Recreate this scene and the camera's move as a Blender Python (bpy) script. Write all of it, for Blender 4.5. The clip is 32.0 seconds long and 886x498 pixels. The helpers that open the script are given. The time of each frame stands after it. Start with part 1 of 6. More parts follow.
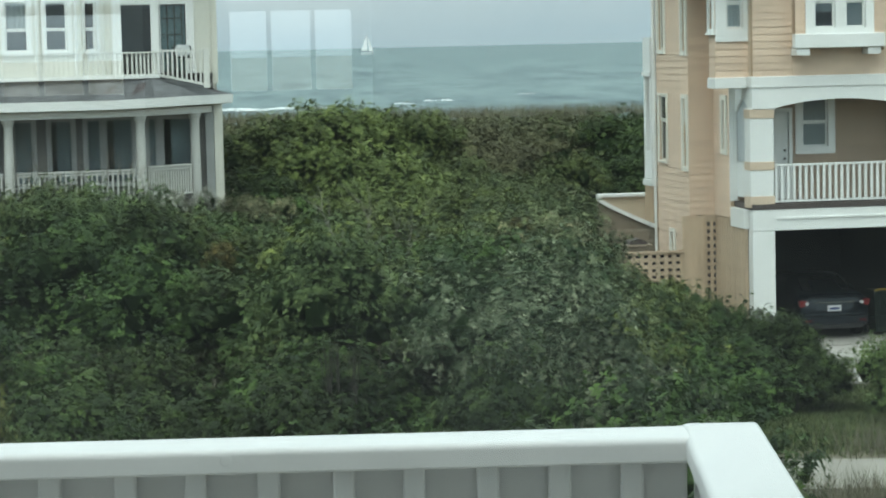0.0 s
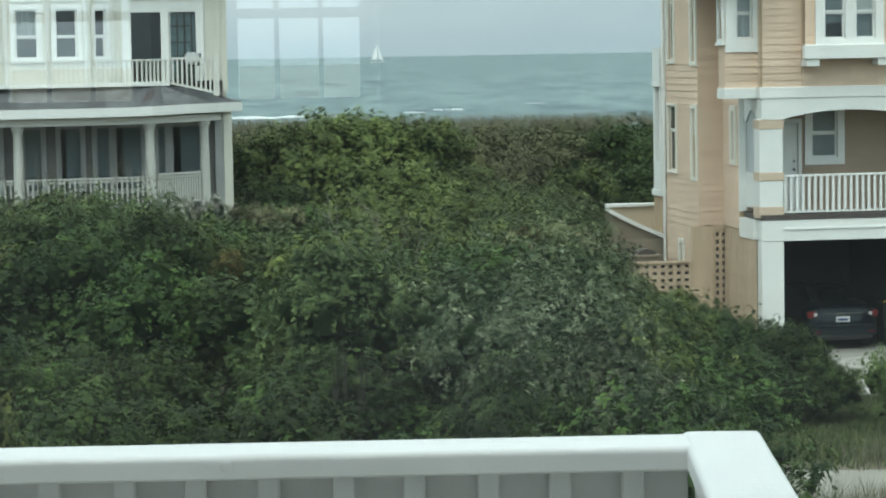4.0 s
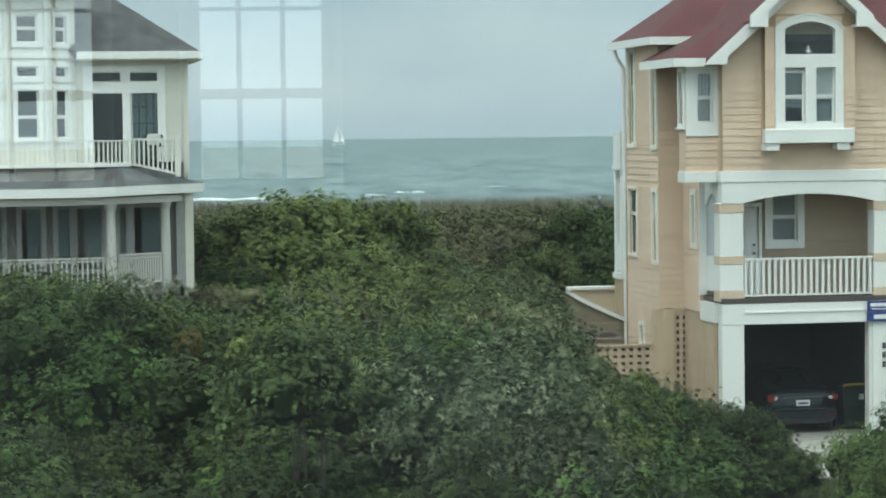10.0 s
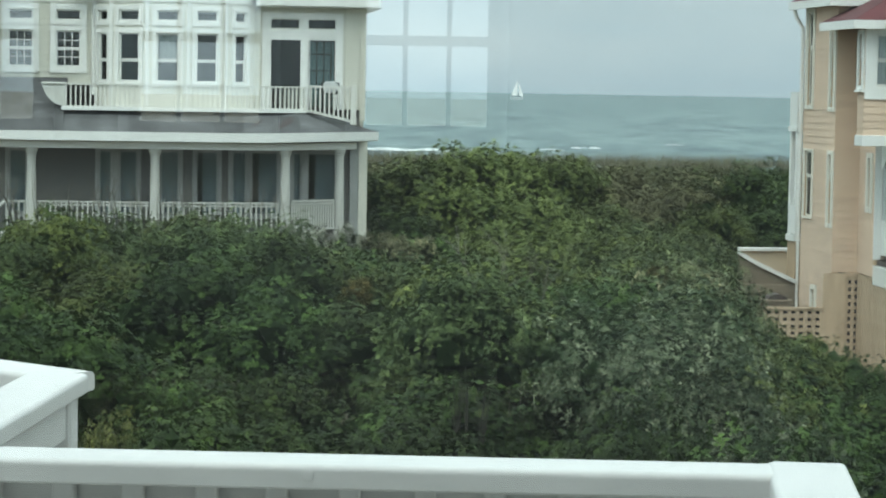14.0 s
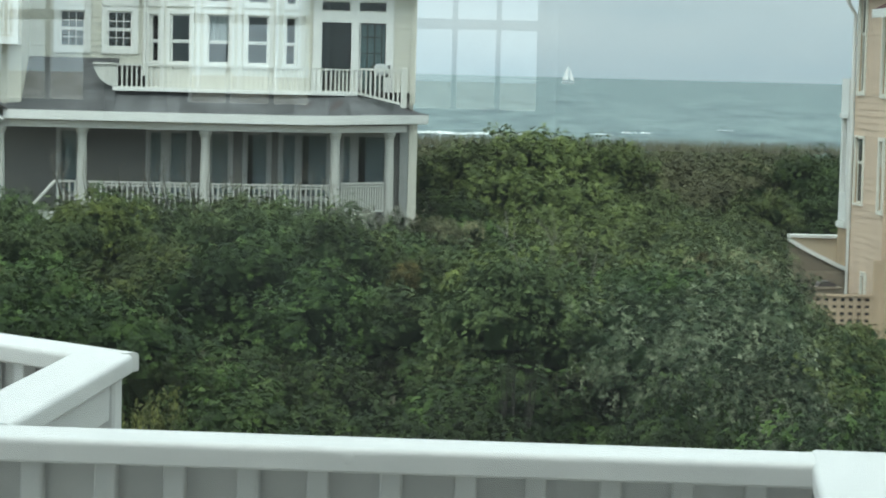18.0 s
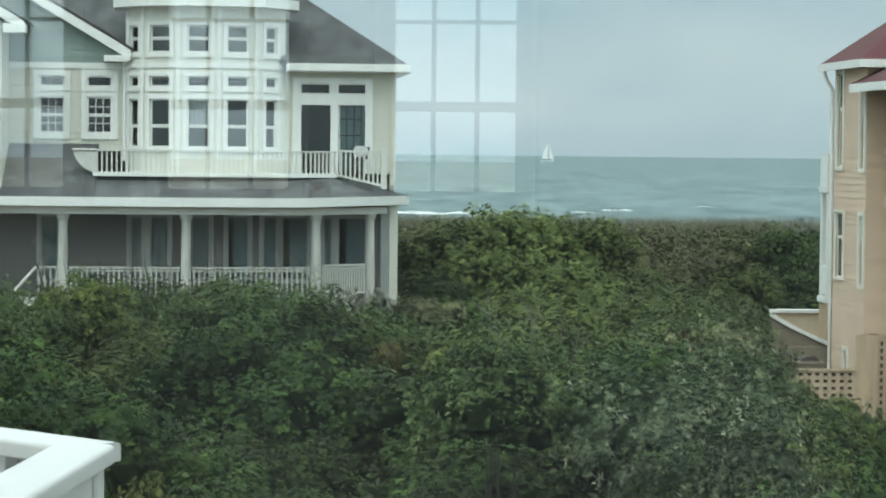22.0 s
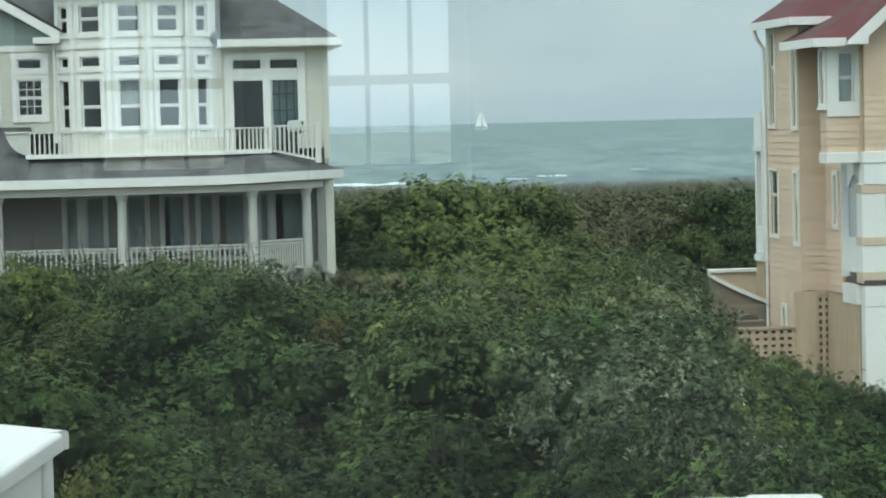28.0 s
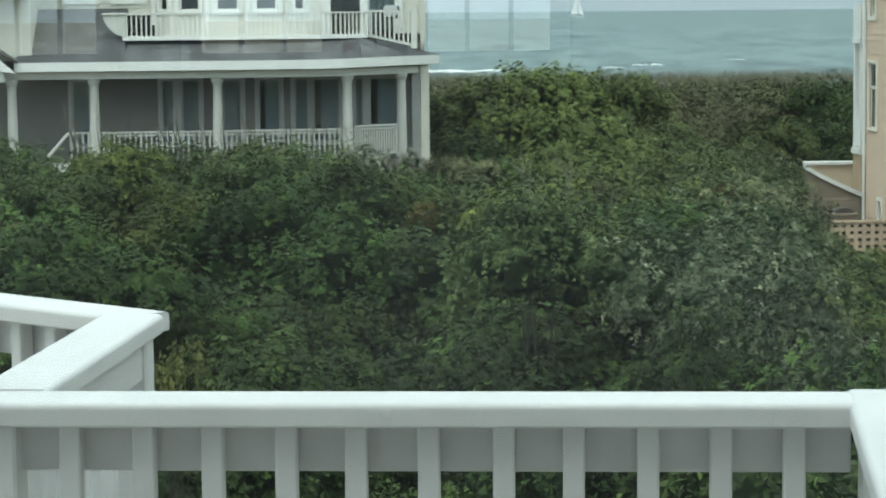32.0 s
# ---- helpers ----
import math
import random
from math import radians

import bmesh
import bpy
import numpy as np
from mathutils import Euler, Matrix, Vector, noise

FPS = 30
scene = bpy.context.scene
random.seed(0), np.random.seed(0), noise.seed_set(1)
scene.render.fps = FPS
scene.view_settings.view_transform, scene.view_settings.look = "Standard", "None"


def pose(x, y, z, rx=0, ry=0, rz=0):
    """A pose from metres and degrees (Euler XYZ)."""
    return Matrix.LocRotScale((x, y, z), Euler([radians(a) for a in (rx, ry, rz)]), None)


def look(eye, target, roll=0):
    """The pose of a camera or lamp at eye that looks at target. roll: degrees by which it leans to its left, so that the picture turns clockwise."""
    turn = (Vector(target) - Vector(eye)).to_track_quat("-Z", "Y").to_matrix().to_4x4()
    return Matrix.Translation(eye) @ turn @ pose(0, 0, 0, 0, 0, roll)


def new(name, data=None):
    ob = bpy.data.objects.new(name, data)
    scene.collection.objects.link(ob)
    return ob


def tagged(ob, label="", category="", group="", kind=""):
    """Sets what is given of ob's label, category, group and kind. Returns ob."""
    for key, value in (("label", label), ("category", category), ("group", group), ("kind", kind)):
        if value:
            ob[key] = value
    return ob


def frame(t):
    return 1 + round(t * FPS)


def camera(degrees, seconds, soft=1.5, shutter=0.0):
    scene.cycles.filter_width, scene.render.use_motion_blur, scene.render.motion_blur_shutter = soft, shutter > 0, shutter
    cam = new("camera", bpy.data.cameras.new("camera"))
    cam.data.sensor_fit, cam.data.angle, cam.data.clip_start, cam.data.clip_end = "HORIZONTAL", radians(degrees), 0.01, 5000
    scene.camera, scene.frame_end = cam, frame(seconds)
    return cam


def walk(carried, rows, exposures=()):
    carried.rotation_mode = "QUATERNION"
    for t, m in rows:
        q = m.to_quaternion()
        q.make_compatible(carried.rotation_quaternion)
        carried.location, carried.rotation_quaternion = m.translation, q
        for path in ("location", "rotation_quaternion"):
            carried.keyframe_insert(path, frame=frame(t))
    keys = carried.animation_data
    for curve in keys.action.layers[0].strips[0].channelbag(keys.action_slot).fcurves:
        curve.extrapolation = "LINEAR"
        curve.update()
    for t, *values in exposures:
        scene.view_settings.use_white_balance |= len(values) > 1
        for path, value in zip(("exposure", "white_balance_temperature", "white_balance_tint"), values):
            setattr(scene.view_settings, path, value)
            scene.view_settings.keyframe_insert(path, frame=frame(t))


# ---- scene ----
cam = camera(20.66, 32.0, soft=1.8)
PATH = [
    (0, -0.0567, 0.0027, 7.0184, 85.114, -1.584, -1.286),
    (0.5, -0.0573, 0.0030, 7.0152, 84.938, -1.543, -1.335),
    (1, -0.0571, 0.0036, 7.0171, 84.907, -1.601, -1.339),
    (1.5, -0.0559, 0.0041, 7.0167, 84.899, -1.572, -1.405),
    (2, -0.0542, 0.0048, 7.0169, 84.981, -1.543, -1.438),
    (2.5, -0.0537, 0.0051, 7.0152, 85.428, -1.395, -1.232),
    (3, -0.0531, 0.0057, 7.0152, 85.753, -1.285, -1.077),
    (3.5, -0.0501, 0.0063, 7.0148, 85.780, -1.280, -0.992),
    (4, -0.0434, 0.0072, 7.0132, 85.333, -1.372, -1.002),
    (4.5, -0.0410, 0.0068, 7.0144, 84.973, -1.417, -0.839),
    (6.5, -0.0442, 0.0054, 7.0143, 84.826, -1.481, -0.953),
    (7, -0.0464, 0.0052, 7.0135, 84.901, -1.506, -0.922),
    (7.5, -0.0495, 0.0048, 7.0115, 84.979, -1.480, -0.946),
    (8, -0.0516, 0.0042, 7.0090, 85.721, -2.420, -0.684),
    (8.5, -0.0484, 0.0033, 7.0088, 86.619, -3.365, -0.674),
    (9, -0.0535, 0.0024, 7.0131, 86.285, -2.745, -0.607),
    (9.5, -0.0539, -0.0000, 7.0052, 87.032, -2.216, -0.666),
    (10, -0.0528, -0.0009, 7.0047, 87.266, -2.330, -0.683),
    (10.5, -0.0470, -0.0008, 7.0026, 87.506, -2.250, -0.577),
    (11, -0.0422, -0.0006, 6.9977, 87.503, -2.126, -0.427),
    (11.5, -0.0363, 0.0002, 6.9957, 87.515, -2.164, -0.233),
    (12, -0.0274, 0.0004, 6.9954, 87.236, -2.281, -0.178),
    (12.5, -0.0223, 0.0003, 6.9899, 87.226, -2.298, -0.096),
    (13, -0.0171, -0.0003, 6.9897, 87.080, -2.112, -0.065),
    (13.5, 0.0014, -0.0009, 6.9884, 86.581, 0.095, 0.060),
    (14, 0.0327, -0.0001, 6.9807, 86.181, 1.780, 0.962),
    (14.5, 0.0388, 0.0009, 6.9868, 86.857, 1.406, 0.986),
    (15, 0.0333, 0.0010, 6.9831, 87.171, 2.272, 0.969),
    (15.5, 0.0332, 0.0024, 6.9813, 86.667, 2.413, 0.811),
    (17.5, 0.0431, 0.0086, 6.9789, 85.970, 2.259, 1.291),
    (18, 0.0428, 0.0062, 6.9819, 85.770, 2.937, 1.416),
    (18.5, 0.0419, 0.0040, 6.9807, 85.772, 3.557, 0.889),
    (19, 0.0399, 0.0013, 6.9785, 85.655, 4.574, 0.364),
    (19.5, 0.0448, 0.0004, 6.9812, 85.093, 2.943, 0.205),
    (20, 0.0457, -0.0007, 6.9821, 85.842, 4.527, 0.959),
    (20.5, 0.0482, -0.0018, 6.9889, 86.695, 4.233, 0.118),
    (21, 0.0433, -0.0032, 6.9955, 87.606, 3.581, 0.519),
    (21.5, 0.0446, -0.0040, 6.9960, 87.951, 2.936, 0.984),
    (22, 0.0473, -0.0048, 6.9945, 87.661, 2.539, 0.580),
    (22.5, 0.0474, -0.0057, 6.9920, 87.372, 2.527, 0.401),
    (23, 0.0499, -0.0065, 6.9910, 87.068, 2.324, 0.392),
    (23.5, 0.0492, -0.0082, 6.9920, 86.776, 2.286, 0.464),
    (24, 0.0126, -0.0111, 7.0008, 87.343, 2.918, -0.425),
    (24.5, -0.0499, -0.0150, 7.0011, 86.842, 0.269, -1.313),
    (26.5, 0.0390, -0.0188, 7.0085, 86.286, 1.167, -1.484),
    (27, 0.0389, -0.0137, 7.0090, 86.773, 1.044, -1.552),
    (27.5, 0.0363, -0.0093, 7.0070, 86.916, 0.984, -1.511),
    (28, 0.0363, -0.0053, 7.0063, 86.948, 1.064, -1.335),
    (28.5, 0.0395, -0.0009, 7.0050, 86.028, 0.064, -1.520),
    (29, 0.0255, 0.0002, 7.0107, 84.995, 2.652, -1.336),
    (29.5, 0.0207, 0.0079, 7.0094, 84.444, 2.447, -0.959),
    (30, 0.0121, 0.0144, 7.0077, 84.341, 2.585, -0.589),
    (30.5, 0.0147, 0.0135, 7.0078, 84.274, 3.184, -0.661),
    (31, 0.0167, 0.0128, 7.0068, 84.274, 3.224, -0.711),
    (31.5, 0.0153, 0.0131, 7.0062, 84.314, 3.217, -0.580),
    (32, 0.0158, 0.0131, 7.0054, 84.323, 3.295, -0.546),
]
EXPOSURES = ((0.0, 0.0), (32.0, 0.0))
walk(cam, [(t, pose(x, y, z, rx, 0, rz) @ pose(0, 0, 0, 0, 0, roll)) for t, x, y, z, rx, rz, roll in PATH], EXPOSURES)

# ---- world and sun: a bright overcast sky ----
SUN_EL, SUN_AZ, SKY = 62, 200, 0.15
world = bpy.data.worlds.new("overcast_sky")
scene.world = world
world.use_nodes = True
wn, wl = world.node_tree.nodes, world.node_tree.links
sky = wn.new("ShaderNodeTexSky")
sky.sky_type, sky.sun_disc = "NISHITA", False
sky.sun_elevation, sky.sun_rotation = radians(SUN_EL), radians(SUN_AZ)
sky.air_density, sky.dust_density = 1.0, 2.0
coord = wn.new("ShaderNodeTexCoord")
stretch = wn.new("ShaderNodeMapping")
stretch.inputs["Scale"].default_value = (2.2, 2.2, 9.0)
cloud = wn.new("ShaderNodeTexNoise")
cloud.inputs["Scale"].default_value, cloud.inputs["Detail"].default_value = 2.3, 7
ramp = wn.new("ShaderNodeValToRGB")
ramp.color_ramp.elements[0].position, ramp.color_ramp.elements[1].position = 0.34, 0.72
ramp.color_ramp.elements[0].color = (3.6, 4.95, 5.8, 1)
ramp.color_ramp.elements[1].color = (5.5, 6.6, 7.1, 1)
veil = wn.new("ShaderNodeMixRGB")
veil.inputs[0].default_value = 0.88
wl.new(coord.outputs["Generated"], stretch.inputs[0])
wl.new(stretch.outputs[0], cloud.inputs["Vector"])
wl.new(cloud.outputs["Fac"], ramp.inputs[0])
wl.new(sky.outputs[0], veil.inputs[1])
# overhead the cloud is whiter than near the horizon
above = wn.new("ShaderNodeMapRange")
above.inputs["From Min"].default_value, above.inputs["From Max"].default_value = 0.12, 0.5
height_ = wn.new("ShaderNodeSeparateXYZ")
wl.new(coord.outputs["Generated"], height_.inputs[0]), wl.new(height_.outputs["Z"], above.inputs["Value"])
white = wn.new("ShaderNodeMixRGB")
white.inputs[2].default_value = (4.74, 5.42, 5.42, 1)
wl.new(above.outputs[0], white.inputs[0]), wl.new(ramp.outputs[0], white.inputs[1]), wl.new(white.outputs[0], veil.inputs[2])
wl.new(veil.outputs[0], wn["Background"].inputs["Color"])
# the cloud sheet is brighter overhead and towards the hidden sun
axis_ = wn.new("ShaderNodeSeparateXYZ")
wl.new(coord.outputs["Generated"], axis_.inputs[0])
over = wn.new("ShaderNodeMapRange")
over.inputs["From Min"].default_value, over.inputs["From Max"].default_value = 0.05, 1.0
over.inputs["To Min"].default_value, over.inputs["To Max"].default_value = SKY, SKY * 2.9
wl.new(axis_.outputs["Z"], over.inputs["Value"])
toward = wn.new("ShaderNodeVectorMath")
toward.operation = "DOT_PRODUCT"
toward.inputs[1].default_value = (math.sin(radians(SUN_AZ)) * math.cos(radians(SUN_EL)), math.cos(radians(SUN_AZ)) * math.cos(radians(SUN_EL)), math.sin(radians(SUN_EL)))
wl.new(coord.outputs["Generated"], toward.inputs[0])
glow = wn.new("ShaderNodeMapRange")
glow.inputs["From Min"].default_value, glow.inputs["From Max"].default_value = 0.0, 1.0
glow.inputs["To Min"].default_value, glow.inputs["To Max"].default_value = 1.0, 1.6
wl.new(toward.outputs["Value"], glow.inputs["Value"])
both = wn.new("ShaderNodeMath")
both.operation = "MULTIPLY"
wl.new(over.outputs[0], both.inputs[0]), wl.new(glow.outputs[0], both.inputs[1])
wl.new(both.outputs[0], wn["Background"].inputs["Strength"])
sun = new("sun", bpy.data.lights.new("sun", "SUN"))
sun.data.energy, sun.data.angle, sun.data.color = 0.9, radians(40), (1.0, 0.96, 0.9)
sun.matrix_world = look((0, 0, 0), (-math.sin(radians(SUN_AZ)) * math.cos(radians(SUN_EL)), -math.cos(radians(SUN_AZ)) * math.cos(radians(SUN_EL)), -math.sin(radians(SUN_EL))))


# ---- materials ----
def material(name, colour, rough=0.6, vary=0.12, fine=40.0, coarse=2.0, bump=0.2, metal=0.0, spread=0.0, island=False, stretch=(1, 1, 1), spec=0.5, translucent=0.0, tint=None, grain=0.004):
    """A node material with colour variation at two scales and fine relief. spread: tone change from piece to piece."""
    m = bpy.data.materials.new(name)
    m.use_nodes = True
    n, l = m.node_tree.nodes, m.node_tree.links
    b = n["Principled BSDF"]
    b.inputs["Roughness"].default_value, b.inputs["Metallic"].default_value = rough, metal
    b.inputs["Specular IOR Level"].default_value = spec
    tc = n.new("ShaderNodeTexCoord")
    mp = n.new("ShaderNodeMapping")
    mp.inputs["Scale"].default_value = stretch
    l.new(tc.outputs["Object"], mp.inputs[0])
    value = None
    for scale, part_ in ((coarse, 0.6), (fine, 0.4)):
        t = n.new("ShaderNodeTexNoise")
        t.inputs["Scale"].default_value, t.inputs["Detail"].default_value = scale, 5
        l.new(mp.outputs[0], t.inputs["Vector"])
        r = n.new("ShaderNodeMapRange")
        r.inputs["From Min"].default_value, r.inputs["From Max"].default_value = 0.3, 0.7
        r.inputs["To Min"].default_value, r.inputs["To Max"].default_value = 1 - vary * part_, 1 + vary * part_
        l.new(t.outputs["Fac"], r.inputs["Value"])
        if value is None:
            value = r.outputs[0]
        else:
            mul = n.new("ShaderNodeMath")
            mul.operation = "MULTIPLY"
            l.new(value, mul.inputs[0]), l.new(r.outputs[0], mul.inputs[1])
            value = mul.outputs[0]
            bp = n.new("ShaderNodeBump")
            bp.inputs["Strength"].default_value, bp.inputs["Distance"].default_value = bump, grain
            l.new(t.outputs["Fac"], bp.inputs["Height"])
            l.new(bp.outputs[0], b.inputs["Normal"])
    base = n.new("ShaderNodeRGB")
    base.outputs[0].default_value = (*colour, 1)
    colour_out = base.outputs[0]
    if spread or tint:
        src = n.new("ShaderNodeNewGeometry").outputs["Random Per Island"] if island else n.new("ShaderNodeObjectInfo").outputs["Random"]
        if tint:
            mx = n.new("ShaderNodeMixRGB")
            mx.inputs[2].default_value = (*tint, 1)
            l.new(colour_out, mx.inputs[1])
            pw = n.new("ShaderNodeMath")
            pw.operation = "POWER"
            pw.inputs[1].default_value = 2.2
            l.new(src, pw.inputs[0]), l.new(pw.outputs[0], mx.inputs[0])
            colour_out = mx.outputs[0]
        r = n.new("ShaderNodeMapRange")
        r.inputs["To Min"].default_value, r.inputs["To Max"].default_value = 1 - spread, 1 + spread
        l.new(src, r.inputs["Value"])
        mul = n.new("ShaderNodeMath")
        mul.operation = "MULTIPLY"
        l.new(value, mul.inputs[0]), l.new(r.outputs[0], mul.inputs[1])
        value = mul.outputs[0]
        if island:
            r = n.new("ShaderNodeMapRange")
            r.inputs["To Min"].default_value, r.inputs["To Max"].default_value = 0.7, 1.32
            l.new(n.new("ShaderNodeObjectInfo").outputs["Random"], r.inputs["Value"])
            mul = n.new("ShaderNodeMath")
            mul.operation = "MULTIPLY"
            l.new(value, mul.inputs[0]), l.new(r.outputs[0], mul.inputs[1])
            value = mul.outputs[0]
    sc = n.new("ShaderNodeVectorMath")
    sc.operation = "SCALE"
    l.new(colour_out, sc.inputs[0]), l.new(value, sc.inputs["Scale"])
    l.new(sc.outputs[0], b.inputs["Base Color"])
    if translucent:
        tr = n.new("ShaderNodeBsdfTranslucent")
        l.new(sc.outputs[0], tr.inputs["Color"])
        mix = n.new("ShaderNodeMixShader")
        mix.inputs[0].default_value = translucent
        l.new(b.outputs[0], mix.inputs[1]), l.new(tr.outputs[0], mix.inputs[2])
        l.new(mix.outputs[0], n["Material Output"].inputs["Surface"])
    return m


def glass_material(name, ior=1.5, tone=(1, 1, 1), dust=0.0):
    m = bpy.data.materials.new(name)
    m.use_nodes = True
    n, l = m.node_tree.nodes, m.node_tree.links
    n.remove(n["Principled BSDF"])
    clear, gloss, fresnel, mix = n.new("ShaderNodeBsdfTransparent"), n.new("ShaderNodeBsdfGlossy"), n.new("ShaderNodeFresnel"), n.new("ShaderNodeMixShader")
    clear.inputs["Color"].default_value = (*tone, 1)
    gloss.inputs["Roughness"].default_value = 0.0
    fresnel.inputs["IOR"].default_value = ior
    l.new(fresnel.outputs[0], mix.inputs[0])
    l.new(clear.outputs[0], mix.inputs[1]), l.new(gloss.outputs[0], mix.inputs[2])
    out = mix.outputs[0]
    if dust:
        # salt film on the pane, lit from outside
        film, veil_ = n.new("ShaderNodeBsdfTranslucent"), n.new("ShaderNodeMixShader")
        film.inputs["Color"].default_value = (0.8, 0.82, 0.8, 1)
        place, smear, amount = n.new("ShaderNodeTexCoord"), n.new("ShaderNodeTexNoise"), n.new("ShaderNodeMapRange")
        smear.inputs["Scale"].default_value, smear.inputs["Detail"].default_value = 7.0, 2
        amount.inputs["From Min"].default_value, amount.inputs["From Max"].default_value = 0.35, 0.68
        amount.inputs["To Min"].default_value, amount.inputs["To Max"].default_value = 0.35 * dust, 1.9 * dust
        l.new(place.outputs["Object"], smear.inputs["Vector"]), l.new(smear.outputs["Fac"], amount.inputs["Value"]), l.new(amount.outputs[0], veil_.inputs[0])
        l.new(out, veil_.inputs[1]), l.new(film.outputs[0], veil_.inputs[2])
        out = veil_.outputs[0]
    l.new(out, n["Material Output"].inputs["Surface"])
    return m


WHITE = material("white_trim_paint", (0.745, 0.75, 0.72), 0.45, 0.06, 60, 1.5, 0.15)
DECKWHITE = material("weathered_white_rail_paint", (0.655, 0.648, 0.641), 0.4, 0.09, 90, 5, 0.25, stretch=(1, 3, 3))
TAN = material("tan_cedar_shingle", (0.645, 0.487, 0.365), 0.8, 0.24, 30, 1.2, 0.4, spread=0.075, stretch=(1, 1, 2))
TANWALL = material("tan_sheathing", (0.42, 0.30, 0.19), 0.85, 0.2, 20, 1, 0.3)
TANBAND = material("tan_column_band", (0.58, 0.455, 0.34), 0.7, 0.12, 30, 1, 0.2)
TANBOARD = material("tan_vertical_board", (0.49, 0.375, 0.265), 0.8, 0.2, 25, 1.5, 0.3, spread=0.08, stretch=(4, 4, 0.6))
CREAM = material("cream_lap_siding", (0.60, 0.59, 0.51), 0.6, 0.08, 30, 1.0, 0.2, spread=0.03)
# grey siding darkened further: the porch's shade is put into its colour
SHADEDGREY = material("grey_siding_with_porch_shade", (0.148, 0.143, 0.130), 0.6, 0.08, 30, 1.0, 0.2, spread=0.03)
SAGE = material("sage_gable_shingle", (0.25, 0.31, 0.29), 0.75, 0.15, 25, 1.0, 0.3, spread=0.1)
REDROOF = material("red_asphalt_shingle", (0.105, 0.027, 0.031), 0.9, 0.35, 60, 1.5, 0.5, spread=0.04, island=True)
GREYROOF = material("charcoal_asphalt_shingle", (0.094, 0.097, 0.100), 0.92, 0.5, 45, 2.2, 0.5, spread=0.2, island=True)
# roof cores, and the dark sheets that act as shade behind the lattice
FELTANDSHADE = material("roof_felt_and_lattice_shade", (0.06, 0.05, 0.05), 0.95, 0.2)
# dark grey plaster: the dimness of the rooms is put into its colour
INTERIOR = material("shade_toned_room_plaster", (0.20, 0.19, 0.18), 0.9, 0.15, 20, 1)
DARKWOOD = material("dark_fascia", (0.07, 0.055, 0.05), 0.7, 0.2)
CURTAIN = material("pale_curtain", (0.55, 0.57, 0.56), 0.9, 0.1, 30, 3)
CONCRETE = material("concrete_drive", (0.33, 0.315, 0.285), 0.85, 0.18, 30, 0.8, 0.3)
GRAVEL = material("sandy_gravel_lane", (0.25, 0.238, 0.205), 0.95, 0.3, 25, 0.9, 0.6, grain=0.02)
PANE = glass_material("house_window_glass", 1.54, (0.9, 0.93, 0.93))
GLASS = glass_material("window_glass", 1.72, (0.97, 0.985, 0.975), 0.0042)
CARBODY = material("dark_grey_car_paint", (0.012, 0.018, 0.026), 0.28, 0.05, 20, 2, 0.0, metal=0.4)
CARGLASS = material("tinted_car_glass", (0.012, 0.014, 0.016), 0.08, 0.05, 20, 2, 0.0)
RUBBER = material("black_rubber", (0.02, 0.02, 0.02), 0.8, 0.15)
REDLAMP = material("red_lamp_plastic", (0.17, 0.012, 0.014), 0.25, 0.1)
PLATE = material("white_plate", (0.7, 0.7, 0.7), 0.4, 0.05)
CHROME = material("bright_metal", (0.7, 0.7, 0.7), 0.2, 0.05, metal=1.0)
BLUESIGN = material("blue_sign_paint", (0.018, 0.042, 0.19), 0.45, 0.08)
BLACK = material("black_letter_paint", (0.03, 0.03, 0.03), 0.6, 0.1)
YELLOW = material("yellow_plastic", (0.55, 0.36, 0.05), 0.5, 0.1)
BIN = material("dark_green_bin_plastic", (0.02, 0.035, 0.03), 0.5, 0.1)
# brown deepened to include the shade at the back of the balcony
SHADEDBROWN = material("brown_porch_board_with_shade", (0.36, 0.27, 0.20), 0.8, 0.15, 25, 1.5, 0.3, spread=0.05)
WEATHERED = material("weathered_grey_brown_board", (0.225, 0.185, 0.135), 0.85, 0.2, 25, 1.5, 0.3, spread=0.12)
PALEBOARD = material("pale_tan_terrace_board", (0.62, 0.50, 0.36), 0.8, 0.15, 20, 1.5, 0.3)
BARK = material("grey_brown_bark", (0.040, 0.037, 0.028), 0.95, 0.3, 30, 3, 0.6, stretch=(1, 1, 0.3))
FLOORWOOD = material("room_floor_board", (0.13, 0.085, 0.05), 0.8, 0.2, 20, 1.5, stretch=(1, 6, 1))
ROOMWALL = material("room_wall_paint", (0.38, 0.365, 0.34), 0.8, 0.05, 30, 1)


# ---- shaping helpers ----
def part(name, bm, mat, parent=None, label="", m=None):
    """Links a bmesh as one mesh object, under parent if given."""
    me = bpy.data.meshes.new(name)
    bm.to_mesh(me)
    bm.free()
    me.materials.append(mat)
    ob = new(name, me)
    if parent is not None:
        ob.parent = parent
    if m is not None:
        ob.matrix_basis = m
    if label:
        ob["label"] = label
    return ob


def put_mesh(name, me, parent=None, m=None):
    ob = new(name, me)
    if parent is not None:
        ob.parent = parent
    if m is not None:
        ob.matrix_basis = m
    return ob


def boxes(*rows):
    """One bmesh of axis-aligned boxes (x0, x1, y0, y1, z0, z1)."""
    bm = bmesh.new()
    for x0, x1, y0, y1, z0, z1 in rows:
        v = [bm.verts.new(p) for p in ((x0, y0, z0), (x1, y0, z0), (x1, y1, z0), (x0, y1, z0), (x0, y0, z1), (x1, y0, z1), (x1, y1, z1), (x0, y1, z1))]
        for f in ((3, 2, 1, 0), (4, 5, 6, 7), (0, 1, 5, 4), (1, 2, 6, 5), (2, 3, 7, 6), (3, 0, 4, 7)):
            bm.faces.new([v[i] for i in f])
    return bm


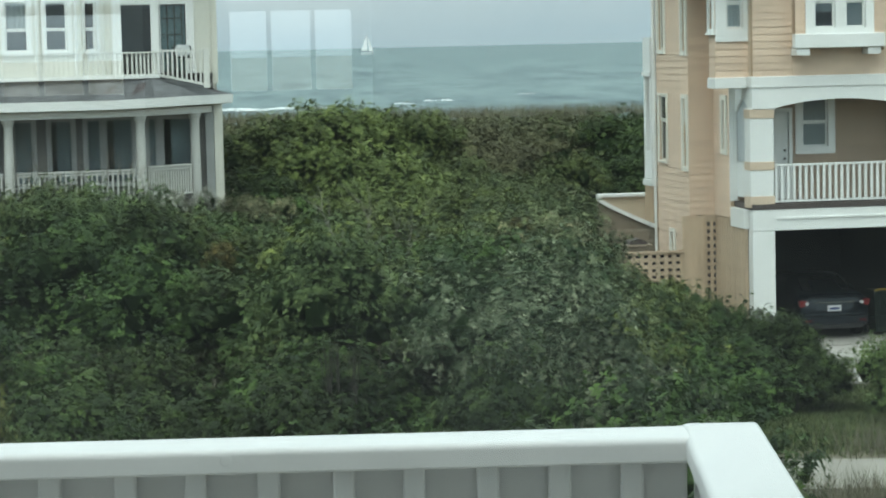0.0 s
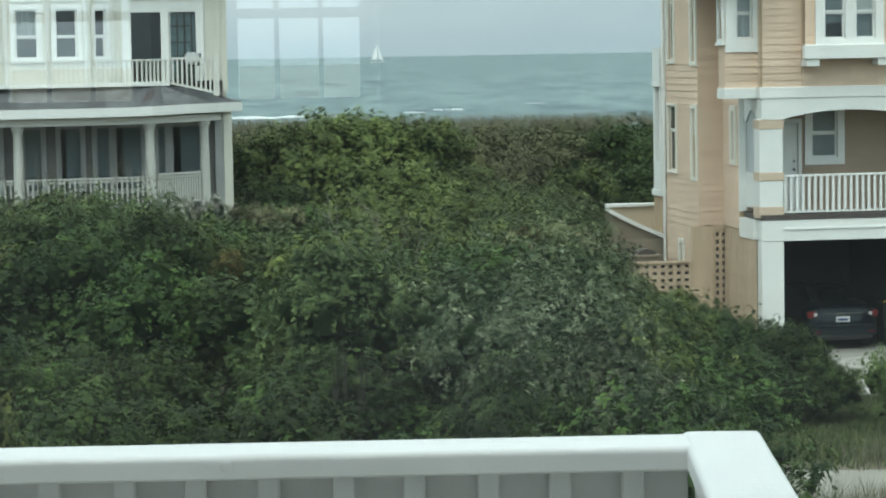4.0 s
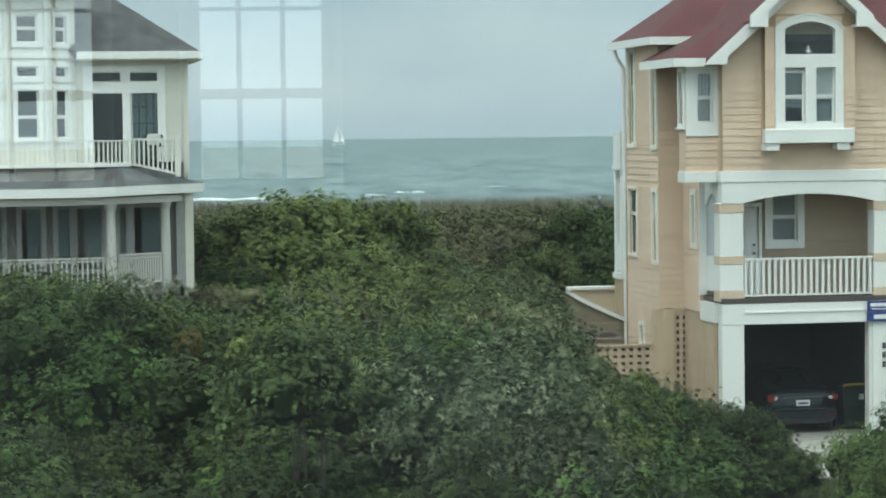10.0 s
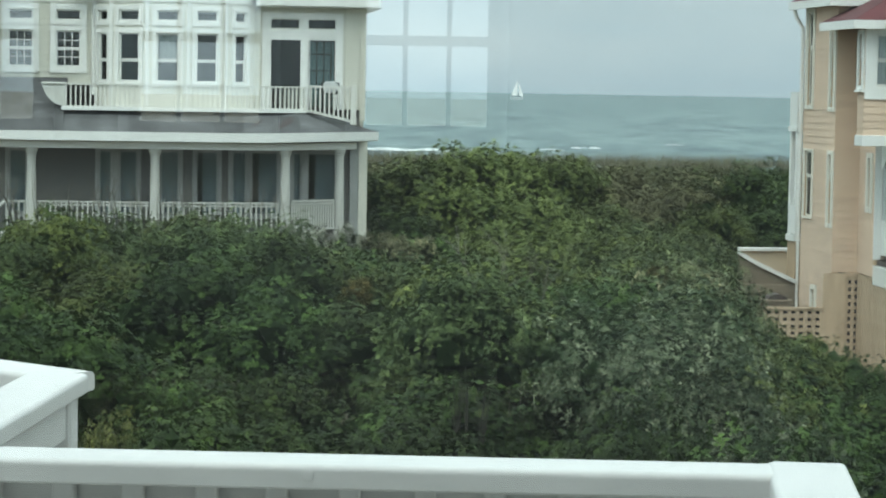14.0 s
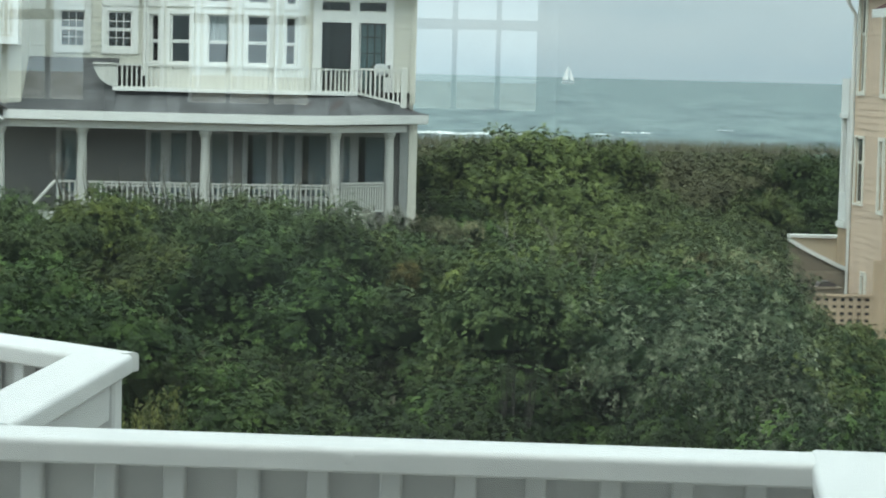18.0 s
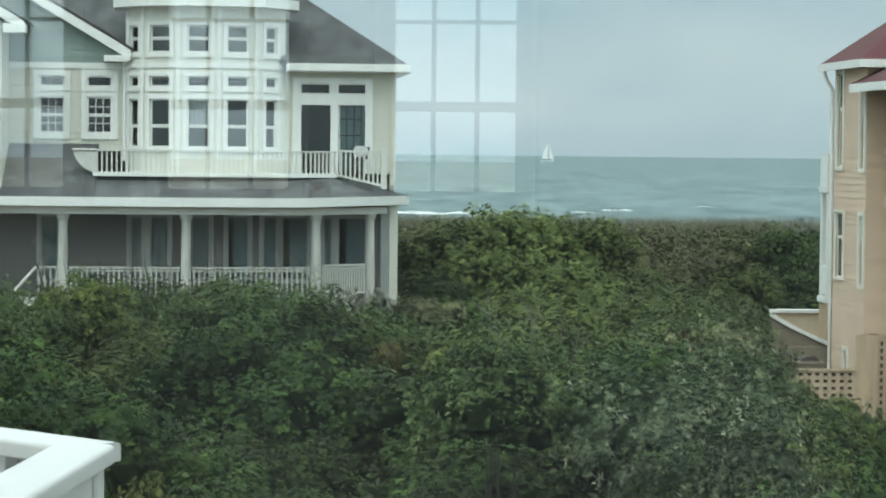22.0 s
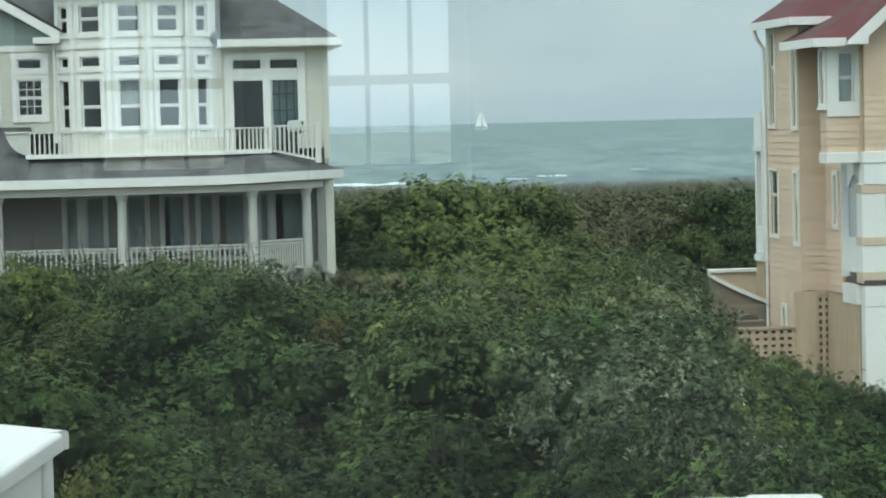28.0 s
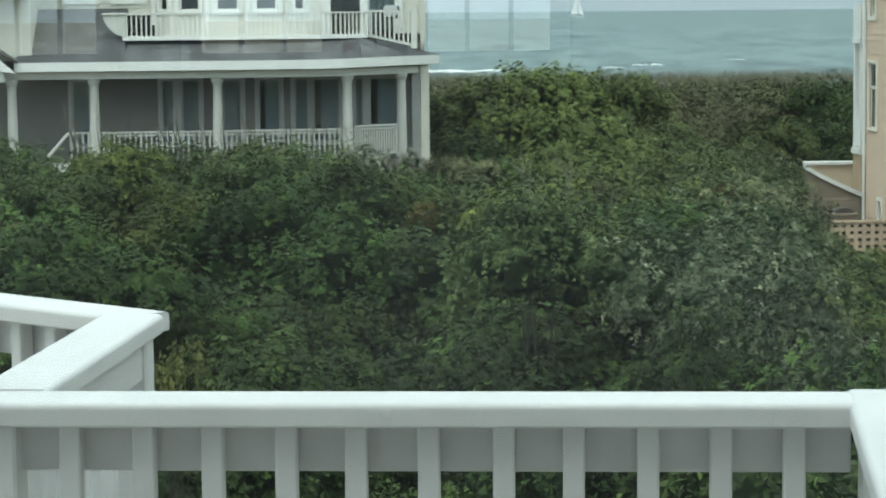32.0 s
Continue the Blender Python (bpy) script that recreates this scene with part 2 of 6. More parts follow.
def soft_box(x0, x1, y0, y1, z0, z1, r=0.008, seg=1):
    bm = boxes((x0, x1, y0, y1, z0, z1))
    bmesh.ops.bevel(bm, geom=bm.edges[:], offset=r, segments=seg, affect="EDGES")
    return bm


def prism(points, d0, d1, axis="y"):
    """A bmesh of a polygon (a, z) drawn across, pushed along the axis from d0 to d1."""
    bm = bmesh.new()
    at = (lambda a, z, d: (a, d, z)) if axis == "y" else ((lambda a, z, d: (d, a, z)) if axis == "x" else (lambda a, z, d: (a, z, d)))
    front = [bm.verts.new(at(a, z, d0)) for a, z in points]
    back = [bm.verts.new(at(a, z, d1)) for a, z in points]
    bm.faces.new(front), bm.faces.new(back[::-1])
    for i in range(len(points)):
        j = (i + 1) % len(points)
        bm.faces.new((front[j], front[i], back[i], back[j]))
    bmesh.ops.recalc_face_normals(bm, faces=bm.faces[:])
    return bm


def slab(corners, thick):
    """A sloping plate: a polygon in space with its thickness pushed down."""
    bm = bmesh.new()
    top = [bm.verts.new(p) for p in corners]
    low = [bm.verts.new((p[0], p[1], p[2] - thick)) for p in corners]
    bm.faces.new(top), bm.faces.new(low[::-1])
    for i in range(len(corners)):
        j = (i + 1) % len(corners)
        bm.faces.new((top[j], top[i], low[i], low[j]))
    bmesh.ops.recalc_face_normals(bm, faces=bm.faces[:])
    return bm


def turned(profile, seg=14):
    """A turned post: (radius, z) rows round the z axis."""
    bm = bmesh.new()
    rings = [[bm.verts.new((r * math.cos(2 * math.pi * k / seg), r * math.sin(2 * math.pi * k / seg), z)) for k in range(seg)] for r, z in profile]
    for a, b in zip(rings, rings[1:]):
        for k in range(seg):
            bm.faces.new((a[k], a[(k + 1) % seg], b[(k + 1) % seg], b[k]))
    bm.faces.new(rings[0][::-1]), bm.faces.new(rings[-1])
    return bm


def tube(points, r, seg=8):
    bm = bmesh.new()
    rings = []
    for i, p in enumerate(points):
        a, b = Vector(points[max(i - 1, 0)]), Vector(points[min(i + 1, len(points) - 1)])
        q = (b - a).to_track_quat("Z", "Y")
        rr = r[i] if isinstance(r, (list, tuple)) else r
        rings.append([bm.verts.new(Vector(p) + q @ Vector((rr * math.cos(2 * math.pi * k / seg), rr * math.sin(2 * math.pi * k / seg), 0))) for k in range(seg)])
    for a, b in zip(rings, rings[1:]):
        for k in range(seg):
            bm.faces.new((a[k], a[(k + 1) % seg], b[(k + 1) % seg], b[k]))
    bm.faces.new(rings[0][::-1]), bm.faces.new(rings[-1])
    return bm


def cells(x0, x1, z0, z1, holes):
    """The rectangles that are left of a wall face when its openings are cut out."""
    xs = sorted({x0, x1, *[min(max(h[i], x0), x1) for h in holes for i in (0, 1)]})
    zs = sorted({z0, z1, *[min(max(h[i], z0), z1) for h in holes for i in (2, 3)]})
    out = []
    for a, b in zip(zs, zs[1:]):
        start = None
        for c, d in zip(xs, xs[1:]):
            hole = any(h[0] < (c + d) / 2 < h[1] and h[2] < (a + b) / 2 < h[3] for h in holes)
            if hole:
                if start is not None:
                    out.append((start, c, a, b))
                start = None
            elif start is None:
                start = c
        if start is not None:
            out.append((start, xs[-1], a, b))
    return out


BOARDS = {}


def board_mesh(w, h, mat, deep=0.021):
    """One lapped board, thick at its foot; alike boards share a mesh."""
    key = (round(w, 2), round(h, 3), mat.name, deep)
    if key not in BOARDS:
        bm = bmesh.new()
        a = [bm.verts.new(p) for p in ((0, -deep, 0), (key[0], -deep, 0), (key[0], 0, 0), (0, 0, 0), (0, -0.005, h + 0.01), (key[0], -0.005, h + 0.01), (key[0], 0, h + 0.01), (0, 0, h + 0.01))]
        for f in ((3, 2, 1, 0), (4, 5, 6, 7), (0, 1, 5, 4), (1, 2, 6, 5), (2, 3, 7, 6), (3, 0, 4, 7)):
            bm.faces.new([a[i] for i in f])
        me = bpy.data.meshes.new("siding_board")
        bm.to_mesh(me), bm.free()
        me.materials.append(mat)
        BOARDS[key] = me
    return BOARDS[key]


def sided_wall(name, parent, m, x0, x1, z0, z1, holes, mat, core, course=0.2, thick=0.14, split=0.0, rng=random.Random(3)):
    """A wall with its openings, clad in lapped boards. It faces -y of m."""
    bm = boxes(*[(a, b, 0.0, thick, c, d) for a, b, c, d in cells(x0, x1, z0, z1, holes)])
    wall = part(name, bm, core, parent, m=m)
    z = z0
    while z < z1 - 0.03:
        h = min(course, z1 - z)
        for a, b, c, d in cells(x0, x1, z, z + h, [q for q in holes if q[2] < z + h - 0.01 and q[3] > z + 0.01]):
            if d - c < 0.03:
                continue
            stops = [a]
            if split:
                s = a + split * rng.uniform(0.3, 1.0)
                while s < b - 0.25 * split:
                    stops.append(s)
                    s += split * rng.uniform(0.7, 1.2)
            stops.append(b)
            for p, q in zip(stops, stops[1:]):
                if q - p > 0.03:
                    put_mesh("siding_board", board_mesh(q - p - 0.002, d - c, mat), wall, pose(p + 0.001, 0, c))
        z += course
    return wall


def window(parent, m, w, h, casing=0.1, sash=True, grid=(1, 1), label="", sill=True, curtain=0, meet=0.5, mat=None, proud=0.04):
    """A window w x h (opening) whose lower left corner is at m, facing -y: casing, sashes, panes, muntins."""
    mat = mat or WHITE
    c = casing
    bm = boxes((-c, 0, -proud, 0.02, -c, h + c), (w, w + c, -proud, 0.02, -c, h + c), (0, w, -proud, 0.02, h, h + c), (0, w, -proud, 0.02, -c, 0))
    win = part("window", bm, mat, parent, label, m)
    t = 0.045
    if sash:
        mid = h * meet
        for z0, z1, y in ((0, mid, 0.05), (mid, h, 0.03)):
            part("sash", boxes((0, t, y, y + 0.03, z0, z1), (w - t, w, y, y + 0.03, z0, z1), (t, w - t, y, y + 0.03, z0, z0 + t), (t, w - t, y, y + 0.03, z1 - t, z1)), mat, win)
            part("pane", boxes((t, w - t, y + 0.012, y + 0.018, z0 + t, z1 - t)), PANE, win).visible_shadow = False
    else:
        part("sash", boxes((0, t, 0.03, 0.06, 0, h), (w - t, w, 0.03, 0.06, 0, h), (t, w - t, 0.03, 0.06, 0, t), (t, w - t, 0.03, 0.06, h - t, h)), mat, win)
        part("pane", boxes((t, w - t, 0.042, 0.048, t, h - t)), PANE, win).visible_shadow = False
    nx, nz = grid
    for i in range(1, nx):
        x = t + (w - 2 * t) * i / nx
        part("muntin", boxes((x - 0.012, x + 0.012, 0.02, 0.055, t, h - t)), mat, win)
    for i in range(1, nz):
        z = t + (h - 2 * t) * i / nz
        if not sash or abs(z - h * meet) > 0.06:
            part("muntin", boxes((t, w - t, 0.02, 0.055, z - 0.012, z + 0.012)), mat, win)
    if sill:
        part("sill", boxes((-c - 0.03, w + c + 0.03, -proud - 0.04, 0.02, -c - 0.05, -c)), mat, win)
    if curtain:
        n = 14
        bm = bmesh.new()
        z0, z1 = (0.02, h - 0.02) if curtain == 1 else (h * 0.45, h - 0.02)
        rows = [[bm.verts.new((w * k / n, 0.12 + 0.012 * math.sin(k * 2.1), z)) for k in range(n + 1)] for z in (z0, z1)]
        for k in range(n):
            bm.faces.new((rows[0][k], rows[0][k + 1], rows[1][k + 1], rows[1][k]))
        part("curtain", bm, CURTAIN, win)
    return win


def railing(parent, name, p, q, z0, z1, pitch=0.13, mat=None, size=0.04, label="", under=False):
    """A railing from p to q (x, y) with top rail, bottom rail and balusters, as a part of parent."""
    mat = mat or WHITE
    d = Vector((q[0] - p[0], q[1] - p[1], 0))
    n = d.length
    m = Matrix.Translation((p[0], p[1], 0)) @ Matrix.Rotation(math.atan2(d.y, d.x), 4, "Z")
    rail = part(name, boxes((0, n, -0.05, 0.05, z1 - 0.05, z1)), mat, parent, label, m)
    part("bottom_rail", boxes((0, n, -0.025, 0.025, z0 + 0.05, z0 + 0.1)), mat, rail)
    if under:
        part("under_rail", boxes((0, n, -0.03, 0.03, z1 - 0.13, z1 - 0.085)), mat, rail)
    count = max(2, round(n / pitch))
    bm = boxes((-size / 2, size / 2, -size / 2, size / 2, z0 + 0.1, z1 - 0.05))
    me = bpy.data.meshes.new("baluster")
    bm.to_mesh(me), bm.free()
    me.materials.append(mat)
    for k in range(count):
        put_mesh("baluster", me, rail, pose((k + 0.5) * n / count, 0, 0))
    return rail


def shingles(parent, quad, mat, name="shingle", course=0.25, width=0.9, lift=0.012, rng=random.Random(5)):
    """Courses of roof strips laid on a quad: eave left, eave right, ridge right, ridge left (parent's axes)."""
    a, b, c, d = [Vector(p) for p in quad]
    n = max(1, round((d - a).length / course))
    up = (b - a).cross(d - a).normalized()
    if up.z < 0:
        up = -up
    me = bpy.data.meshes.new(name)
    vs, fs = [], []
    for i in range(n):
        f0, f1 = i / n, min(1.0, (i + 1.12) / n)
        l0, l1, r0, r1 = a.lerp(d, f0), a.lerp(d, f1), b.lerp(c, f0), b.lerp(c, f1)
        run = (r0 - l0).length
        if run < 0.1:
            continue
        s = 0.0 - rng.random() * width
        while s < run:
            e = s + width * rng.uniform(0.75, 1.25)
            p0, p1 = max(s, 0) / run, min(e, run) / run
            k = len(vs)
            th = lift * rng.uniform(0.8, 1.4)
            quad4 = (l0.lerp(r0, p0), l0.lerp(r0, p1), l1.lerp(r1, p1), l1.lerp(r1, p0))
            vs += [quad4[0] + up * (th + 0.006), quad4[1] + up * (th + 0.006), quad4[2] + up * 0.006, quad4[3] + up * 0.006, quad4[0] + up * 0.001, quad4[1] + up * 0.001]
            fs += [(k, k + 1, k + 2, k + 3), (k + 4, k + 5, k + 1, k)]
            s = e
    me.from_pydata([tuple(v) for v in vs], [], fs)
    me.materials.append(mat)
    ob = put_mesh(name, me, parent)
    ob["kind"] = "stuff"
    return ob


def empty(name, m):
    ob = new(name)
    ob.matrix_basis = m
    return ob

# ---- ground, lane, sea ----
GROUND = -0.35


def ground_height(x, y):
    dune = 1.6 * math.exp(-((y - 112) / 26) ** 2) + 0.9 * math.exp(-((y - 85) / 20) ** 2)
    shore = -2.6 * max(0.0, min(1.0, (y - 130) / 35))
    house = 1.6 * math.exp(-(((x + 9) / 11) ** 2 + ((y - 68) / 12) ** 2))
    if 3.5 < x < 30 and 20 < y < 66:
        house *= max(0.0, 1 - (x - 3.5) / 2)
        return GROUND - 0.03 + dune * 0.2 + house
    return GROUND + dune + shore * 1.3 + house + 0.10 * noise.noise(Vector((x * 0.3, y * 0.3, 0))) * (1 if y > 60 or x < 3 else 0.3)


SAND = material("sandy_ground_with_leaf_litter", (0.12, 0.105, 0.07), 0.95, 0.4, 12, 0.7, 0.5, grain=0.03)
GRASS = material("short_grass", (0.055, 0.085, 0.026), 0.9, 0.3, 40, 1.2, 0.3, island=True, spread=0.35, tint=(0.10, 0.11, 0.042))
bm = bmesh.new()
xs = [-2500, -600, -200, -90, -50] + [-36 + 2 * i for i in range(37)] + [50, 90, 200, 600, 2500]
ys = [-1500, -300, -80, -30] + [-10 + 2.5 * i for i in range(76)] + [200]
grid = [[bm.verts.new((x, y, ground_height(x, y))) for x in xs] for y in ys]
for a, b in zip(grid, grid[1:]):
    for i in range(len(xs) - 1):
        bm.faces.new((a[i], a[i + 1], b[i + 1], b[i]))
tagged(part("ground", bm, SAND), "sandy ground under the thicket, with leaf litter", "ground", kind="structure")

lane = part("road", prism([(5.6, 38.6), (9.0, 38.4), (18, 38.0), (18, 40.7), (9.0, 41.1), (5.9, 41.4)], GROUND + 0.005, GROUND + 0.045, "z"), GRAVEL)
tagged(lane, "pale sandy gravel lane past the shrubs", "road", kind="structure")
drive = part("pavement", prism([(9.25, 50.3), (11.6, 50.1), (12.6, 56.9), (9.1, 56.4), (9.15, 53.0)], GROUND + 0.004, GROUND + 0.06, "z"), CONCRETE)
tagged(drive, "pale concrete driveway leading into the garage", "pavement", kind="structure")

SEA = -2.5
sea_mat = bpy.data.materials.new("grey_green_sea")
sea_mat.use_nodes = True
n, l = sea_mat.node_tree.nodes, sea_mat.node_tree.links
b = n["Principled BSDF"]
b.inputs["Roughness"].default_value, b.inputs["IOR"].default_value = 0.42, 1.33
tc, mp, mp2 = n.new("ShaderNodeTexCoord"), n.new("ShaderNodeMapping"), n.new("ShaderNodeMapping")
mp.inputs["Scale"].default_value, mp2.inputs["Scale"].default_value = (0.11, 0.020, 1), (0.42, 0.07, 1)
swell, chop = n.new("ShaderNodeTexNoise"), n.new("ShaderNodeTexNoise")
for mapping, tex in ((mp, swell), (mp2, chop)):
    tex.inputs["Detail"].default_value = 6
    tex.inputs["Scale"].default_value = 1.0
    l.new(tc.outputs["Object"], mapping.inputs[0]), l.new(mapping.outputs[0], tex.inputs["Vector"])
rp = n.new("ShaderNodeValToRGB")
rp.color_ramp.elements[0].position, rp.color_ramp.elements[1].position = 0.40, 0.58
rp.color_ramp.elements[0].color, rp.color_ramp.elements[1].color = (0.018, 0.052, 0.060, 1), (0.120, 0.180, 0.176, 1)
ad = n.new("ShaderNodeMath")
ad.operation = "ADD"
hf = n.new("ShaderNodeMath")
hf.operation, hf.inputs[1].default_value = "MULTIPLY", 0.5
l.new(swell.outputs["Fac"], ad.inputs[0]), l.new(chop.outputs["Fac"], ad.inputs[1])
l.new(ad.outputs[0], hf.inputs[0]), l.new(hf.outputs[0], rp.inputs[0]), l.new(rp.outputs[0], b.inputs["Base Color"])
bp = n.new("ShaderNodeBump")
bp.inputs["Strength"].default_value, bp.inputs["Distance"].default_value = 0.5, 0.6
l.new(chop.outputs["Fac"], bp.inputs["Height"]), l.new(bp.outputs[0], b.inputs["Normal"])
bm = bmesh.new()
sx = [-2600 + 200 * i for i in range(27)]
sy = [150, 170, 190, 220, 260, 320, 400, 520, 700, 950, 1300, 1800, 2500, 3400, 4400]
grid = [[bm.verts.new((x, y, SEA + (0.25 * noise.noise(Vector((x * 0.01, y * 0.06, 3))) if y < 900 else 0))) for x in sx] for y in sy]
for a, c in zip(grid, grid[1:]):
    for i in range(len(sx) - 1):
        bm.faces.new((a[i], a[i + 1], c[i + 1], c[i]))
tagged(part("water", bm, sea_mat), "grey-green choppy sea under an overcast sky", "sea", kind="structure")

FOAM = material("white_sea_foam", (0.62, 0.66, 0.66), 0.8, 0.3, 6, 0.5, 0.5, grain=0.05)
rng = random.Random(11)
bm = bmesh.new()
for y, x0, x1, h in ((385, 8, 9.7, 0.17), (386.5, 9.9, 10.5, 0.1), (385, 10.8, 12.8, 0.22), (349, -20, -18.4, 0.12), (354, -24, -15, 0.27), (356, -16, -8.5, 0.23), (358, -9, -6.2, 0.16), (372, 3.0, 6.5, 0.07), (352, -6.0, -5.0, 0.07), (420, 25, 28, 0.05)):
    k, prev = 24, None
    for i in range(k + 1):
        f = i / k
        x = x0 + (x1 - x0) * f
        s = math.sin(math.pi * f) ** 0.6 * h * (0.65 + 0.7 * rng.random()) + 0.02
        yy = y + 1.5 * math.sin(f * 5)
        ring = [bm.verts.new((x, yy - 2.2 * s, SEA + 0.1)), bm.verts.new((x, yy - 0.6 * s, SEA + 0.16 + s)), bm.verts.new((x, yy + 1.5 * s, SEA + 0.16 + 0.8 * s)), bm.verts.new((x, yy + 4 * s, SEA + 0.1))]
        if prev:
            for j in range(3):
                bm.faces.new((prev[j], ring[j], ring[j + 1], prev[j + 1]))
        prev = ring
tagged(part("breaking_waves", bm, FOAM), "white crests of small waves breaking offshore", "waves", kind="stuff")

# sailing boat far out
SAIL = material("white_sailcloth", (0.85, 0.85, 0.83), 0.7, 0.06, 3, 0.5)
HULL = material("white_hull", (0.7, 0.72, 0.72), 0.4, 0.08, 3, 0.5)
boat = tagged(empty("sailboat", pose(-3.5, 2000, SEA, 0, 0, 25)), "white sailing boat under full sail on the sea", "boat")
bm = bmesh.new()
ring0 = []
for f in (0, 0.15, 0.5, 0.85, 1):
    wdt = 1.7 * math.sin(math.pi * (0.12 + 0.82 * f)) ** 0.7
    x = -5.5 + 11 * f
    r = [bm.verts.new((x, -wdt, 1.9)), bm.verts.new((x, -wdt * 0.6, 0.0)), bm.verts.new((x, wdt * 0.6, 0.0)), bm.verts.new((x, wdt, 1.9))]
    if ring0:
        for j in range(3):
            bm.faces.new((ring0[j], ring0[j + 1], r[j + 1], r[j]))
        bm.faces.new((ring0[3], ring0[0], r[0], r[3]))
    else:
        bm.faces.new(r)
    ring0 = r
bm.faces.new(ring0[::-1])
part("hull", bm, HULL, boat)
part("mast", tube([(0.8, 0, 1.5), (0.8, 0, 16.2)], 0.12), CHROME, boat)
for nm, pts, belly in (("mainsail", [(0.6, 3.0), (-5.0, 3.2), (-2.6, 9.5), (0.6, 16.0)], 0.5), ("jib", [(1.0, 14.6), (1.6, 3.2), (6.0, 2.2), (3.4, 8.6)], -0.4)):
    part(nm, prism(pts, belly, belly + 0.08), SAIL, boat)

# ---- the room behind the camera and its window ----
RX0, RX1, RY0, RY1, RZ0, RZ1 = -4.2, 4.4, -13.2, 0.55, 5.32, 8.5
WIN = (-1.3, 1.3, 6.05, 8.0)
# the wall runs on unseen to 13 m, added to shade the deck railing
bm = boxes(*[(a, c, RY1, RY1 + 0.16, d, e) for a, c, d, e in cells(RX0 - 0.16, RX1 + 0.16, RZ0 - 0.2, 13.0, [WIN])])
tagged(part("wall_east", bm, ROOMWALL), "pale painted room wall round the large window, raised unseen to shade the deck", "wall", kind="structure")
BACKWIN = [(-3.62, -2.84), (-2.27, -1.49), (-0.92, -0.14)]
bm = boxes(*[(a, c, RY0 - 0.16, RY0, d, e) for a, c, d, e in cells(RX0 - 0.16, RX1 + 0.16, RZ0 - 0.2, RZ1 + 0.3, [(a, c, 6.72, 8.35) for a, c in BACKWIN])])
tagged(part("wall_west", bm, ROOMWALL), "pale painted room wall with three tall windows", "wall", kind="structure")
tagged(part("wall_north", boxes((RX0 - 0.16, RX0, RY0, RY1, RZ0 - 0.2, RZ1 + 0.3)), ROOMWALL), "plain painted side wall of the room", "wall", kind="structure")
tagged(part("wall_south", boxes((RX1, RX1 + 0.16, RY0, RY1, RZ0 - 0.2, RZ1 + 0.3)), ROOMWALL), "plain painted side wall of the room", "wall", kind="structure")
tagged(part("floor", boxes((RX0, RX1, RY0, RY1, RZ0 - 0.2, RZ0)), FLOORWOOD), "brown wooden floor of the room", "floor", kind="structure")
tagged(part("ceiling", boxes((RX0, RX1, RY0, RY1, RZ1, RZ1 + 0.15)), ROOMWALL), "plain painted ceiling of the room", "ceiling", kind="structure")
for i, (a, c) in enumerate(BACKWIN):
    fr = tagged(part("window_%d" % (i + 2), boxes((a - 0.09, a + 0.03, RY0 - 0.1, RY0 + 0.03, 6.63, 8.44), (c - 0.03, c + 0.09, RY0 - 0.1, RY0 + 0.03, 6.63, 8.44), (a + 0.03, c - 0.03, RY0 - 0.1, RY0 + 0.03, 8.32, 8.44), (a + 0.03, c - 0.03, RY0 - 0.1, RY0 + 0.03, 6.63, 6.75)), WHITE), "tall white sash window with a grid of panes", "window", kind="structure")
    part("meeting_rail", boxes((a + 0.03, c - 0.03, RY0 - 0.08, RY0 - 0.01, 7.22, 7.28)), WHITE, fr)
    for k in (1, 2):
        x = a + (c - a) * k / 3
        part("muntin", boxes((x - 0.015, x + 0.015, RY0 - 0.07, RY0 - 0.03, 6.75, 8.32)), WHITE, fr)
    part("muntin", boxes((a + 0.03, c - 0.03, RY0 - 0.07, RY0 - 0.03, 7.74, 7.765)), WHITE, fr)
big = tagged(part("window_1", boxes((WIN[0], WIN[0] + 0.07, RY1 + 0.02, RY1 + 0.12, WIN[2], WIN[3]), (WIN[1] - 0.07, WIN[1], RY1 + 0.02, RY1 + 0.12, WIN[2], WIN[3]), (WIN[0] + 0.07, WIN[1] - 0.07, RY1 + 0.02, RY1 + 0.12, WIN[2], WIN[2] + 0.07), (WIN[0] + 0.07, WIN[1] - 0.07, RY1 + 0.02, RY1 + 0.12, WIN[3] - 0.07, WIN[3])), WHITE), "large fixed window pane facing the sea", "window", kind="structure")
for y in (RY1 + 0.058, RY1 + 0.076):
    part("pane", boxes((WIN[0] + 0.07, WIN[1] - 0.07, y, y + 0.005, WIN[2] + 0.07, WIN[3] - 0.07)), GLASS, big, "clear double glazing with faint reflections").visible_shadow = False

# ---- the deck and its white railing ----
CAP = 6.325
tagged(part("deck_floor", boxes((-5.0, 0.62, RY1 + 0.17, 4.3, 5.16, 5.2), (-5.0, -0.95, 4.3, 5.45, 5.16, 5.2)), material("grey_deck_board", (0.33, 0.32, 0.30), 0.8, 0.2, 30, 2, stretch=(1, 8, 1))), "weathered deck floor outside the window", "deck", kind="structure")


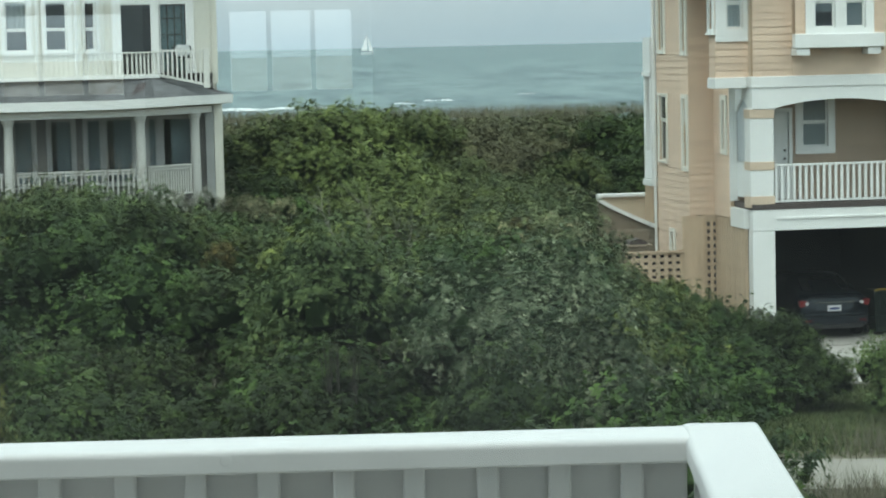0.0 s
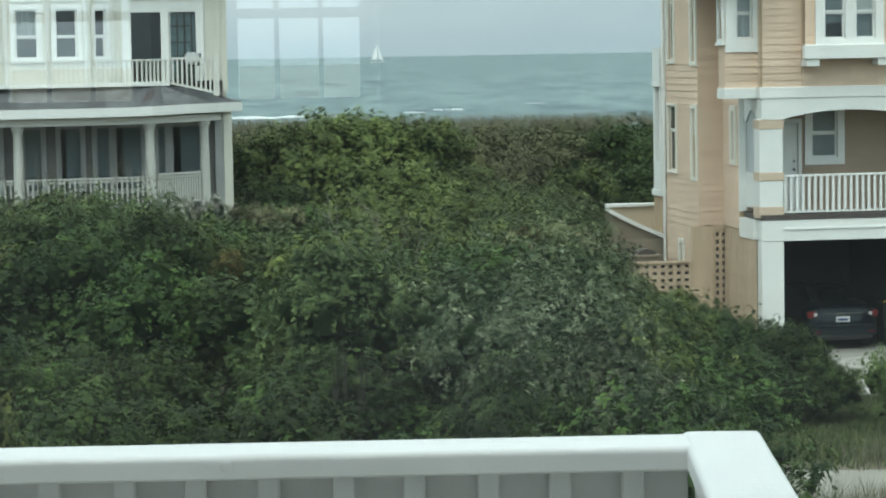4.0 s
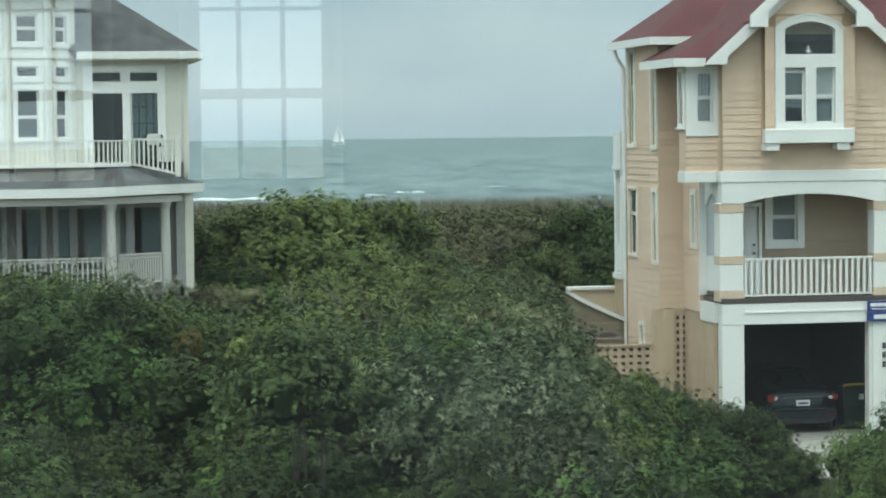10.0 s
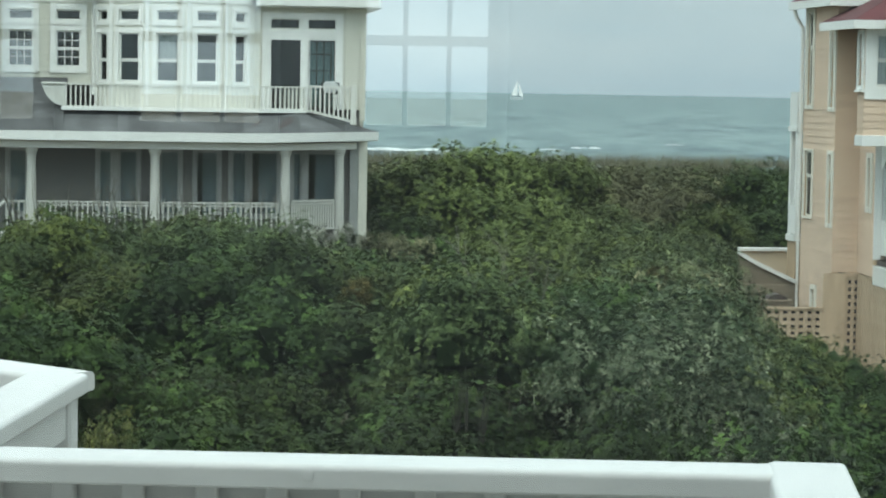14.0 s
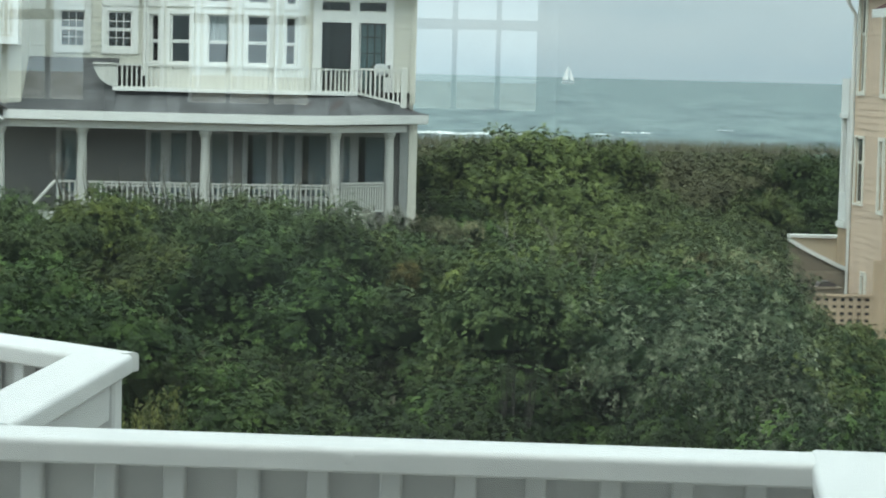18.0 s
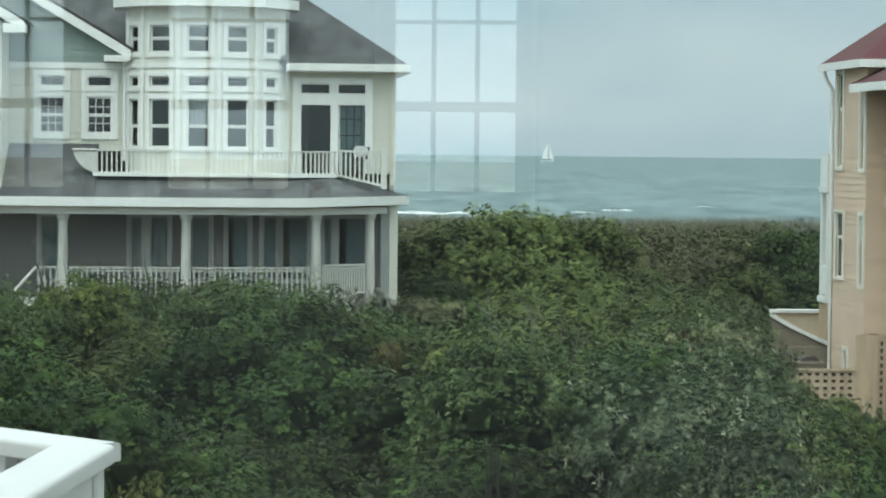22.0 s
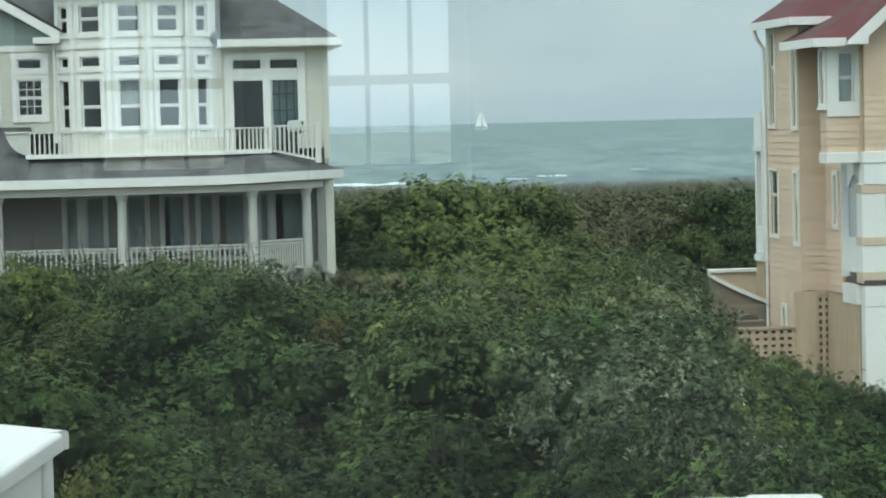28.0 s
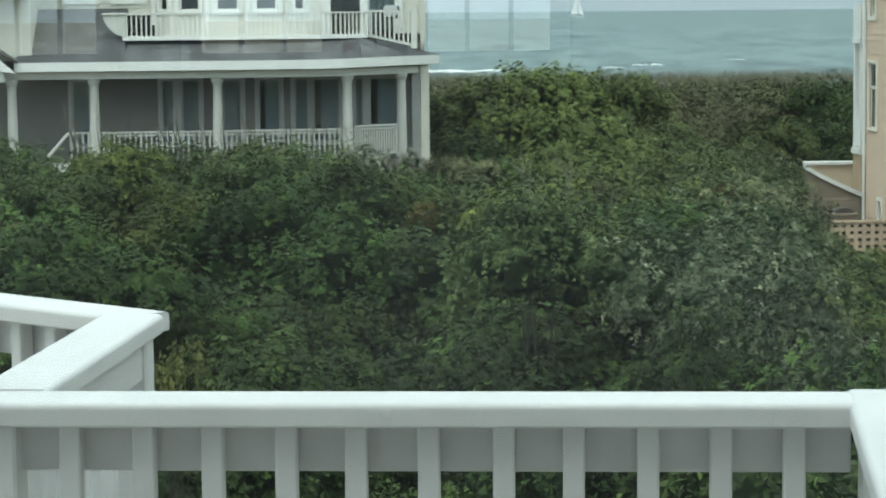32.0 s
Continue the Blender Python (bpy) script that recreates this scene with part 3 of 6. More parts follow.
def cap_board(p, q, width, name="cap", thick=0.044, inner=0.5):
    """A handrail board from p to q (x, y), its top at CAP; the line runs along its middle."""
    d = Vector((q[0] - p[0], q[1] - p[1], 0))
    m = Matrix.Translation((p[0], p[1], 0)) @ Matrix.Rotation(math.atan2(d.y, d.x), 4, "Z")
    r, h = 0.013, width / 2
    profile = [(-h, CAP - thick + 0.004), (-h + 0.004, CAP - thick), (h - 0.004, CAP - thick), (h, CAP - thick + 0.004)]
    profile += [(h - r + r * math.cos(t), CAP - r + r * math.sin(t)) for t in [math.pi * k / 16 for k in range(9)]]
    profile += [(-h + r - r * math.cos(t), CAP - r + r * math.sin(t)) for t in [math.pi * k / 16 for k in range(8, -1, -1)]]
    bm = prism(profile, 0, d.length, "x")
    return bm, m


def deck_rail(p, q, label, count, first, pitch, side, a=0.0, e=0.0):
    """A railing thing: cap, header board, balusters, bottom rail. side: -1 puts the balusters on the right of p->q."""
    bm, m = cap_board(p, q, 0.142)
    n = (Vector(q) - Vector(p)).length
    rail = tagged(part("deck_railing", bm, DECKWHITE, m=m), label, "railing", "deck railings")
    part("header_board", soft_box(a, n - e, 0.006 * -side, 0.044 * -side, CAP - 0.135, CAP - 0.041, 0.003) if side < 0 else soft_box(a, n - e, -0.044, -0.006, CAP - 0.135, CAP - 0.041, 0.003), DECKWHITE, rail)
    part("bottom_rail", soft_box(a, n - e, -0.02, 0.02, 5.27, 5.31, 0.003), DECKWHITE, rail)
    me = bpy.data.meshes.new("baluster")
    bm = soft_box(-0.019, 0.019, -0.019, 0.019, 5.24, CAP - 0.041, 0.003)
    bm.to_mesh(me), bm.free()
    me.materials.append(DECKWHITE)
    r2 = random.Random(8)
    for k in range(count):
        put_mesh("baluster", me, rail, pose(first + pitch * k + r2.uniform(-0.003, 0.003), 0.022 * side, 0))
    return rail


front = deck_rail((-1.10, 4.245), (0.484, 4.236), "white painted wooden deck railing facing the sea", 11, 0.212, 0.1271, -1, 0.0, 0.0)
front.location.z -= 0.002
part("knot", turned([(0.011, 0), (0.009, 0.0012), (0.004, 0.0018)], 10), DECKWHITE, front, "", pose(0.775, -0.0712, CAP - 0.019, 90, 0, 0))
right_rail = deck_rail((0.553, 4.307), (0.335, 0.72), "white painted wooden deck railing running back to the house", 22, 0.3, 0.14, 1, 0.05)
left_rail = deck_rail((-1.022, 4.315), (-0.998, 5.40), "white painted wooden deck railing round the corner of the deck", 7, 0.12, 0.13, 1, 0.02, 0.1)
far_rail = deck_rail((-0.968, 5.406), (-3.6, 7.50), "white painted wooden deck railing running off at an angle", 24, 0.16, 0.13, 1, 0.12)
far_rail.location.z -= 0.0015
for x, y, rz in ((-0.990, 5.33, 0), (0.545, 4.235, 0), (-1.03, 4.245, 0)):
    tagged(part("deck_post", soft_box(-0.045, 0.045, -0.045, 0.045, 5.2, CAP - 0.041, 0.006), DECKWHITE, m=pose(x, y, 0, 0, 0, rz)), "white painted square post of the deck railing", "post", "deck posts")
tagged(part("house_wall", boxes((-7, 7, RY1 + 0.0, RY1 + 0.16, GROUND, RZ0 - 0.21)), CREAM), "plain wall below the deck", "wall", kind="structure")
for x, y in ((-4.6, 4.1), (-1.1, 5.2), (0.4, 4.1)):
    tagged(part("deck_support", soft_box(-0.07, 0.07, -0.07, 0.07, GROUND - 0.3, 5.16, 0.01), TANBOARD, m=pose(x, y, 0)), "wooden pile under the deck", "post", "deck piles")

# ---- the tan house with the garage ----
GREYBLIND = material("grey_window_blind", (0.29, 0.33, 0.35), 0.8, 0.12, 30, 4, stretch=(1, 1, 6))
H1 = pose(8.73, 56.0, 0, 0, 0, 8)
tan_house = tagged(empty("house", H1), "three-storey tan shingled beach house with red roof and open garage", "house")


def facing_left(u, v):
    """A frame on a wall that faces -u: its x runs towards the viewer (-v)."""
    return pose(u, v, 0, 0, 0, -90)


# upper front block
APEX, RAKE0 = 10.86, 8.64
bigwin = [(1.2, 2.8, 7.0, 9.6)]
front_w = sided_wall("front_wall", tan_house, pose(0, 0, 0), 0.0, 0.94, 6.03, 8.95, [], TAN, TANWALL, 0.165, split=0.5)
sided_wall("front_wall", tan_house, pose(0, 0, 0), 3.22, 4.16, 6.03, 8.95, [], TAN, TANWALL, 0.165, split=0.5)
for z0 in [8.95 + 0.165 * k for k in range(11)]:
    off = (z0 + 0.165 - RAKE0 - 0.34) / 0.94
    for a, b in ((max(0.0, off), 0.94), (3.22, min(4.16, 4.16 - off))) if z0 < 9.3 else ((max(0, off), 4.16 - off),):
        if b - a > 0.05:
            put_mesh("siding_board", board_mesh(b - a, 0.165, TAN), front_w, pose(a, 0, z0))
part("gable_wall", prism([(0.0, 8.9), (0.94, 8.9), (0.94, 9.2), (3.22, 9.2), (3.22, 8.9), (4.16, 8.9), (2.08, APEX - 0.12)], 0.0, 0.14), TANWALL, tan_house)
# the bay that carries the arched window
sided_wall("bay_wall", tan_house, pose(0, -0.28, 0), 0.94, 3.12, 6.9, 9.35, bigwin, TAN, TANWALL, 0.165, split=0.5)
part("bay_cheek", boxes((0.94, 0.98, -0.279, -0.001, 6.6, 9.6)), TANBAND, tan_house)
part("bay_cheek", boxes((3.08, 3.12, -0.279, -0.001, 6.6, 9.6)), TANBAND, tan_house)
sided_wall("bay_apron", tan_house, pose(0, -0.02, 0), 0.94, 3.22, 6.03, 6.9, [], TAN, TANWALL, 0.165, thick=0.12, split=0.5)
gable_w = part("bay_gable", prism([(0.94, 9.35), (1.2, 9.35), (1.2, 9.6), (2.8, 9.6), (2.8, 9.35), (3.12, 9.35), (3.12, 9.66), (1.95, 10.75), (0.94, 9.66)], -0.28, -0.14), TANWALL, tan_house)
for k in range(6):
    z0 = 9.65 + 0.2 * k
    put_mesh("siding_board", board_mesh(max(0.2, 2.08 - 2.0 * max(0.0, z0 + 0.2 - 9.66) / 1.09), 0.2, TAN), gable_w, pose(0.96 + max(0.0, z0 + 0.2 - 9.66) / 1.09, -0.28, z0))
WC = 2.0
arch = [(2.8 - 1.6 * k / 16, 9.2 + 0.4 * math.sin(math.pi * k / 16) ** 0.75) for k in range(17)]
part("arch_filler", prism([(1.2, 9.61)] + [(2.8, 9.61)] + arch, -0.3, -0.16), TAN, tan_house)
win = part("window", boxes((1.18, 1.41, -0.34, -0.1, 6.98, 9.3), (2.63, 2.82, -0.34, -0.1, 6.98, 9.3), (1.41, 2.63, -0.34, -0.1, 8.42, 8.73), (1.41, 2.63, -0.34, -0.1, 6.98, 7.13), (1.9, 2.16, -0.34, -0.1, 7.13, 8.42)), WHITE, tan_house, "tall white window with an arched top light")
ring = [(2.82 - 1.64 * k / 16, 9.3 + 0.34 * math.sin(math.pi * k / 16) ** 0.75) for k in range(17)]
inner = [(1.41 + 1.22 * k / 16, 9.29 + 0.19 * math.sin(math.pi * k / 16) ** 0.75) for k in range(17)]
part("arch_head", prism(ring + inner, -0.34, -0.12), WHITE, win)
part("drip_mould", prism([(u + (u - WC) * 0.03, z + 0.03) for u, z in ring] + [(u, z - 0.01) for u, z in ring[::-1]], -0.37, -0.341), WHITE, win)
part("pane", prism([(1.41, 8.73), (2.63, 8.73)] + inner[::-1], -0.2, -0.194), PANE, win).visible_shadow = False
part("ornament", boxes((2.0, 2.03, -0.22, -0.21, 8.75, 8.93), (1.94, 2.09, -0.22, -0.21, 8.79, 8.82)), WHITE, win, "small ornament standing in the window")
for a, w_, head in ((1.41, 0.49, 8.34), (2.16, 0.47, 8.42)):
    for z0, z1, y in ((7.13, 7.74, -0.18), (7.74, head, -0.21)):
        part("sash", boxes((a, a + 0.035, y, y + 0.03, z0, z1), (a + w_ - 0.035, a + w_, y, y + 0.03, z0, z1), (a + 0.035, a + w_ - 0.035, y, y + 0.03, z0, z0 + 0.045), (a + 0.035, a + w_ - 0.035, y, y + 0.03, z1 - 0.045, z1)), WHITE, win)
        part("pane", boxes((a + 0.035, a + w_ - 0.035, y + 0.012, y + 0.018, z0 + 0.045, z1 - 0.045)), PANE, win).visible_shadow = False
part("blind_head", boxes((1.42, 1.89, -0.16, -0.13, 8.33, 8.41)), CURTAIN, win)
part("blind", boxes((2.17, 2.62, -0.176, -0.170, 7.74, 8.41)), WHITE, win)
part("blind", boxes((2.17, 2.62, -0.09, -0.08, 7.14, 7.72)), GREYBLIND, win)
part("blind", boxes((1.42, 1.89, -0.09, -0.08, 7.5, 8.33)), GREYBLIND, win)
part("window_box", soft_box(0.865, 3.035, -0.5, -0.281, 6.67, 7.0, 0.015), WHITE, tan_house, "white box sill under the tall window")
for a in (0.92, 2.63):
    part("bracket", boxes((a, a + 0.31, -0.45, -0.035, 6.51, 6.67)), WHITE, tan_house)

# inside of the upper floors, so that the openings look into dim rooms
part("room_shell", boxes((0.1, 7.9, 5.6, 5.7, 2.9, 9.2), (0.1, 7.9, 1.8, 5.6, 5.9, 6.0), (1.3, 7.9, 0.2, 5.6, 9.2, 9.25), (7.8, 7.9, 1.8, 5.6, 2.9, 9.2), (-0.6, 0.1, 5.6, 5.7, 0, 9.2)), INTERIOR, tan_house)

part("left_cheek", boxes((-0.004, 0.12, 0.14, 2.8, 6.04, 8.95)), TANBAND, tan_house)
# red gable roof, white rake boards
for s in (-1, 1):
    e0, e1 = (2.08 + s * 2.5, RAKE0), (2.08, APEX)
    pts = [(e0[0], -0.38, e0[1]), (e1[0], -0.38, e1[1]), (e1[0], 6.0, e1[1]), (e0[0], 6.0, e0[1])]
    roof = part("roof", slab(pts, 0.1), REDROOF, tan_house)
    shingles(roof, (pts[0], pts[3], pts[2], pts[1]), REDROOF, "red_shingles", 0.15, 0.6, 0.0012)
    part("rake_board", prism([(e0[0], e0[1] - 0.02), (e1[0], e1[1] - 0.02), (e1[0], e1[1] - 0.36), (e0[0] - s * 0.42, e0[1] + 0.03), (e0[0] - s * 0.42, e0[1] - 0.14), (e0[0] + s * 0.06, e0[1] - 0.14), (e0[0] + s * 0.06, e0[1] - 0.07)], -0.44, -0.381), WHITE, tan_house)
    f0 = (1.95 + s * 1.48, 9.48)
    pts = [(f0[0], -0.66, f0[1]), (1.95, -0.66, 10.88), (1.95, -0.1, 10.88), (f0[0], -0.1, f0[1])]
    part("bay_roof", slab(pts, 0.06), REDROOF, tan_house)
    part("bay_rake_board", prism([(f0[0], 9.60), (1.95, 10.94), (1.95, 10.66), (f0[0] - s * 0.42, 9.70), (f0[0] - s * 0.42, 9.34), (f0[0], 9.34)], -0.72, -0.661), WHITE, tan_house)
    a = f0[0] + 0.02 if s < 0 else f0[0] - 0.40
    part("cornice_return", boxes((a, a + 0.38, -0.66, -0.281, 9.342, 9.40)), WHITE, tan_house)
    a = e0[0] - 0.04 if s < 0 else e0[0] - 0.36
    part("cornice_return", boxes((a, a + 0.40, -0.38, -0.06, RAKE0 - 0.138, RAKE0 - 0.105)), WHITE, tan_house)

# white band and arched beam over the balcony
part("band", soft_box(-0.06, 4.22, -0.06, 0.3, 5.78, 6.04, 0.01), WHITE, tan_house)
curve = [(0.45 + 3.3 * k / 20, 5.28 + 0.21 * math.sin(math.pi * k / 20) ** 0.8) for k in range(21)]
part("arched_beam", prism([(4.2, 5.3), (4.2, 5.78), (-0.03, 5.78), (-0.03, 5.3)] + curve, -0.03, 0.25), WHITE, tan_house)
side_curve = [(0.3 + 1.0 * k / 12, 5.2 + 0.3 * math.sin(math.pi * k / 12) ** 0.8) for k in range(13)]
part("side_arched_beam", prism([(1.4, 5.2), (1.4, 5.78), (0.25, 5.78), (0.25, 5.2)] + side_curve, -0.02, 0.14, "x"), WHITE, tan_house)
for a, b in ((-0.08, 0.49), (3.68, 4.23)):
    col = part("column", soft_box(a, b, 0.0, 0.45, 3.11, 5.3, 0.012), WHITE, tan_house, "square white porch column with tan bands")
    for z0, z1 in ((5.07, 5.285), (3.87, 4.07), (3.0, 3.27)):
        part("band", soft_box(a - 0.015, b + 0.015, -0.015, 0.46, z0, z1, 0.008), TANBAND, col)
railing(tan_house, "balcony_railing", (0.49, 0.1), (3.68, 0.1), 3.06, 4.0, 0.147, size=0.06)
VIEWPANEL = material("pale_grey_view_panel", (0.45, 0.48, 0.48), 0.6, 0.1)
part("side_panel", boxes((0.02, 0.06, 0.45, 1.4, 3.2, 4.02)), WHITE, tan_house)
# added pale panel in place of the white wall beyond the open side
part("side_screen", boxes((0.03, 0.05, 0.46, 1.4, 4.03, 5.6)), VIEWPANEL, tan_house, "pale panel standing in for the view through the open balcony side")
part("side_corner_board", boxes((-0.165, 0.019, 1.395, 1.415, 3.09, 5.77)), WHITE, tan_house)
part("balcony_floor", boxes((-0.06, 4.26, -0.06, 1.4, 2.96, 3.08)), DARKWOOD, tan_house)
# balcony back wall with door and window
sided_wall("porch_wall", tan_house, pose(0, 1.42, 0), 0.0, 4.3, 3.08, 5.9, [(1.62, 2.28, 4.3, 5.5), (0.66, 1.32, 3.1, 5.15)], SHADEDBROWN, SHADEDBROWN, 0.25)
bw = window(tan_house, pose(1.63, 1.40, 4.32), 0.64, 1.17, casing=0.17, sill=False, label="white sash window at the back of the balcony")
part("blind", boxes((0.03, 0.61, 0.1, 0.11, 0.03, 1.14)), GREYBLIND, bw)
door = part("door", soft_box(0.68, 1.30, 1.44, 1.49, 3.1, 5.14, 0.01), WHITE, tan_house, "white panelled balcony door")
part("door_frame", boxes((0.58, 0.68, 1.37, 1.44, 3.09, 5.25), (1.30, 1.38, 1.37, 1.44, 3.09, 5.25), (0.68, 1.30, 1.37, 1.44, 5.15, 5.25)), WHITE, door)
for z in (4.05, 4.25):
    part("door_handle", turned([(0.03, 0), (0.035, 0.03), (0.0, 0.05)], 8), DARKWOOD, door, "", pose(1.2, 1.44, z, 90, 0, 0))
part("balcony_ceiling", boxes((0.0, 4.2, 0.26, 1.4, 5.6, 5.66)), WHITE, tan_house)

# garage front
part("header", soft_box(-0.05, 4.25, -0.05, 0.25, 2.46, 2.955, 0.012), WHITE, tan_house)
part("header_trim", soft_box(0.5, 3.64, -0.08, -0.051, 2.72, 2.78, 0.008), WHITE, tan_house)
for a, b in ((-0.05, 0.49), (3.62, 4.23)):
    part("garage_post", soft_box(a, b, -0.04, 0.3, GROUND, 2.46, 0.012), WHITE, tan_house)
# the garage's lack of light is put into this dark board colour
GARAGE = material("shade_coloured_garage_board", (0.095, 0.095, 0.095), 0.9, 0.3)
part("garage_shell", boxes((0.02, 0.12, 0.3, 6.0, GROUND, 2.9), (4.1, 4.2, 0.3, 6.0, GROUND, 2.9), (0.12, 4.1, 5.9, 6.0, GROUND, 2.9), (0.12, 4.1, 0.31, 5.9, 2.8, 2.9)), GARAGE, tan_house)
part("garage_floor", boxes((0.1, 4.1, 0.0, 5.9, GROUND - 0.1, GROUND + 0.07)), CONCRETE, tan_house)
part("number_bars", boxes(*[(3.86, 3.94, -0.055, -0.042, z, z + 0.14) for z in (1.82, 1.60, 1.38)]), BLACK, tan_house)

part("garage_jamb", boxes((3.55, 3.62, 0.02, 0.3, GROUND, 2.459)), WHITE, tan_house)

# left bay on the upper floor
sided_wall("bay_front", tan_house, pose(0, 0.35, 0), -0.78, 0.0, 6.03, 8.7, [(-0.52, -0.13, 7.16, 8.35)], TAN, TANWALL, 0.165)
bw = window(tan_house, pose(-0.52, 0.33, 7.16), 0.39, 1.19, casing=0.12, label="white sash window with pale blinds", sill=False, curtain=1)
part("apron", boxes((-0.26, 0.51, -0.036, 0.018, -0.3, -0.121), (-0.26, -0.121, -0.036, 0.018, -0.12, 1.36), (-0.12, 0.51, -0.036, 0.018, 1.311, 1.38)), WHITE, bw)
sided_wall("bay_side", tan_house, facing_left(-0.78, 0.85), 0.0, 0.5, 6.03, 8.6, [(0.1, 0.4, 7.16, 8.35)], TAN, TANWALL, 0.165)
window(tan_house, facing_left(-0.80, 0.85) @ pose(0.1, 0, 7.16), 0.3, 1.19, casing=0.09)
part("bay_band", soft_box(-0.83, -0.061, 0.28, 0.9, 5.78, 6.03, 0.01), WHITE, tan_house)
part("bay_back", boxes((-0.78, -0.01, 0.8, 0.85, 6.03, 8.6)), TANWALL, tan_house)
sided_wall("upper_side_wall", tan_house, facing_left(-0.14, 2.8), 0.0, 1.95, 5.95, 8.6, [], TAN, TANWALL, 0.165)
q = [(-1.16, -0.05, 8.66), (-0.40, -0.05, 8.66), (0.61, 1.71, 9.56), (0.60, 1.71, 9.56)]
r1 = part("bay_roof", slab(q, 0.06), REDROOF, tan_house)
shingles(r1, q, REDROOF, "red_shingles", 0.15, 0.6, 0.0012)
q = [(-1.16, 2.9, 8.66), (-1.16, -0.05, 8.66), (0.60, 1.71, 9.56), (0.60, 2.9, 9.56)]
r2 = part("bay_roof", slab(q, 0.06), REDROOF, tan_house)
shingles(r2, q, REDROOF, "red_shingles", 0.15, 0.6, 0.0012)
part("fascia", boxes((-1.20, -0.4, -0.1, -0.04, 8.46, 8.66), (-1.20, -1.15, -0.04, 2.9, 8.46, 8.66)), WHITE, tan_house)
part("soffit", boxes((-1.15, 0.0, -0.04, 0.35, 8.5, 8.53), (-1.15, -0.78, 0.35, 2.9, 8.5, 8.53)), WHITE, tan_house)

# rear left part of the house
sided_wall("side_front", tan_house, pose(0, 2.8, 0), -0.76, -0.0, 2.68, 9.1, [], TAN, TANWALL, 0.165)
SIDETRIM = material("cream_side_trim", (0.72, 0.70, 0.62), 0.6, 0.1)
side_holes = [(0.31, 0.86, 6.68, 8.98), (2.52, 2.90, 6.64, 8.66), (0.27, 1.04, 3.9, 5.54), (2.56, 2.90, 3.84, 5.5), (1.3, 1.6, 1.66, 2.15)]
sided_wall("side_wall", tan_house, facing_left(-0.76, 5.8), 0.0, 3.0, GROUND, 9.1, side_holes, TAN, TANWALL, 0.165, split=0.6)
for i, (a, b, c, d) in enumerate(side_holes):
    sw = window(tan_house, facing_left(-0.78, 5.8) @ pose(a, 0, c), b - a, d - c, casing=0.10 if i != 2 else 0.05, mat=SIDETRIM, label="narrow white side window", sill=False, meet=0.62)
    if i in (0, 1, 3):
        part("blind", boxes((0.03, b - a - 0.03, 0.1, 0.11, 0.03, d - c - 0.03)), CURTAIN, sw)
sided_wall("inner_side_wall", tan_house, facing_left(-0.14, 2.8), 0.0, 1.38, 2.68, 5.95, [(0.85, 1.08, 4.3, 5.46)], TAN, TANWALL, 0.165)
window(tan_house, facing_left(-0.16, 2.8) @ pose(0.85, 0, 4.3), 0.23, 1.16, casing=0.13, mat=SIDETRIM, sash=False, label="narrow white side window", sill=False)
q = [(-1.05, 2.4, 9.25), (0.9, 2.4, 9.25), (2.5, 5.0, 10.7), (1.2, 5.2, 10.7)]
r1 = part("hip_roof", slab(q, 0.1), REDROOF, tan_house)
shingles(r1, q, REDROOF, "red_shingles", 0.15, 0.6, 0.0012)
q = [(-1.05, 6.3, 9.25), (-1.05, 2.4, 9.25), (1.2, 5.2, 10.7), (1.2, 6.3, 10.7)]
r1 = part("hip_roof", slab(q, 0.1), REDROOF, tan_house)
shingles(r1, q, REDROOF, "red_shingles", 0.15, 0.6, 0.0012)
part("fascia", boxes((-1.10, 0.0, 2.34, 2.4, 9.06, 9.25), (-1.10, -1.05, 2.4, 6.3, 9.06, 9.25)), WHITE, tan_house)
part("soffit", boxes((-1.05, 0.0, 2.4, 2.8, 9.1, 9.13), (-1.05, -0.77, 2.8, 6.3, 9.1, 9.13)), WHITE, tan_house)
part("downspout", tube([(-1.06, 5.86, 9.06), (-1.0, 5.84, 8.85), (-0.84, 5.82, 8.6), (-0.83, 5.82, 4.0), (-0.83, 5.82, 0.4)], 0.05), WHITE, tan_house, "white rainwater pipe")
# back porch, seen past the corner
for v in (6.2, 6.8):
    part("back_porch_post", soft_box(-0.82, -0.68, v, v + 0.14, 3.35, 6.0, 0.01), WHITE, tan_house)
part("back_porch_beam", boxes((-0.86, -0.66, 6.15, 7.0, 6.0, 6.12)), WHITE, tan_house)
part("back_porch_panel", boxes((-0.83, -0.78, 6.2, 6.95, 6.13, 7.0)), WHITE, tan_house)
part("back_porch_panel", boxes((-0.81, -0.76, 6.34, 6.79, 3.4, 4.1)), WHITE, tan_house)
part("back_porch_floor", boxes((-0.86, 1.5, 6.2, 7.0, 3.2, 3.35)), WHITE, tan_house)
part("back_porch_skirt", boxes((-0.8, 1.4, 6.2, 7.0, GROUND, 3.19)), TANWALL, tan_house)

# boarded base with square-hole lattice
base = part("base_panel", boxes((-0.12, -0.06, 0.3, 2.78, GROUND, 2.66)), TANBOARD, tan_house)
for k in range(12):
    put_mesh("board", board_mesh(2.9, 0.19, TANBOARD, 0.016), base, facing_left(-0.122, 2.78) @ pose(0.19 + 0.205 * k, 0, GROUND + 0.1, 0, -90, 0))
part("base_band", boxes((-0.16, -0.02, 0.28, 1.4, 2.5, 2.95)), WHITE, tan_house)


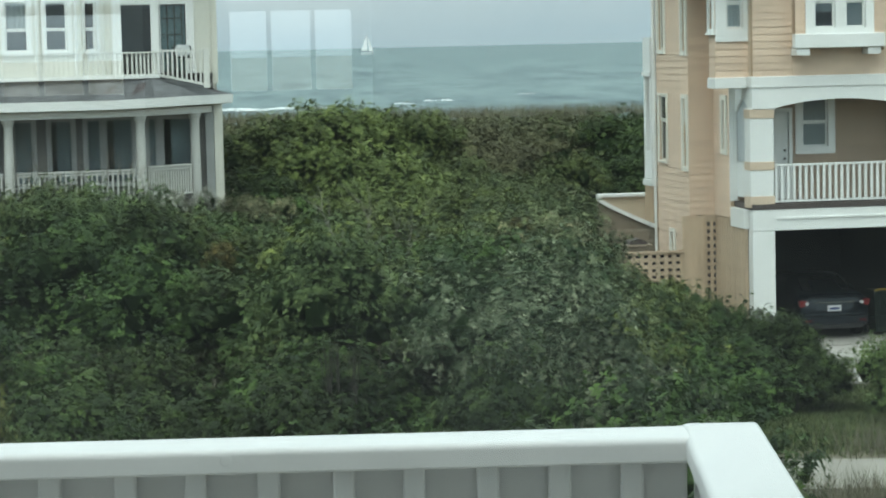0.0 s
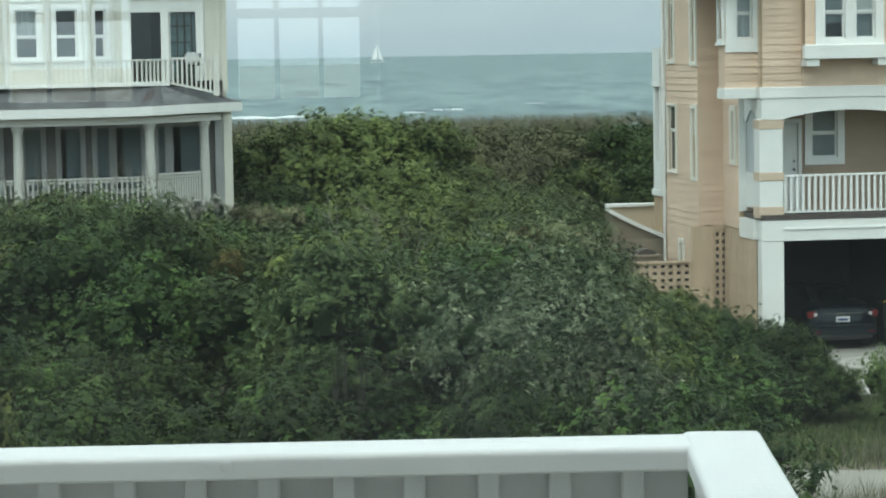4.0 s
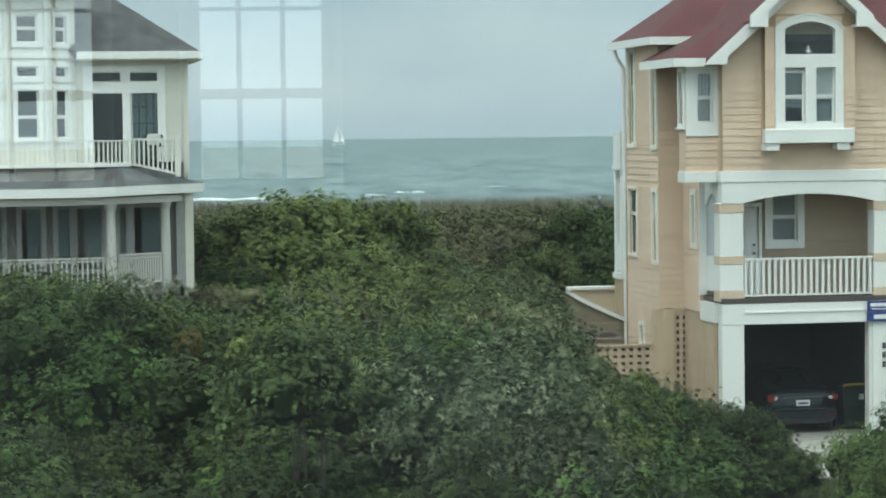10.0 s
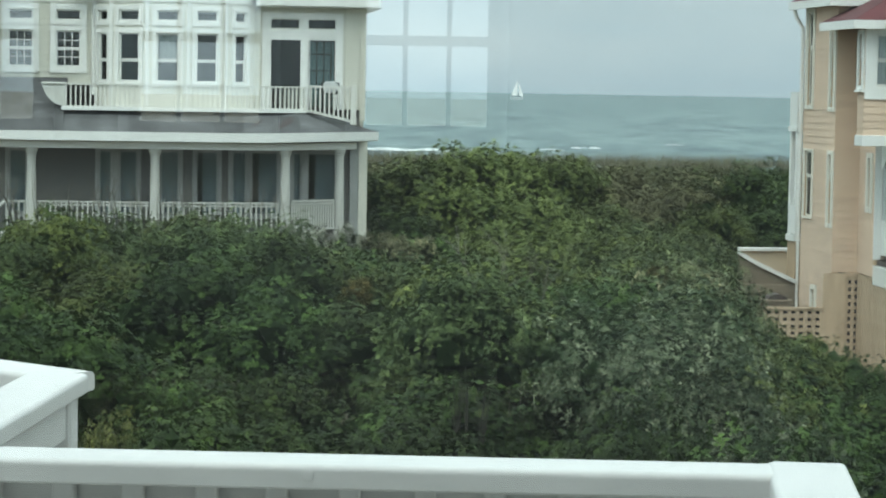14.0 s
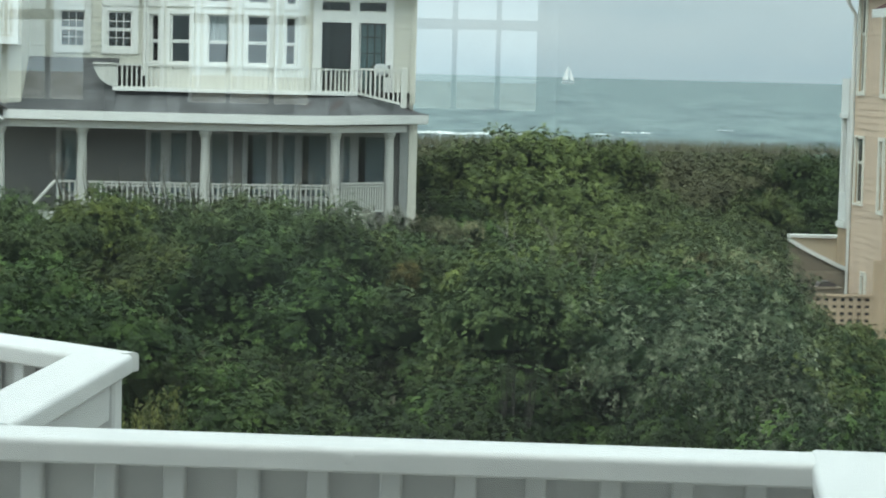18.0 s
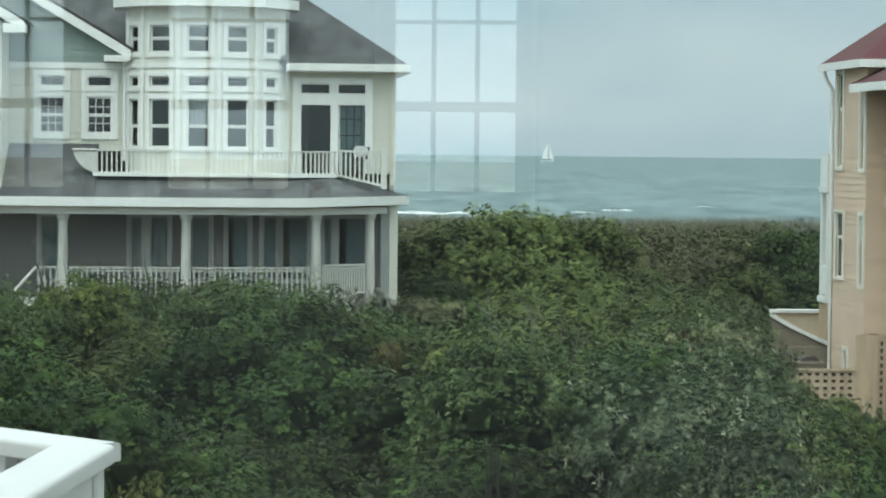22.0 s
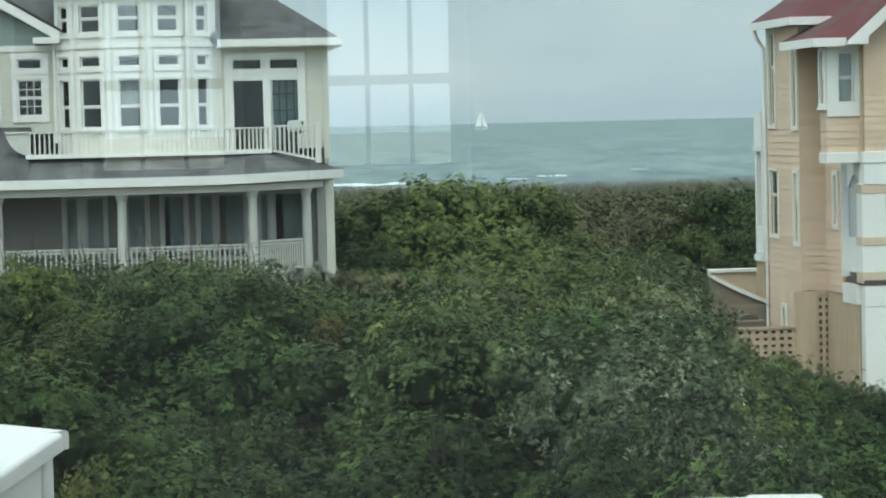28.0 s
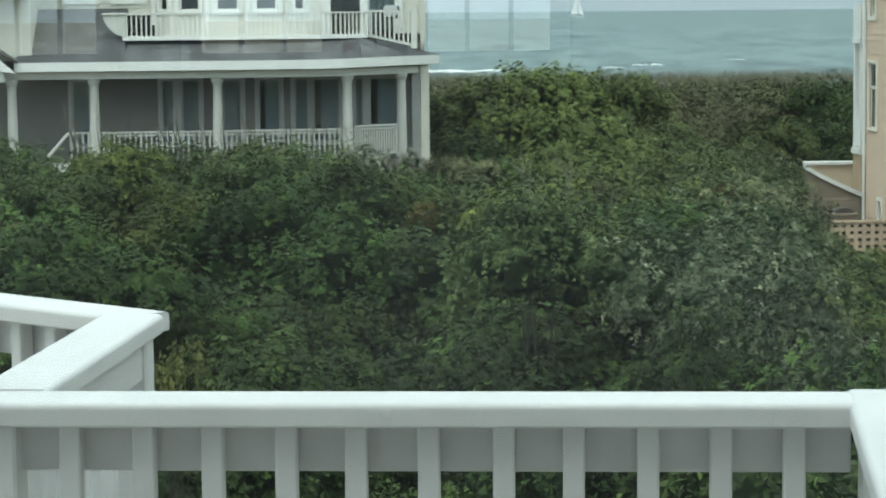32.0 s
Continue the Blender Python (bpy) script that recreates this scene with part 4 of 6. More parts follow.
def lattice(parent, m, nx, nz, w=0.13, bar_=0.07, label="", h=None):
    """A square-hole lattice panel, from crossing laths."""
    h = h or w
    L = part("lattice", boxes((0, nx * w + bar_, 0.02, 0.03, 0, bar_)), TANBOARD, parent, label, m)
    for i in range(nx + 1):
        part("lath", boxes((i * w, i * w + bar_, 0, 0.018, 0, nz * h + bar_)), TANBOARD, L)
    for k in range(nz + 1):
        part("lath", boxes((0, nx * w + bar_, 0.019, 0.034, k * h, k * h + bar_)), TANBOARD, L)
    return L


part("base_front", boxes((-0.98, -0.44, 2.72, 2.78, GROUND, 2.66)), TANBOARD, tan_house)
lattice(tan_house, pose(-0.44, 2.74, GROUND), 2, 16, 0.158, 0.08, "", 0.178)
part("lattice_head", boxes((-0.44, -0.03, 2.72, 2.775, 2.56, 2.68)), TANBOARD, tan_house)
# dark sheet added so that the lattice holes look shaded
part("lattice_backing", boxes((-0.44, -0.03, 2.79, 2.8, GROUND, 2.6)), FELTANDSHADE, tan_house)
fence = tagged(empty("fence", H1), "tan board fence with a strip of square lattice", "fence")
lattice(fence, pose(-2.45, 2.72, 0.9), 7, 5, 0.2, 0.1, "", 0.168)
part("panel", boxes((-2.45, -0.98, 2.7, 2.76, GROUND, 0.9)), TANBOARD, fence)
# a second dark sheet, painted shade for the fence lattice
part("backing", boxes((-2.45, -0.98, 2.79, 2.8, GROUND, 1.78)), FELTANDSHADE, fence, "dark sheet standing in for the shade behind the lattice")
part("rail", boxes((-2.5, -0.98, 2.68, 2.8, 1.78, 1.83)), TANBOARD, fence)

# small cabinet between the fence and the terrace
cabinet = tagged(empty("outdoor_cabinet", H1), "weathered brown outdoor cabinet with a dark rounded lid behind the fence", "cabinet")
part("body", soft_box(-1.95, -1.36, 4.4, 4.9, GROUND, 1.8, 0.01), WEATHERED, cabinet)
part("rail", soft_box(-2.0, -1.3, 4.36, 4.94, 1.8, 1.86, 0.008), WEATHERED, cabinet)
part("lid", prism([(-1.9, 1.86), (-1.4, 1.86), (-1.46, 1.95), (-1.6, 2.0), (-1.75, 1.99), (-1.86, 1.94)], 4.42, 4.88), DARKWOOD, cabinet)

# curved terrace wall behind the house
terrace = tagged(empty("terrace", H1), "low curved terrace wall with white coping behind the house", "wall")
top_ = [(-2.25 + 1.48 * k / 12, 2.92 - 0.74 * (k / 12) ** 0.86) for k in range(13)]
part("front_wall", prism([(-0.77, 1.0), (-2.25, 1.0)] + top_, 6.22, 6.3), WEATHERED, terrace)
sided_wall("front_boards", terrace, pose(0, 6.2, 0), -2.25, -0.77, GROUND, 2.1, [], WEATHERED, WEATHERED, 0.16)
part("coping", prism([(u, z + 0.05) for u, z in top_] + [(u, z - 0.06) for u, z in top_[::-1]], 6.12, 6.36), WHITE, terrace)
part("back_wall", boxes((-1.6, 0.2, 8.8, 8.95, GROUND, 2.78)), PALEBOARD, terrace)
part("back_coping", boxes((-1.65, 0.2, 8.7, 9.0, 2.78, 2.86)), WHITE, terrace)

# right-hand part of the house, set back
sided_wall("right_wall", tan_house, pose(0, 1.5, 0), 4.3, 8.0, 6.1, 9.2, [(4.9, 5.6, 7.55, 8.95)], TAN, TANWALL, 0.165, split=0.5)
window(tan_house, pose(4.9, 1.48, 7.55), 0.7, 1.4, casing=0.14, label="white sash window beside the red porch roof")
q = [(4.2, 0.1, 5.75), (8.2, 0.1, 5.75), (8.2, 1.5, 6.9), (4.2, 1.5, 6.9)]
r1 = part("porch_roof", slab(q, 0.08), REDROOF, tan_house)
shingles(r1, q, REDROOF, "red_shingles", 0.15, 0.6, 0.0012)
part("fascia", boxes((4.26, 8.2, 0.02, 0.1, 5.58, 5.76)), WHITE, tan_house)
curve = [(4.5 + 3.0 * k / 20, 5.2 + 0.25 * math.sin(math.pi * k / 20) ** 0.7) for k in range(21)]
part("arched_beam", prism([(8.0, 5.2), (8.0, 5.58), (4.3, 5.58), (4.3, 5.2)] + curve, 0.2, 0.4), WHITE, tan_house)
sided_wall("right_porch_wall", tan_house, pose(0, 2.9, 0), 4.2, 8.0, GROUND, 5.6, [(4.9, 5.5, 4.2, 5.3)], SHADEDBROWN, SHADEDBROWN, 0.25)
window(tan_house, pose(4.9, 2.88, 4.2), 0.6, 1.1, casing=0.12)
railing(tan_house, "stair_railing", (4.26, 0.6), (8.0, 0.6), 1.85, 2.8, 0.14, size=0.06)
part("landing", boxes((4.26, 8.0, 0.5, 2.9, 1.7, 1.84)), DARKWOOD, tan_house)
part("landing_band", boxes((4.26, 8.0, 0.42, 0.5, 1.5, 1.7)), WHITE, tan_house)
lattice(tan_house, pose(4.3, 0.62, GROUND), 9, 12, 0.135, 0.075)
q = [(4.0, 1.0, 9.3), (8.4, 1.0, 9.3), (8.4, 4.2, 11.2), (4.0, 4.2, 11.2)]
r1 = part("right_roof", slab(q, 0.1), REDROOF, tan_house)
shingles(r1, q, REDROOF, "red_shingles", 0.15, 0.6, 0.0012)
part("fascia", boxes((4.17, 8.4, 0.94, 1.0, 9.1, 9.3)), WHITE, tan_house)
part("outer_wall", boxes((7.9, 8.0, 1.7, 6.0, GROUND, 9.2), (-0.7, 7.9, 6.01, 6.1, 6.0, 9.2), (1.5, 7.9, 6.11, 6.2, GROUND, 6.0)), TANWALL, tan_house)

# sign on the garage corner: two blue plates with unreadable lines
sign = tagged(empty("sign", H1), "blue two-part hanging sign with white lines on the garage post", "sign")
part("plate", soft_box(3.46, 4.14, -0.13, -0.1, 2.71, 2.95, 0.006), BLUESIGN, sign)
part("plate", soft_box(3.46, 4.14, -0.13, -0.1, 2.47, 2.695, 0.006), BLUESIGN, sign)
part("lettering_bars", boxes((3.53, 4.07, -0.136, -0.131, 2.82, 2.90), (3.57, 4.02, -0.136, -0.131, 2.75, 2.775), (3.62, 3.94, -0.136, -0.131, 2.53, 2.63), (4.0, 4.06, -0.136, -0.131, 2.54, 2.62)), PLATE, sign)
part("hanger", boxes((3.55, 3.57, -0.12, -0.051, 2.94, 2.97), (4.05, 4.07, -0.12, -0.051, 2.94, 2.97)), CHROME, sign)

# ---- car in the garage, seen from behind ----
CZ = GROUND + 0.07
car = tagged(empty("car", H1 @ pose(2.32, 1.2, CZ)), "dark grey saloon car parked in the open garage", "car")


def ring_of(y, z0, zb, half, top, tz):
    """A cross-section of the car body at y: sill, belt line, roof or deck."""
    h = half
    return [(-h * 0.92, y, z0), (-h, y, z0 + 0.2), (-h, y, zb), (-top, y, tz), (-top * 0.5, y, tz + 0.025), (top * 0.5, y, tz + 0.025), (top, y, tz), (h, y, zb), (h, y, z0 + 0.2), (h * 0.92, y, z0)]


bm = bmesh.new()
rows = [ring_of(0.0, 0.32, 0.78, 0.80, 0.72, 0.9), ring_of(0.06, 0.28, 0.86, 0.86, 0.74, 1.0), ring_of(0.25, 0.22, 0.93, 0.9, 0.74, 1.05), ring_of(0.55, 0.2, 0.94, 0.9, 0.7, 1.09), ring_of(1.3, 0.2, 0.95, 0.9, 0.6, 1.39), ring_of(2.0, 0.2, 0.95, 0.9, 0.58, 1.42), ring_of(2.8, 0.2, 0.94, 0.9, 0.62, 1.3), ring_of(3.5, 0.2, 0.92, 0.89, 0.75, 0.98), ring_of(4.3, 0.24, 0.8, 0.85, 0.7, 0.82), ring_of(4.6, 0.3, 0.65, 0.75, 0.6, 0.68)]
vr = [[bm.verts.new(p) for p in r] for r in rows]
for a, b in zip(vr, vr[1:]):
    for i in range(10):
        bm.faces.new((a[i], a[(i + 1) % 10], b[(i + 1) % 10], b[i]))
bm.faces.new(vr[0]), bm.faces.new(vr[-1][::-1])
bmesh.ops.recalc_face_normals(bm, faces=bm.faces[:])
body = part("body", bm, CARBODY, car)
for f in body.data.polygons:
    f.use_smooth = True
part("rear_window", slab([(-0.6, 0.58, 1.125), (0.6, 0.58, 1.125), (0.52, 1.26, 1.40), (-0.52, 1.26, 1.40)], 0.012), CARGLASS, car)
bumper = part("bumper", soft_box(-0.84, 0.84, -0.1, 0.1, 0.3, 0.6, 0.06, 2), CARBODY, car)
part("lower_trim", soft_box(-0.7, 0.7, -0.11, 0.0, 0.24, 0.36, 0.02), RUBBER, bumper)
for s in (-1, 1):
    part("reflector", soft_box(s * 0.68 - 0.08, s * 0.68 + 0.08, -0.112, -0.08, 0.42, 0.46, 0.005), REDLAMP, bumper)
    lamp = part("tail_lamp", prism([(s * 0.86, 0.78), (s * 0.88, 0.93), (s * 0.72, 0.94), (s * 0.68, 0.90), (s * 0.74, 0.78)], -0.035, 0.1), REDLAMP, car, "red C-shaped tail lamp")
    for v in (0.75, 3.6):
        wheel = part("wheel", turned([(0.2, -0.1), (0.31, -0.1), (0.325, -0.06), (0.325, 0.06), (0.31, 0.1), (0.2, 0.1)], 24), RUBBER, car, "", pose(s * 0.8, v, 0.325, 0, 90, 0))
        part("rim", turned([(0.2, -0.09), (0.2, 0.09)], 16), CHROME, wheel)
# lighter copy of the car paint; the boot's sheen is put into the colour
LIDSHEEN = material("car_paint_with_painted_sheen", (0.040, 0.052, 0.064), 0.35, 0.05, 20, 2, 0.0, metal=0.3)
part("boot_panel", soft_box(-0.62, 0.62, -0.022, 0.02, 0.87, 0.975, 0.01), LIDSHEEN, car)
part("plate_recess", prism([(-0.5, 0.78), (-0.42, 0.68), (0.42, 0.68), (0.5, 0.78), (0.44, 0.85), (-0.44, 0.85)], -0.018, 0.0), LIDSHEEN, car)
part("bumper_line", soft_box(-0.66, 0.66, -0.112, -0.09, 0.585, 0.615, 0.005), LIDSHEEN, bumper)
for s in (-1, 1):
    part("reverse_lamp", prism([(s * 0.70, 0.80), (s * 0.74, 0.88), (s * 0.66, 0.90), (s * 0.63, 0.86)], -0.04, 0.0), PLATE, car, "pale reversing lamp")
part("boot_lip", soft_box(-0.6, 0.6, -0.02, 0.12, 0.98, 1.02, 0.01), CARBODY, car)
part("plate", soft_box(-0.17, 0.17, -0.03, -0.005, 0.66, 0.80, 0.004), PLATE, car, "white number plate with a dark bar")
part("plate_bar", boxes((-0.12, 0.12, -0.034, -0.031, 0.70, 0.75)), BLUESIGN, car)
part("badge", boxes((-0.05, 0.05, -0.012, 0.0, 0.9, 0.96)), CHROME, car)
part("chrome_strip", boxes((-0.5, 0.5, -0.02, 0.0, 0.865, 0.88)), CHROME, car)

bin_ = tagged(empty("wheeled_bin", H1 @ pose(3.76, 1.9, CZ)), "dark wheeled bin with a yellow lid in the garage", "bin")
part("body", prism([(-0.24, 0.06), (0.24, 0.06), (0.3, 1.0), (-0.3, 1.0)], -0.3, 0.3), BIN, bin_)
part("lid", soft_box(-0.32, 0.32, -0.34, 0.32, 1.0, 1.07, 0.02), BIN, bin_)
part("handle", tube([(-0.3, -0.34, 1.07), (-0.2, -0.36, 1.1), (0.2, -0.36, 1.1), (0.3, -0.34, 1.07)], 0.025), YELLOW, bin_, "yellow handle")
part("label_bar", boxes((0.12, 0.24, -0.31, -0.301, 0.72, 0.86)), PLATE, bin_)
for s in (-1, 1):
    part("wheel", turned([(0.1, -0.03), (0.1, 0.03)], 12), RUBBER, bin_, "", pose(s * 0.28, 0.25, 0.1, 0, 90, 0))

# ---- the pale house with the round bay and the wide porch ----
H2 = pose(-4.40, 64.99, 0, 0, 0, 8)
pale_house = tagged(empty("house", H2), "large cream and white beach house with bay windows and columned porch", "house")


def bow(u):
    """How far the porch front bows back from its middle."""
    return 0.05 + 0.022 * (u + 5.0) ** 2 + 0.19 * max(0.0, u + 2.6) ** 2 if u > -5.0 else 0.05 + 0.006 * (u + 5.0) ** 2


def lift(u):
    """How far the eave is raised towards the round corner, to fit the camera's view."""
    return 0.04 * min(1.0, max(0.0, (u + 2.6) / 2.0))


def strip(name, mat, u0, u1, d0, d1, z0, z1, parent, n=16, rise=0.0, label="", up=0.0):
    """A band that follows the bowed porch front."""
    bm = bmesh.new()
    prev = None
    for k in range(n + 1):
        u = u0 + (u1 - u0) * k / n
        v, e = bow(u), up * lift(u)
        r = [bm.verts.new((u, v + d0, z0 + e)), bm.verts.new((u, v + d1, z0 + rise + e)), bm.verts.new((u, v + d1, z1 + rise + e)), bm.verts.new((u, v + d0, z1 + e))]
        if prev:
            for i in range(4):
                bm.faces.new((prev[i], prev[(i + 1) % 4], r[(i + 1) % 4], r[i]))
        else:
            bm.faces.new(r[::-1])
        prev = r
    bm.faces.new(prev)
    bmesh.ops.recalc_face_normals(bm, faces=bm.faces[:])
    return part(name, bm, mat, parent, label)


PF = 2.9
PORCHEND = material("grey_end_board", (0.30, 0.31, 0.30), 0.7, 0.12)
# white paint toned down to carry the shade on porch columns and rails
PORCHWHITE = material("white_porch_paint_with_shade", (0.50, 0.50, 0.46), 0.6, 0.12)
strip("porch_floor", SHADEDGREY, -9.3, 0.3, -0.1, 2.1, PF - 0.2, PF, pale_house)
strip("porch_skirt", SHADEDGREY, -9.3, 0.3, 0.0, 0.1, GROUND, PF - 0.2, pale_house)
strip("porch_ceiling", SHADEDGREY, -11.0, 0.3, -0.1, 2.1, 5.36, 5.39, pale_house)
strip("porch_beam", WHITE, -10.9, 0.36, -0.12, 0.12, 5.2, 5.38, pale_house, 32, up=0.5)
strip("fascia", WHITE, -10.6, 0.84, -0.56, -0.48, 5.42, 5.66, pale_house, 32, up=1.0)
strip("soffit", WHITE, -10.6, 0.82, -0.48, 0.2, 5.40, 5.42, pale_house, 32, up=1.0)
# porch roof, up to the deck edge and the wall
for a, b in ((-10.6, -8.3), (-8.3, -7.72)):
    q = [(a, bow(a) - 0.52, 5.66), (b, bow(b) - 0.52, 5.66), (b, 2.45, 7.05), (a + (0.45 if a < -9 else 0), 2.45, 7.05)]
    r1 = part("porch_roof", slab(q, 0.06), FELTANDSHADE, pale_house)
    shingles(r1, q, GREYROOF, "grey_shingles", 0.14, 0.3, 0.0025)
prev = -8.3
for k in range(1, 13):
    u = -8.3 + (0.84 + 8.3) * k / 12
    v0, v1 = (bow(prev) - 0.5, bow(u) - 0.5)
    top_v = 0.95
    q = [(prev, v0, 5.66 + lift(prev)), (u, v1, 5.66 + lift(u)), (min(u, 0.15), max(bow(u) + 0.55, top_v), 6.2 - 0.3 * max(0, u + 1.2) / 1.8), (min(prev, 0.1), max(bow(prev) + 0.55, top_v), 6.2 - 0.3 * max(0, prev + 1.2) / 1.8)]
    r1 = part("porch_roof", slab(q, 0.05), FELTANDSHADE, pale_house)
    shingles(r1, q, GREYROOF, "grey_shingles", 0.14, 0.3, 0.0025)
    prev = u
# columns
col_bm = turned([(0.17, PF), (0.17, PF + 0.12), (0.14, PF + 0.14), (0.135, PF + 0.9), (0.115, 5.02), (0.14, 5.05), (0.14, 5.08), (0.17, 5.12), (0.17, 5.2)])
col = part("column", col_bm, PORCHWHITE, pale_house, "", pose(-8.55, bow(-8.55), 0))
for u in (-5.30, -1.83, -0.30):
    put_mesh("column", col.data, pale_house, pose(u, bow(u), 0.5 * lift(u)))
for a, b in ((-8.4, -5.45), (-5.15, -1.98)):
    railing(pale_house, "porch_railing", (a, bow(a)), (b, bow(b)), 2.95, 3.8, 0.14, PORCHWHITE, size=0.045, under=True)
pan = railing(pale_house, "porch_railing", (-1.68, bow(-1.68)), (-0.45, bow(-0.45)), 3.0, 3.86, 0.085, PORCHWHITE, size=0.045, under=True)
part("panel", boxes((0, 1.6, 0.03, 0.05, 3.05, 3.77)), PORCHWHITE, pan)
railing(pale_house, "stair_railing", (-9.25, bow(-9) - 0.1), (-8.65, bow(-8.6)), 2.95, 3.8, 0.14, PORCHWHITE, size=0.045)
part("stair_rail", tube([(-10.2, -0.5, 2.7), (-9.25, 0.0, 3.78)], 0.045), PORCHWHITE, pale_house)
part("end_wall", soft_box(0.02, 0.26, bow(0.1) + 0.02, bow(0.1) + 2.0, GROUND, 5.46, 0.01), PORCHEND, pale_house)
part("end_corner_board", soft_box(0.262, 0.5, bow(0.1), bow(0.1) + 2.0, GROUND, 5.5, 0.01), CREAM, pale_house)
# window trim greyed in place of the shade under the porch roof
PORCHTRIM = material("white_trim_with_porch_shade", (0.42, 0.42, 0.40), 0.6, 0.1)
# porch back wall with tall windows
pw = [(-9.28, -8.8), (-6.85, -6.5), (-6.3, -5.8), (-5.18, -4.66), (-4.2, -3.6), (-3.22, -2.82), (-2.7, -1.95), (-1.55, -1.3), (-1.15, -0.35)]
sided_wall("porch_wall", pale_house, pose(0, 2.2, 0), -10.6, 0.4, PF, 5.4, [(a, b, 3.35, 5.1) for a, b in pw], SHADEDGREY, SHADEDGREY, 0.19)
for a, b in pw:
    wn_ = window(pale_house, pose(a, 2.18, 3.35), b - a, 1.75, casing=0.1, sill=False, sash=False, mat=PORCHTRIM, label="tall porch window, its white frame greyed to stand in for shade")
    # grey board added behind the pane to lighten its black glass
    part("blind", boxes((0.04 if b - a < 0.55 else 0.3 * (b - a), b - a - 0.04, 0.1, 0.11, 0.03, 1.72)), GREYBLIND, wn_)
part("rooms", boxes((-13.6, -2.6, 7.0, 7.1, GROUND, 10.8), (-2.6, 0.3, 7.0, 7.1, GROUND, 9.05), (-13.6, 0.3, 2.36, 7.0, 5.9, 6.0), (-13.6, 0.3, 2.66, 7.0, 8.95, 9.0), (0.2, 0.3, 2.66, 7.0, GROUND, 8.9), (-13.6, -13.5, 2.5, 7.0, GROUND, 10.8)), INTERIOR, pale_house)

# upper balcony railing, sweeping round at its left end
strip("balcony_floor", WHITE, -7.8, -1.22, 0.50, 2.0, 6.2, 6.3, pale_house)
BALCONYWHITE = material("dull_white_railing_paint", (0.62, 0.62, 0.57), 0.6, 0.12)
us = [-7.75 + 6.5 * k / 10 for k in range(11)]
for a, b in zip(us, us[1:]):
    railing(pale_house, "balcony_railing", (a, bow(a) + 0.58), (b, bow(b) + 0.58), 6.22, 6.92, 0.13, BALCONYWHITE, size=0.045)
sweep = [(-8.31, 6.9), (-8.30, 6.80), (-8.26, 6.69), (-8.19, 6.57), (-8.08, 6.45), (-7.95, 6.36), (-7.80, 6.31), (-7.74, 6.30), (-7.74, 6.9)]
swp = part("sweep_panel", prism(sweep, bow(-8) + 0.56, bow(-8) + 0.6), BALCONYWHITE, pale_house, "curved white end of the balcony railing")
for k in range(5):
    u = -8.2 + 0.1 * k
    part("board", boxes((u, u + 0.085, bow(-8) + 0.548, bow(-8) + 0.559, max(6.33, 6.58 - 0.62 * (u + 8.2)), 6.88)), BALCONYWHITE, swp)
part("sweep_cap", soft_box(-8.34, -7.7, bow(-8) + 0.5, bow(-8) + 0.66, 6.885, 6.935, 0.01), BALCONYWHITE, pale_house)
# the railing's last bay follows the roof down towards the corner
v_end = bow(-1.22) + 0.5
end = part("end_railing", prism([(-1.22, 6.9), (0.02, 6.88), (0.02, 6.94), (-1.22, 6.96)], v_end - 0.05, v_end + 0.05), BALCONYWHITE, pale_house)
part("bottom_rail", prism([(-1.22, 6.24), (0.02, 5.96), (0.02, 6.03), (-1.22, 6.31)], v_end - 0.025, v_end + 0.025), BALCONYWHITE, end)
for k in range(9):
    u = -1.12 + 0.125 * k
    part("baluster", boxes((u - 0.025, u + 0.025, v_end - 0.024, v_end + 0.024, 6.26 - 0.226 * (u + 1.22), 6.91)), BALCONYWHITE, end)
part("end_post", soft_box(-0.04, 0.12, v_end - 0.08, v_end + 0.08, 5.9, 6.98, 0.01), BALCONYWHITE, pale_house)
chair = tagged(empty("deck_chair", H2 @ pose(-0.55, 1.75, 6.3)), "dark metal chair with a pale cushion on the upper balcony", "chair")
part("seat", soft_box(-0.25, 0.25, -0.25, 0.25, 0.42, 0.46, 0.01), BLACK, chair)
part("backrest", soft_box(-0.25, 0.25, 0.22, 0.27, 0.46, 0.75, 0.01), BLACK, chair)
part("cushion", soft_box(-0.2, 0.2, 0.1, 0.219, 0.46, 0.78, 0.05, 2), CURTAIN, chair, "pale cushion")
for x in (-0.23, 0.2):
    for y in (-0.23, 0.22):
        part("leg", boxes((x, x + 0.03, y, y + 0.03, 0, 0.42)), BLACK, chair)

BAYPANEL = material("cream_white_bay_panel", (0.66, 0.655, 0.59), 0.55, 0.08, 30, 1.0, 0.2)
# bay: five facets, two rows of windows and transoms
bayp = [(-6.94, 2.4), (-6.52, 1.8), (-5.55, 1.32), (-4.45, 1.25), (-3.44, 1.5), (-2.64, 2.4)]
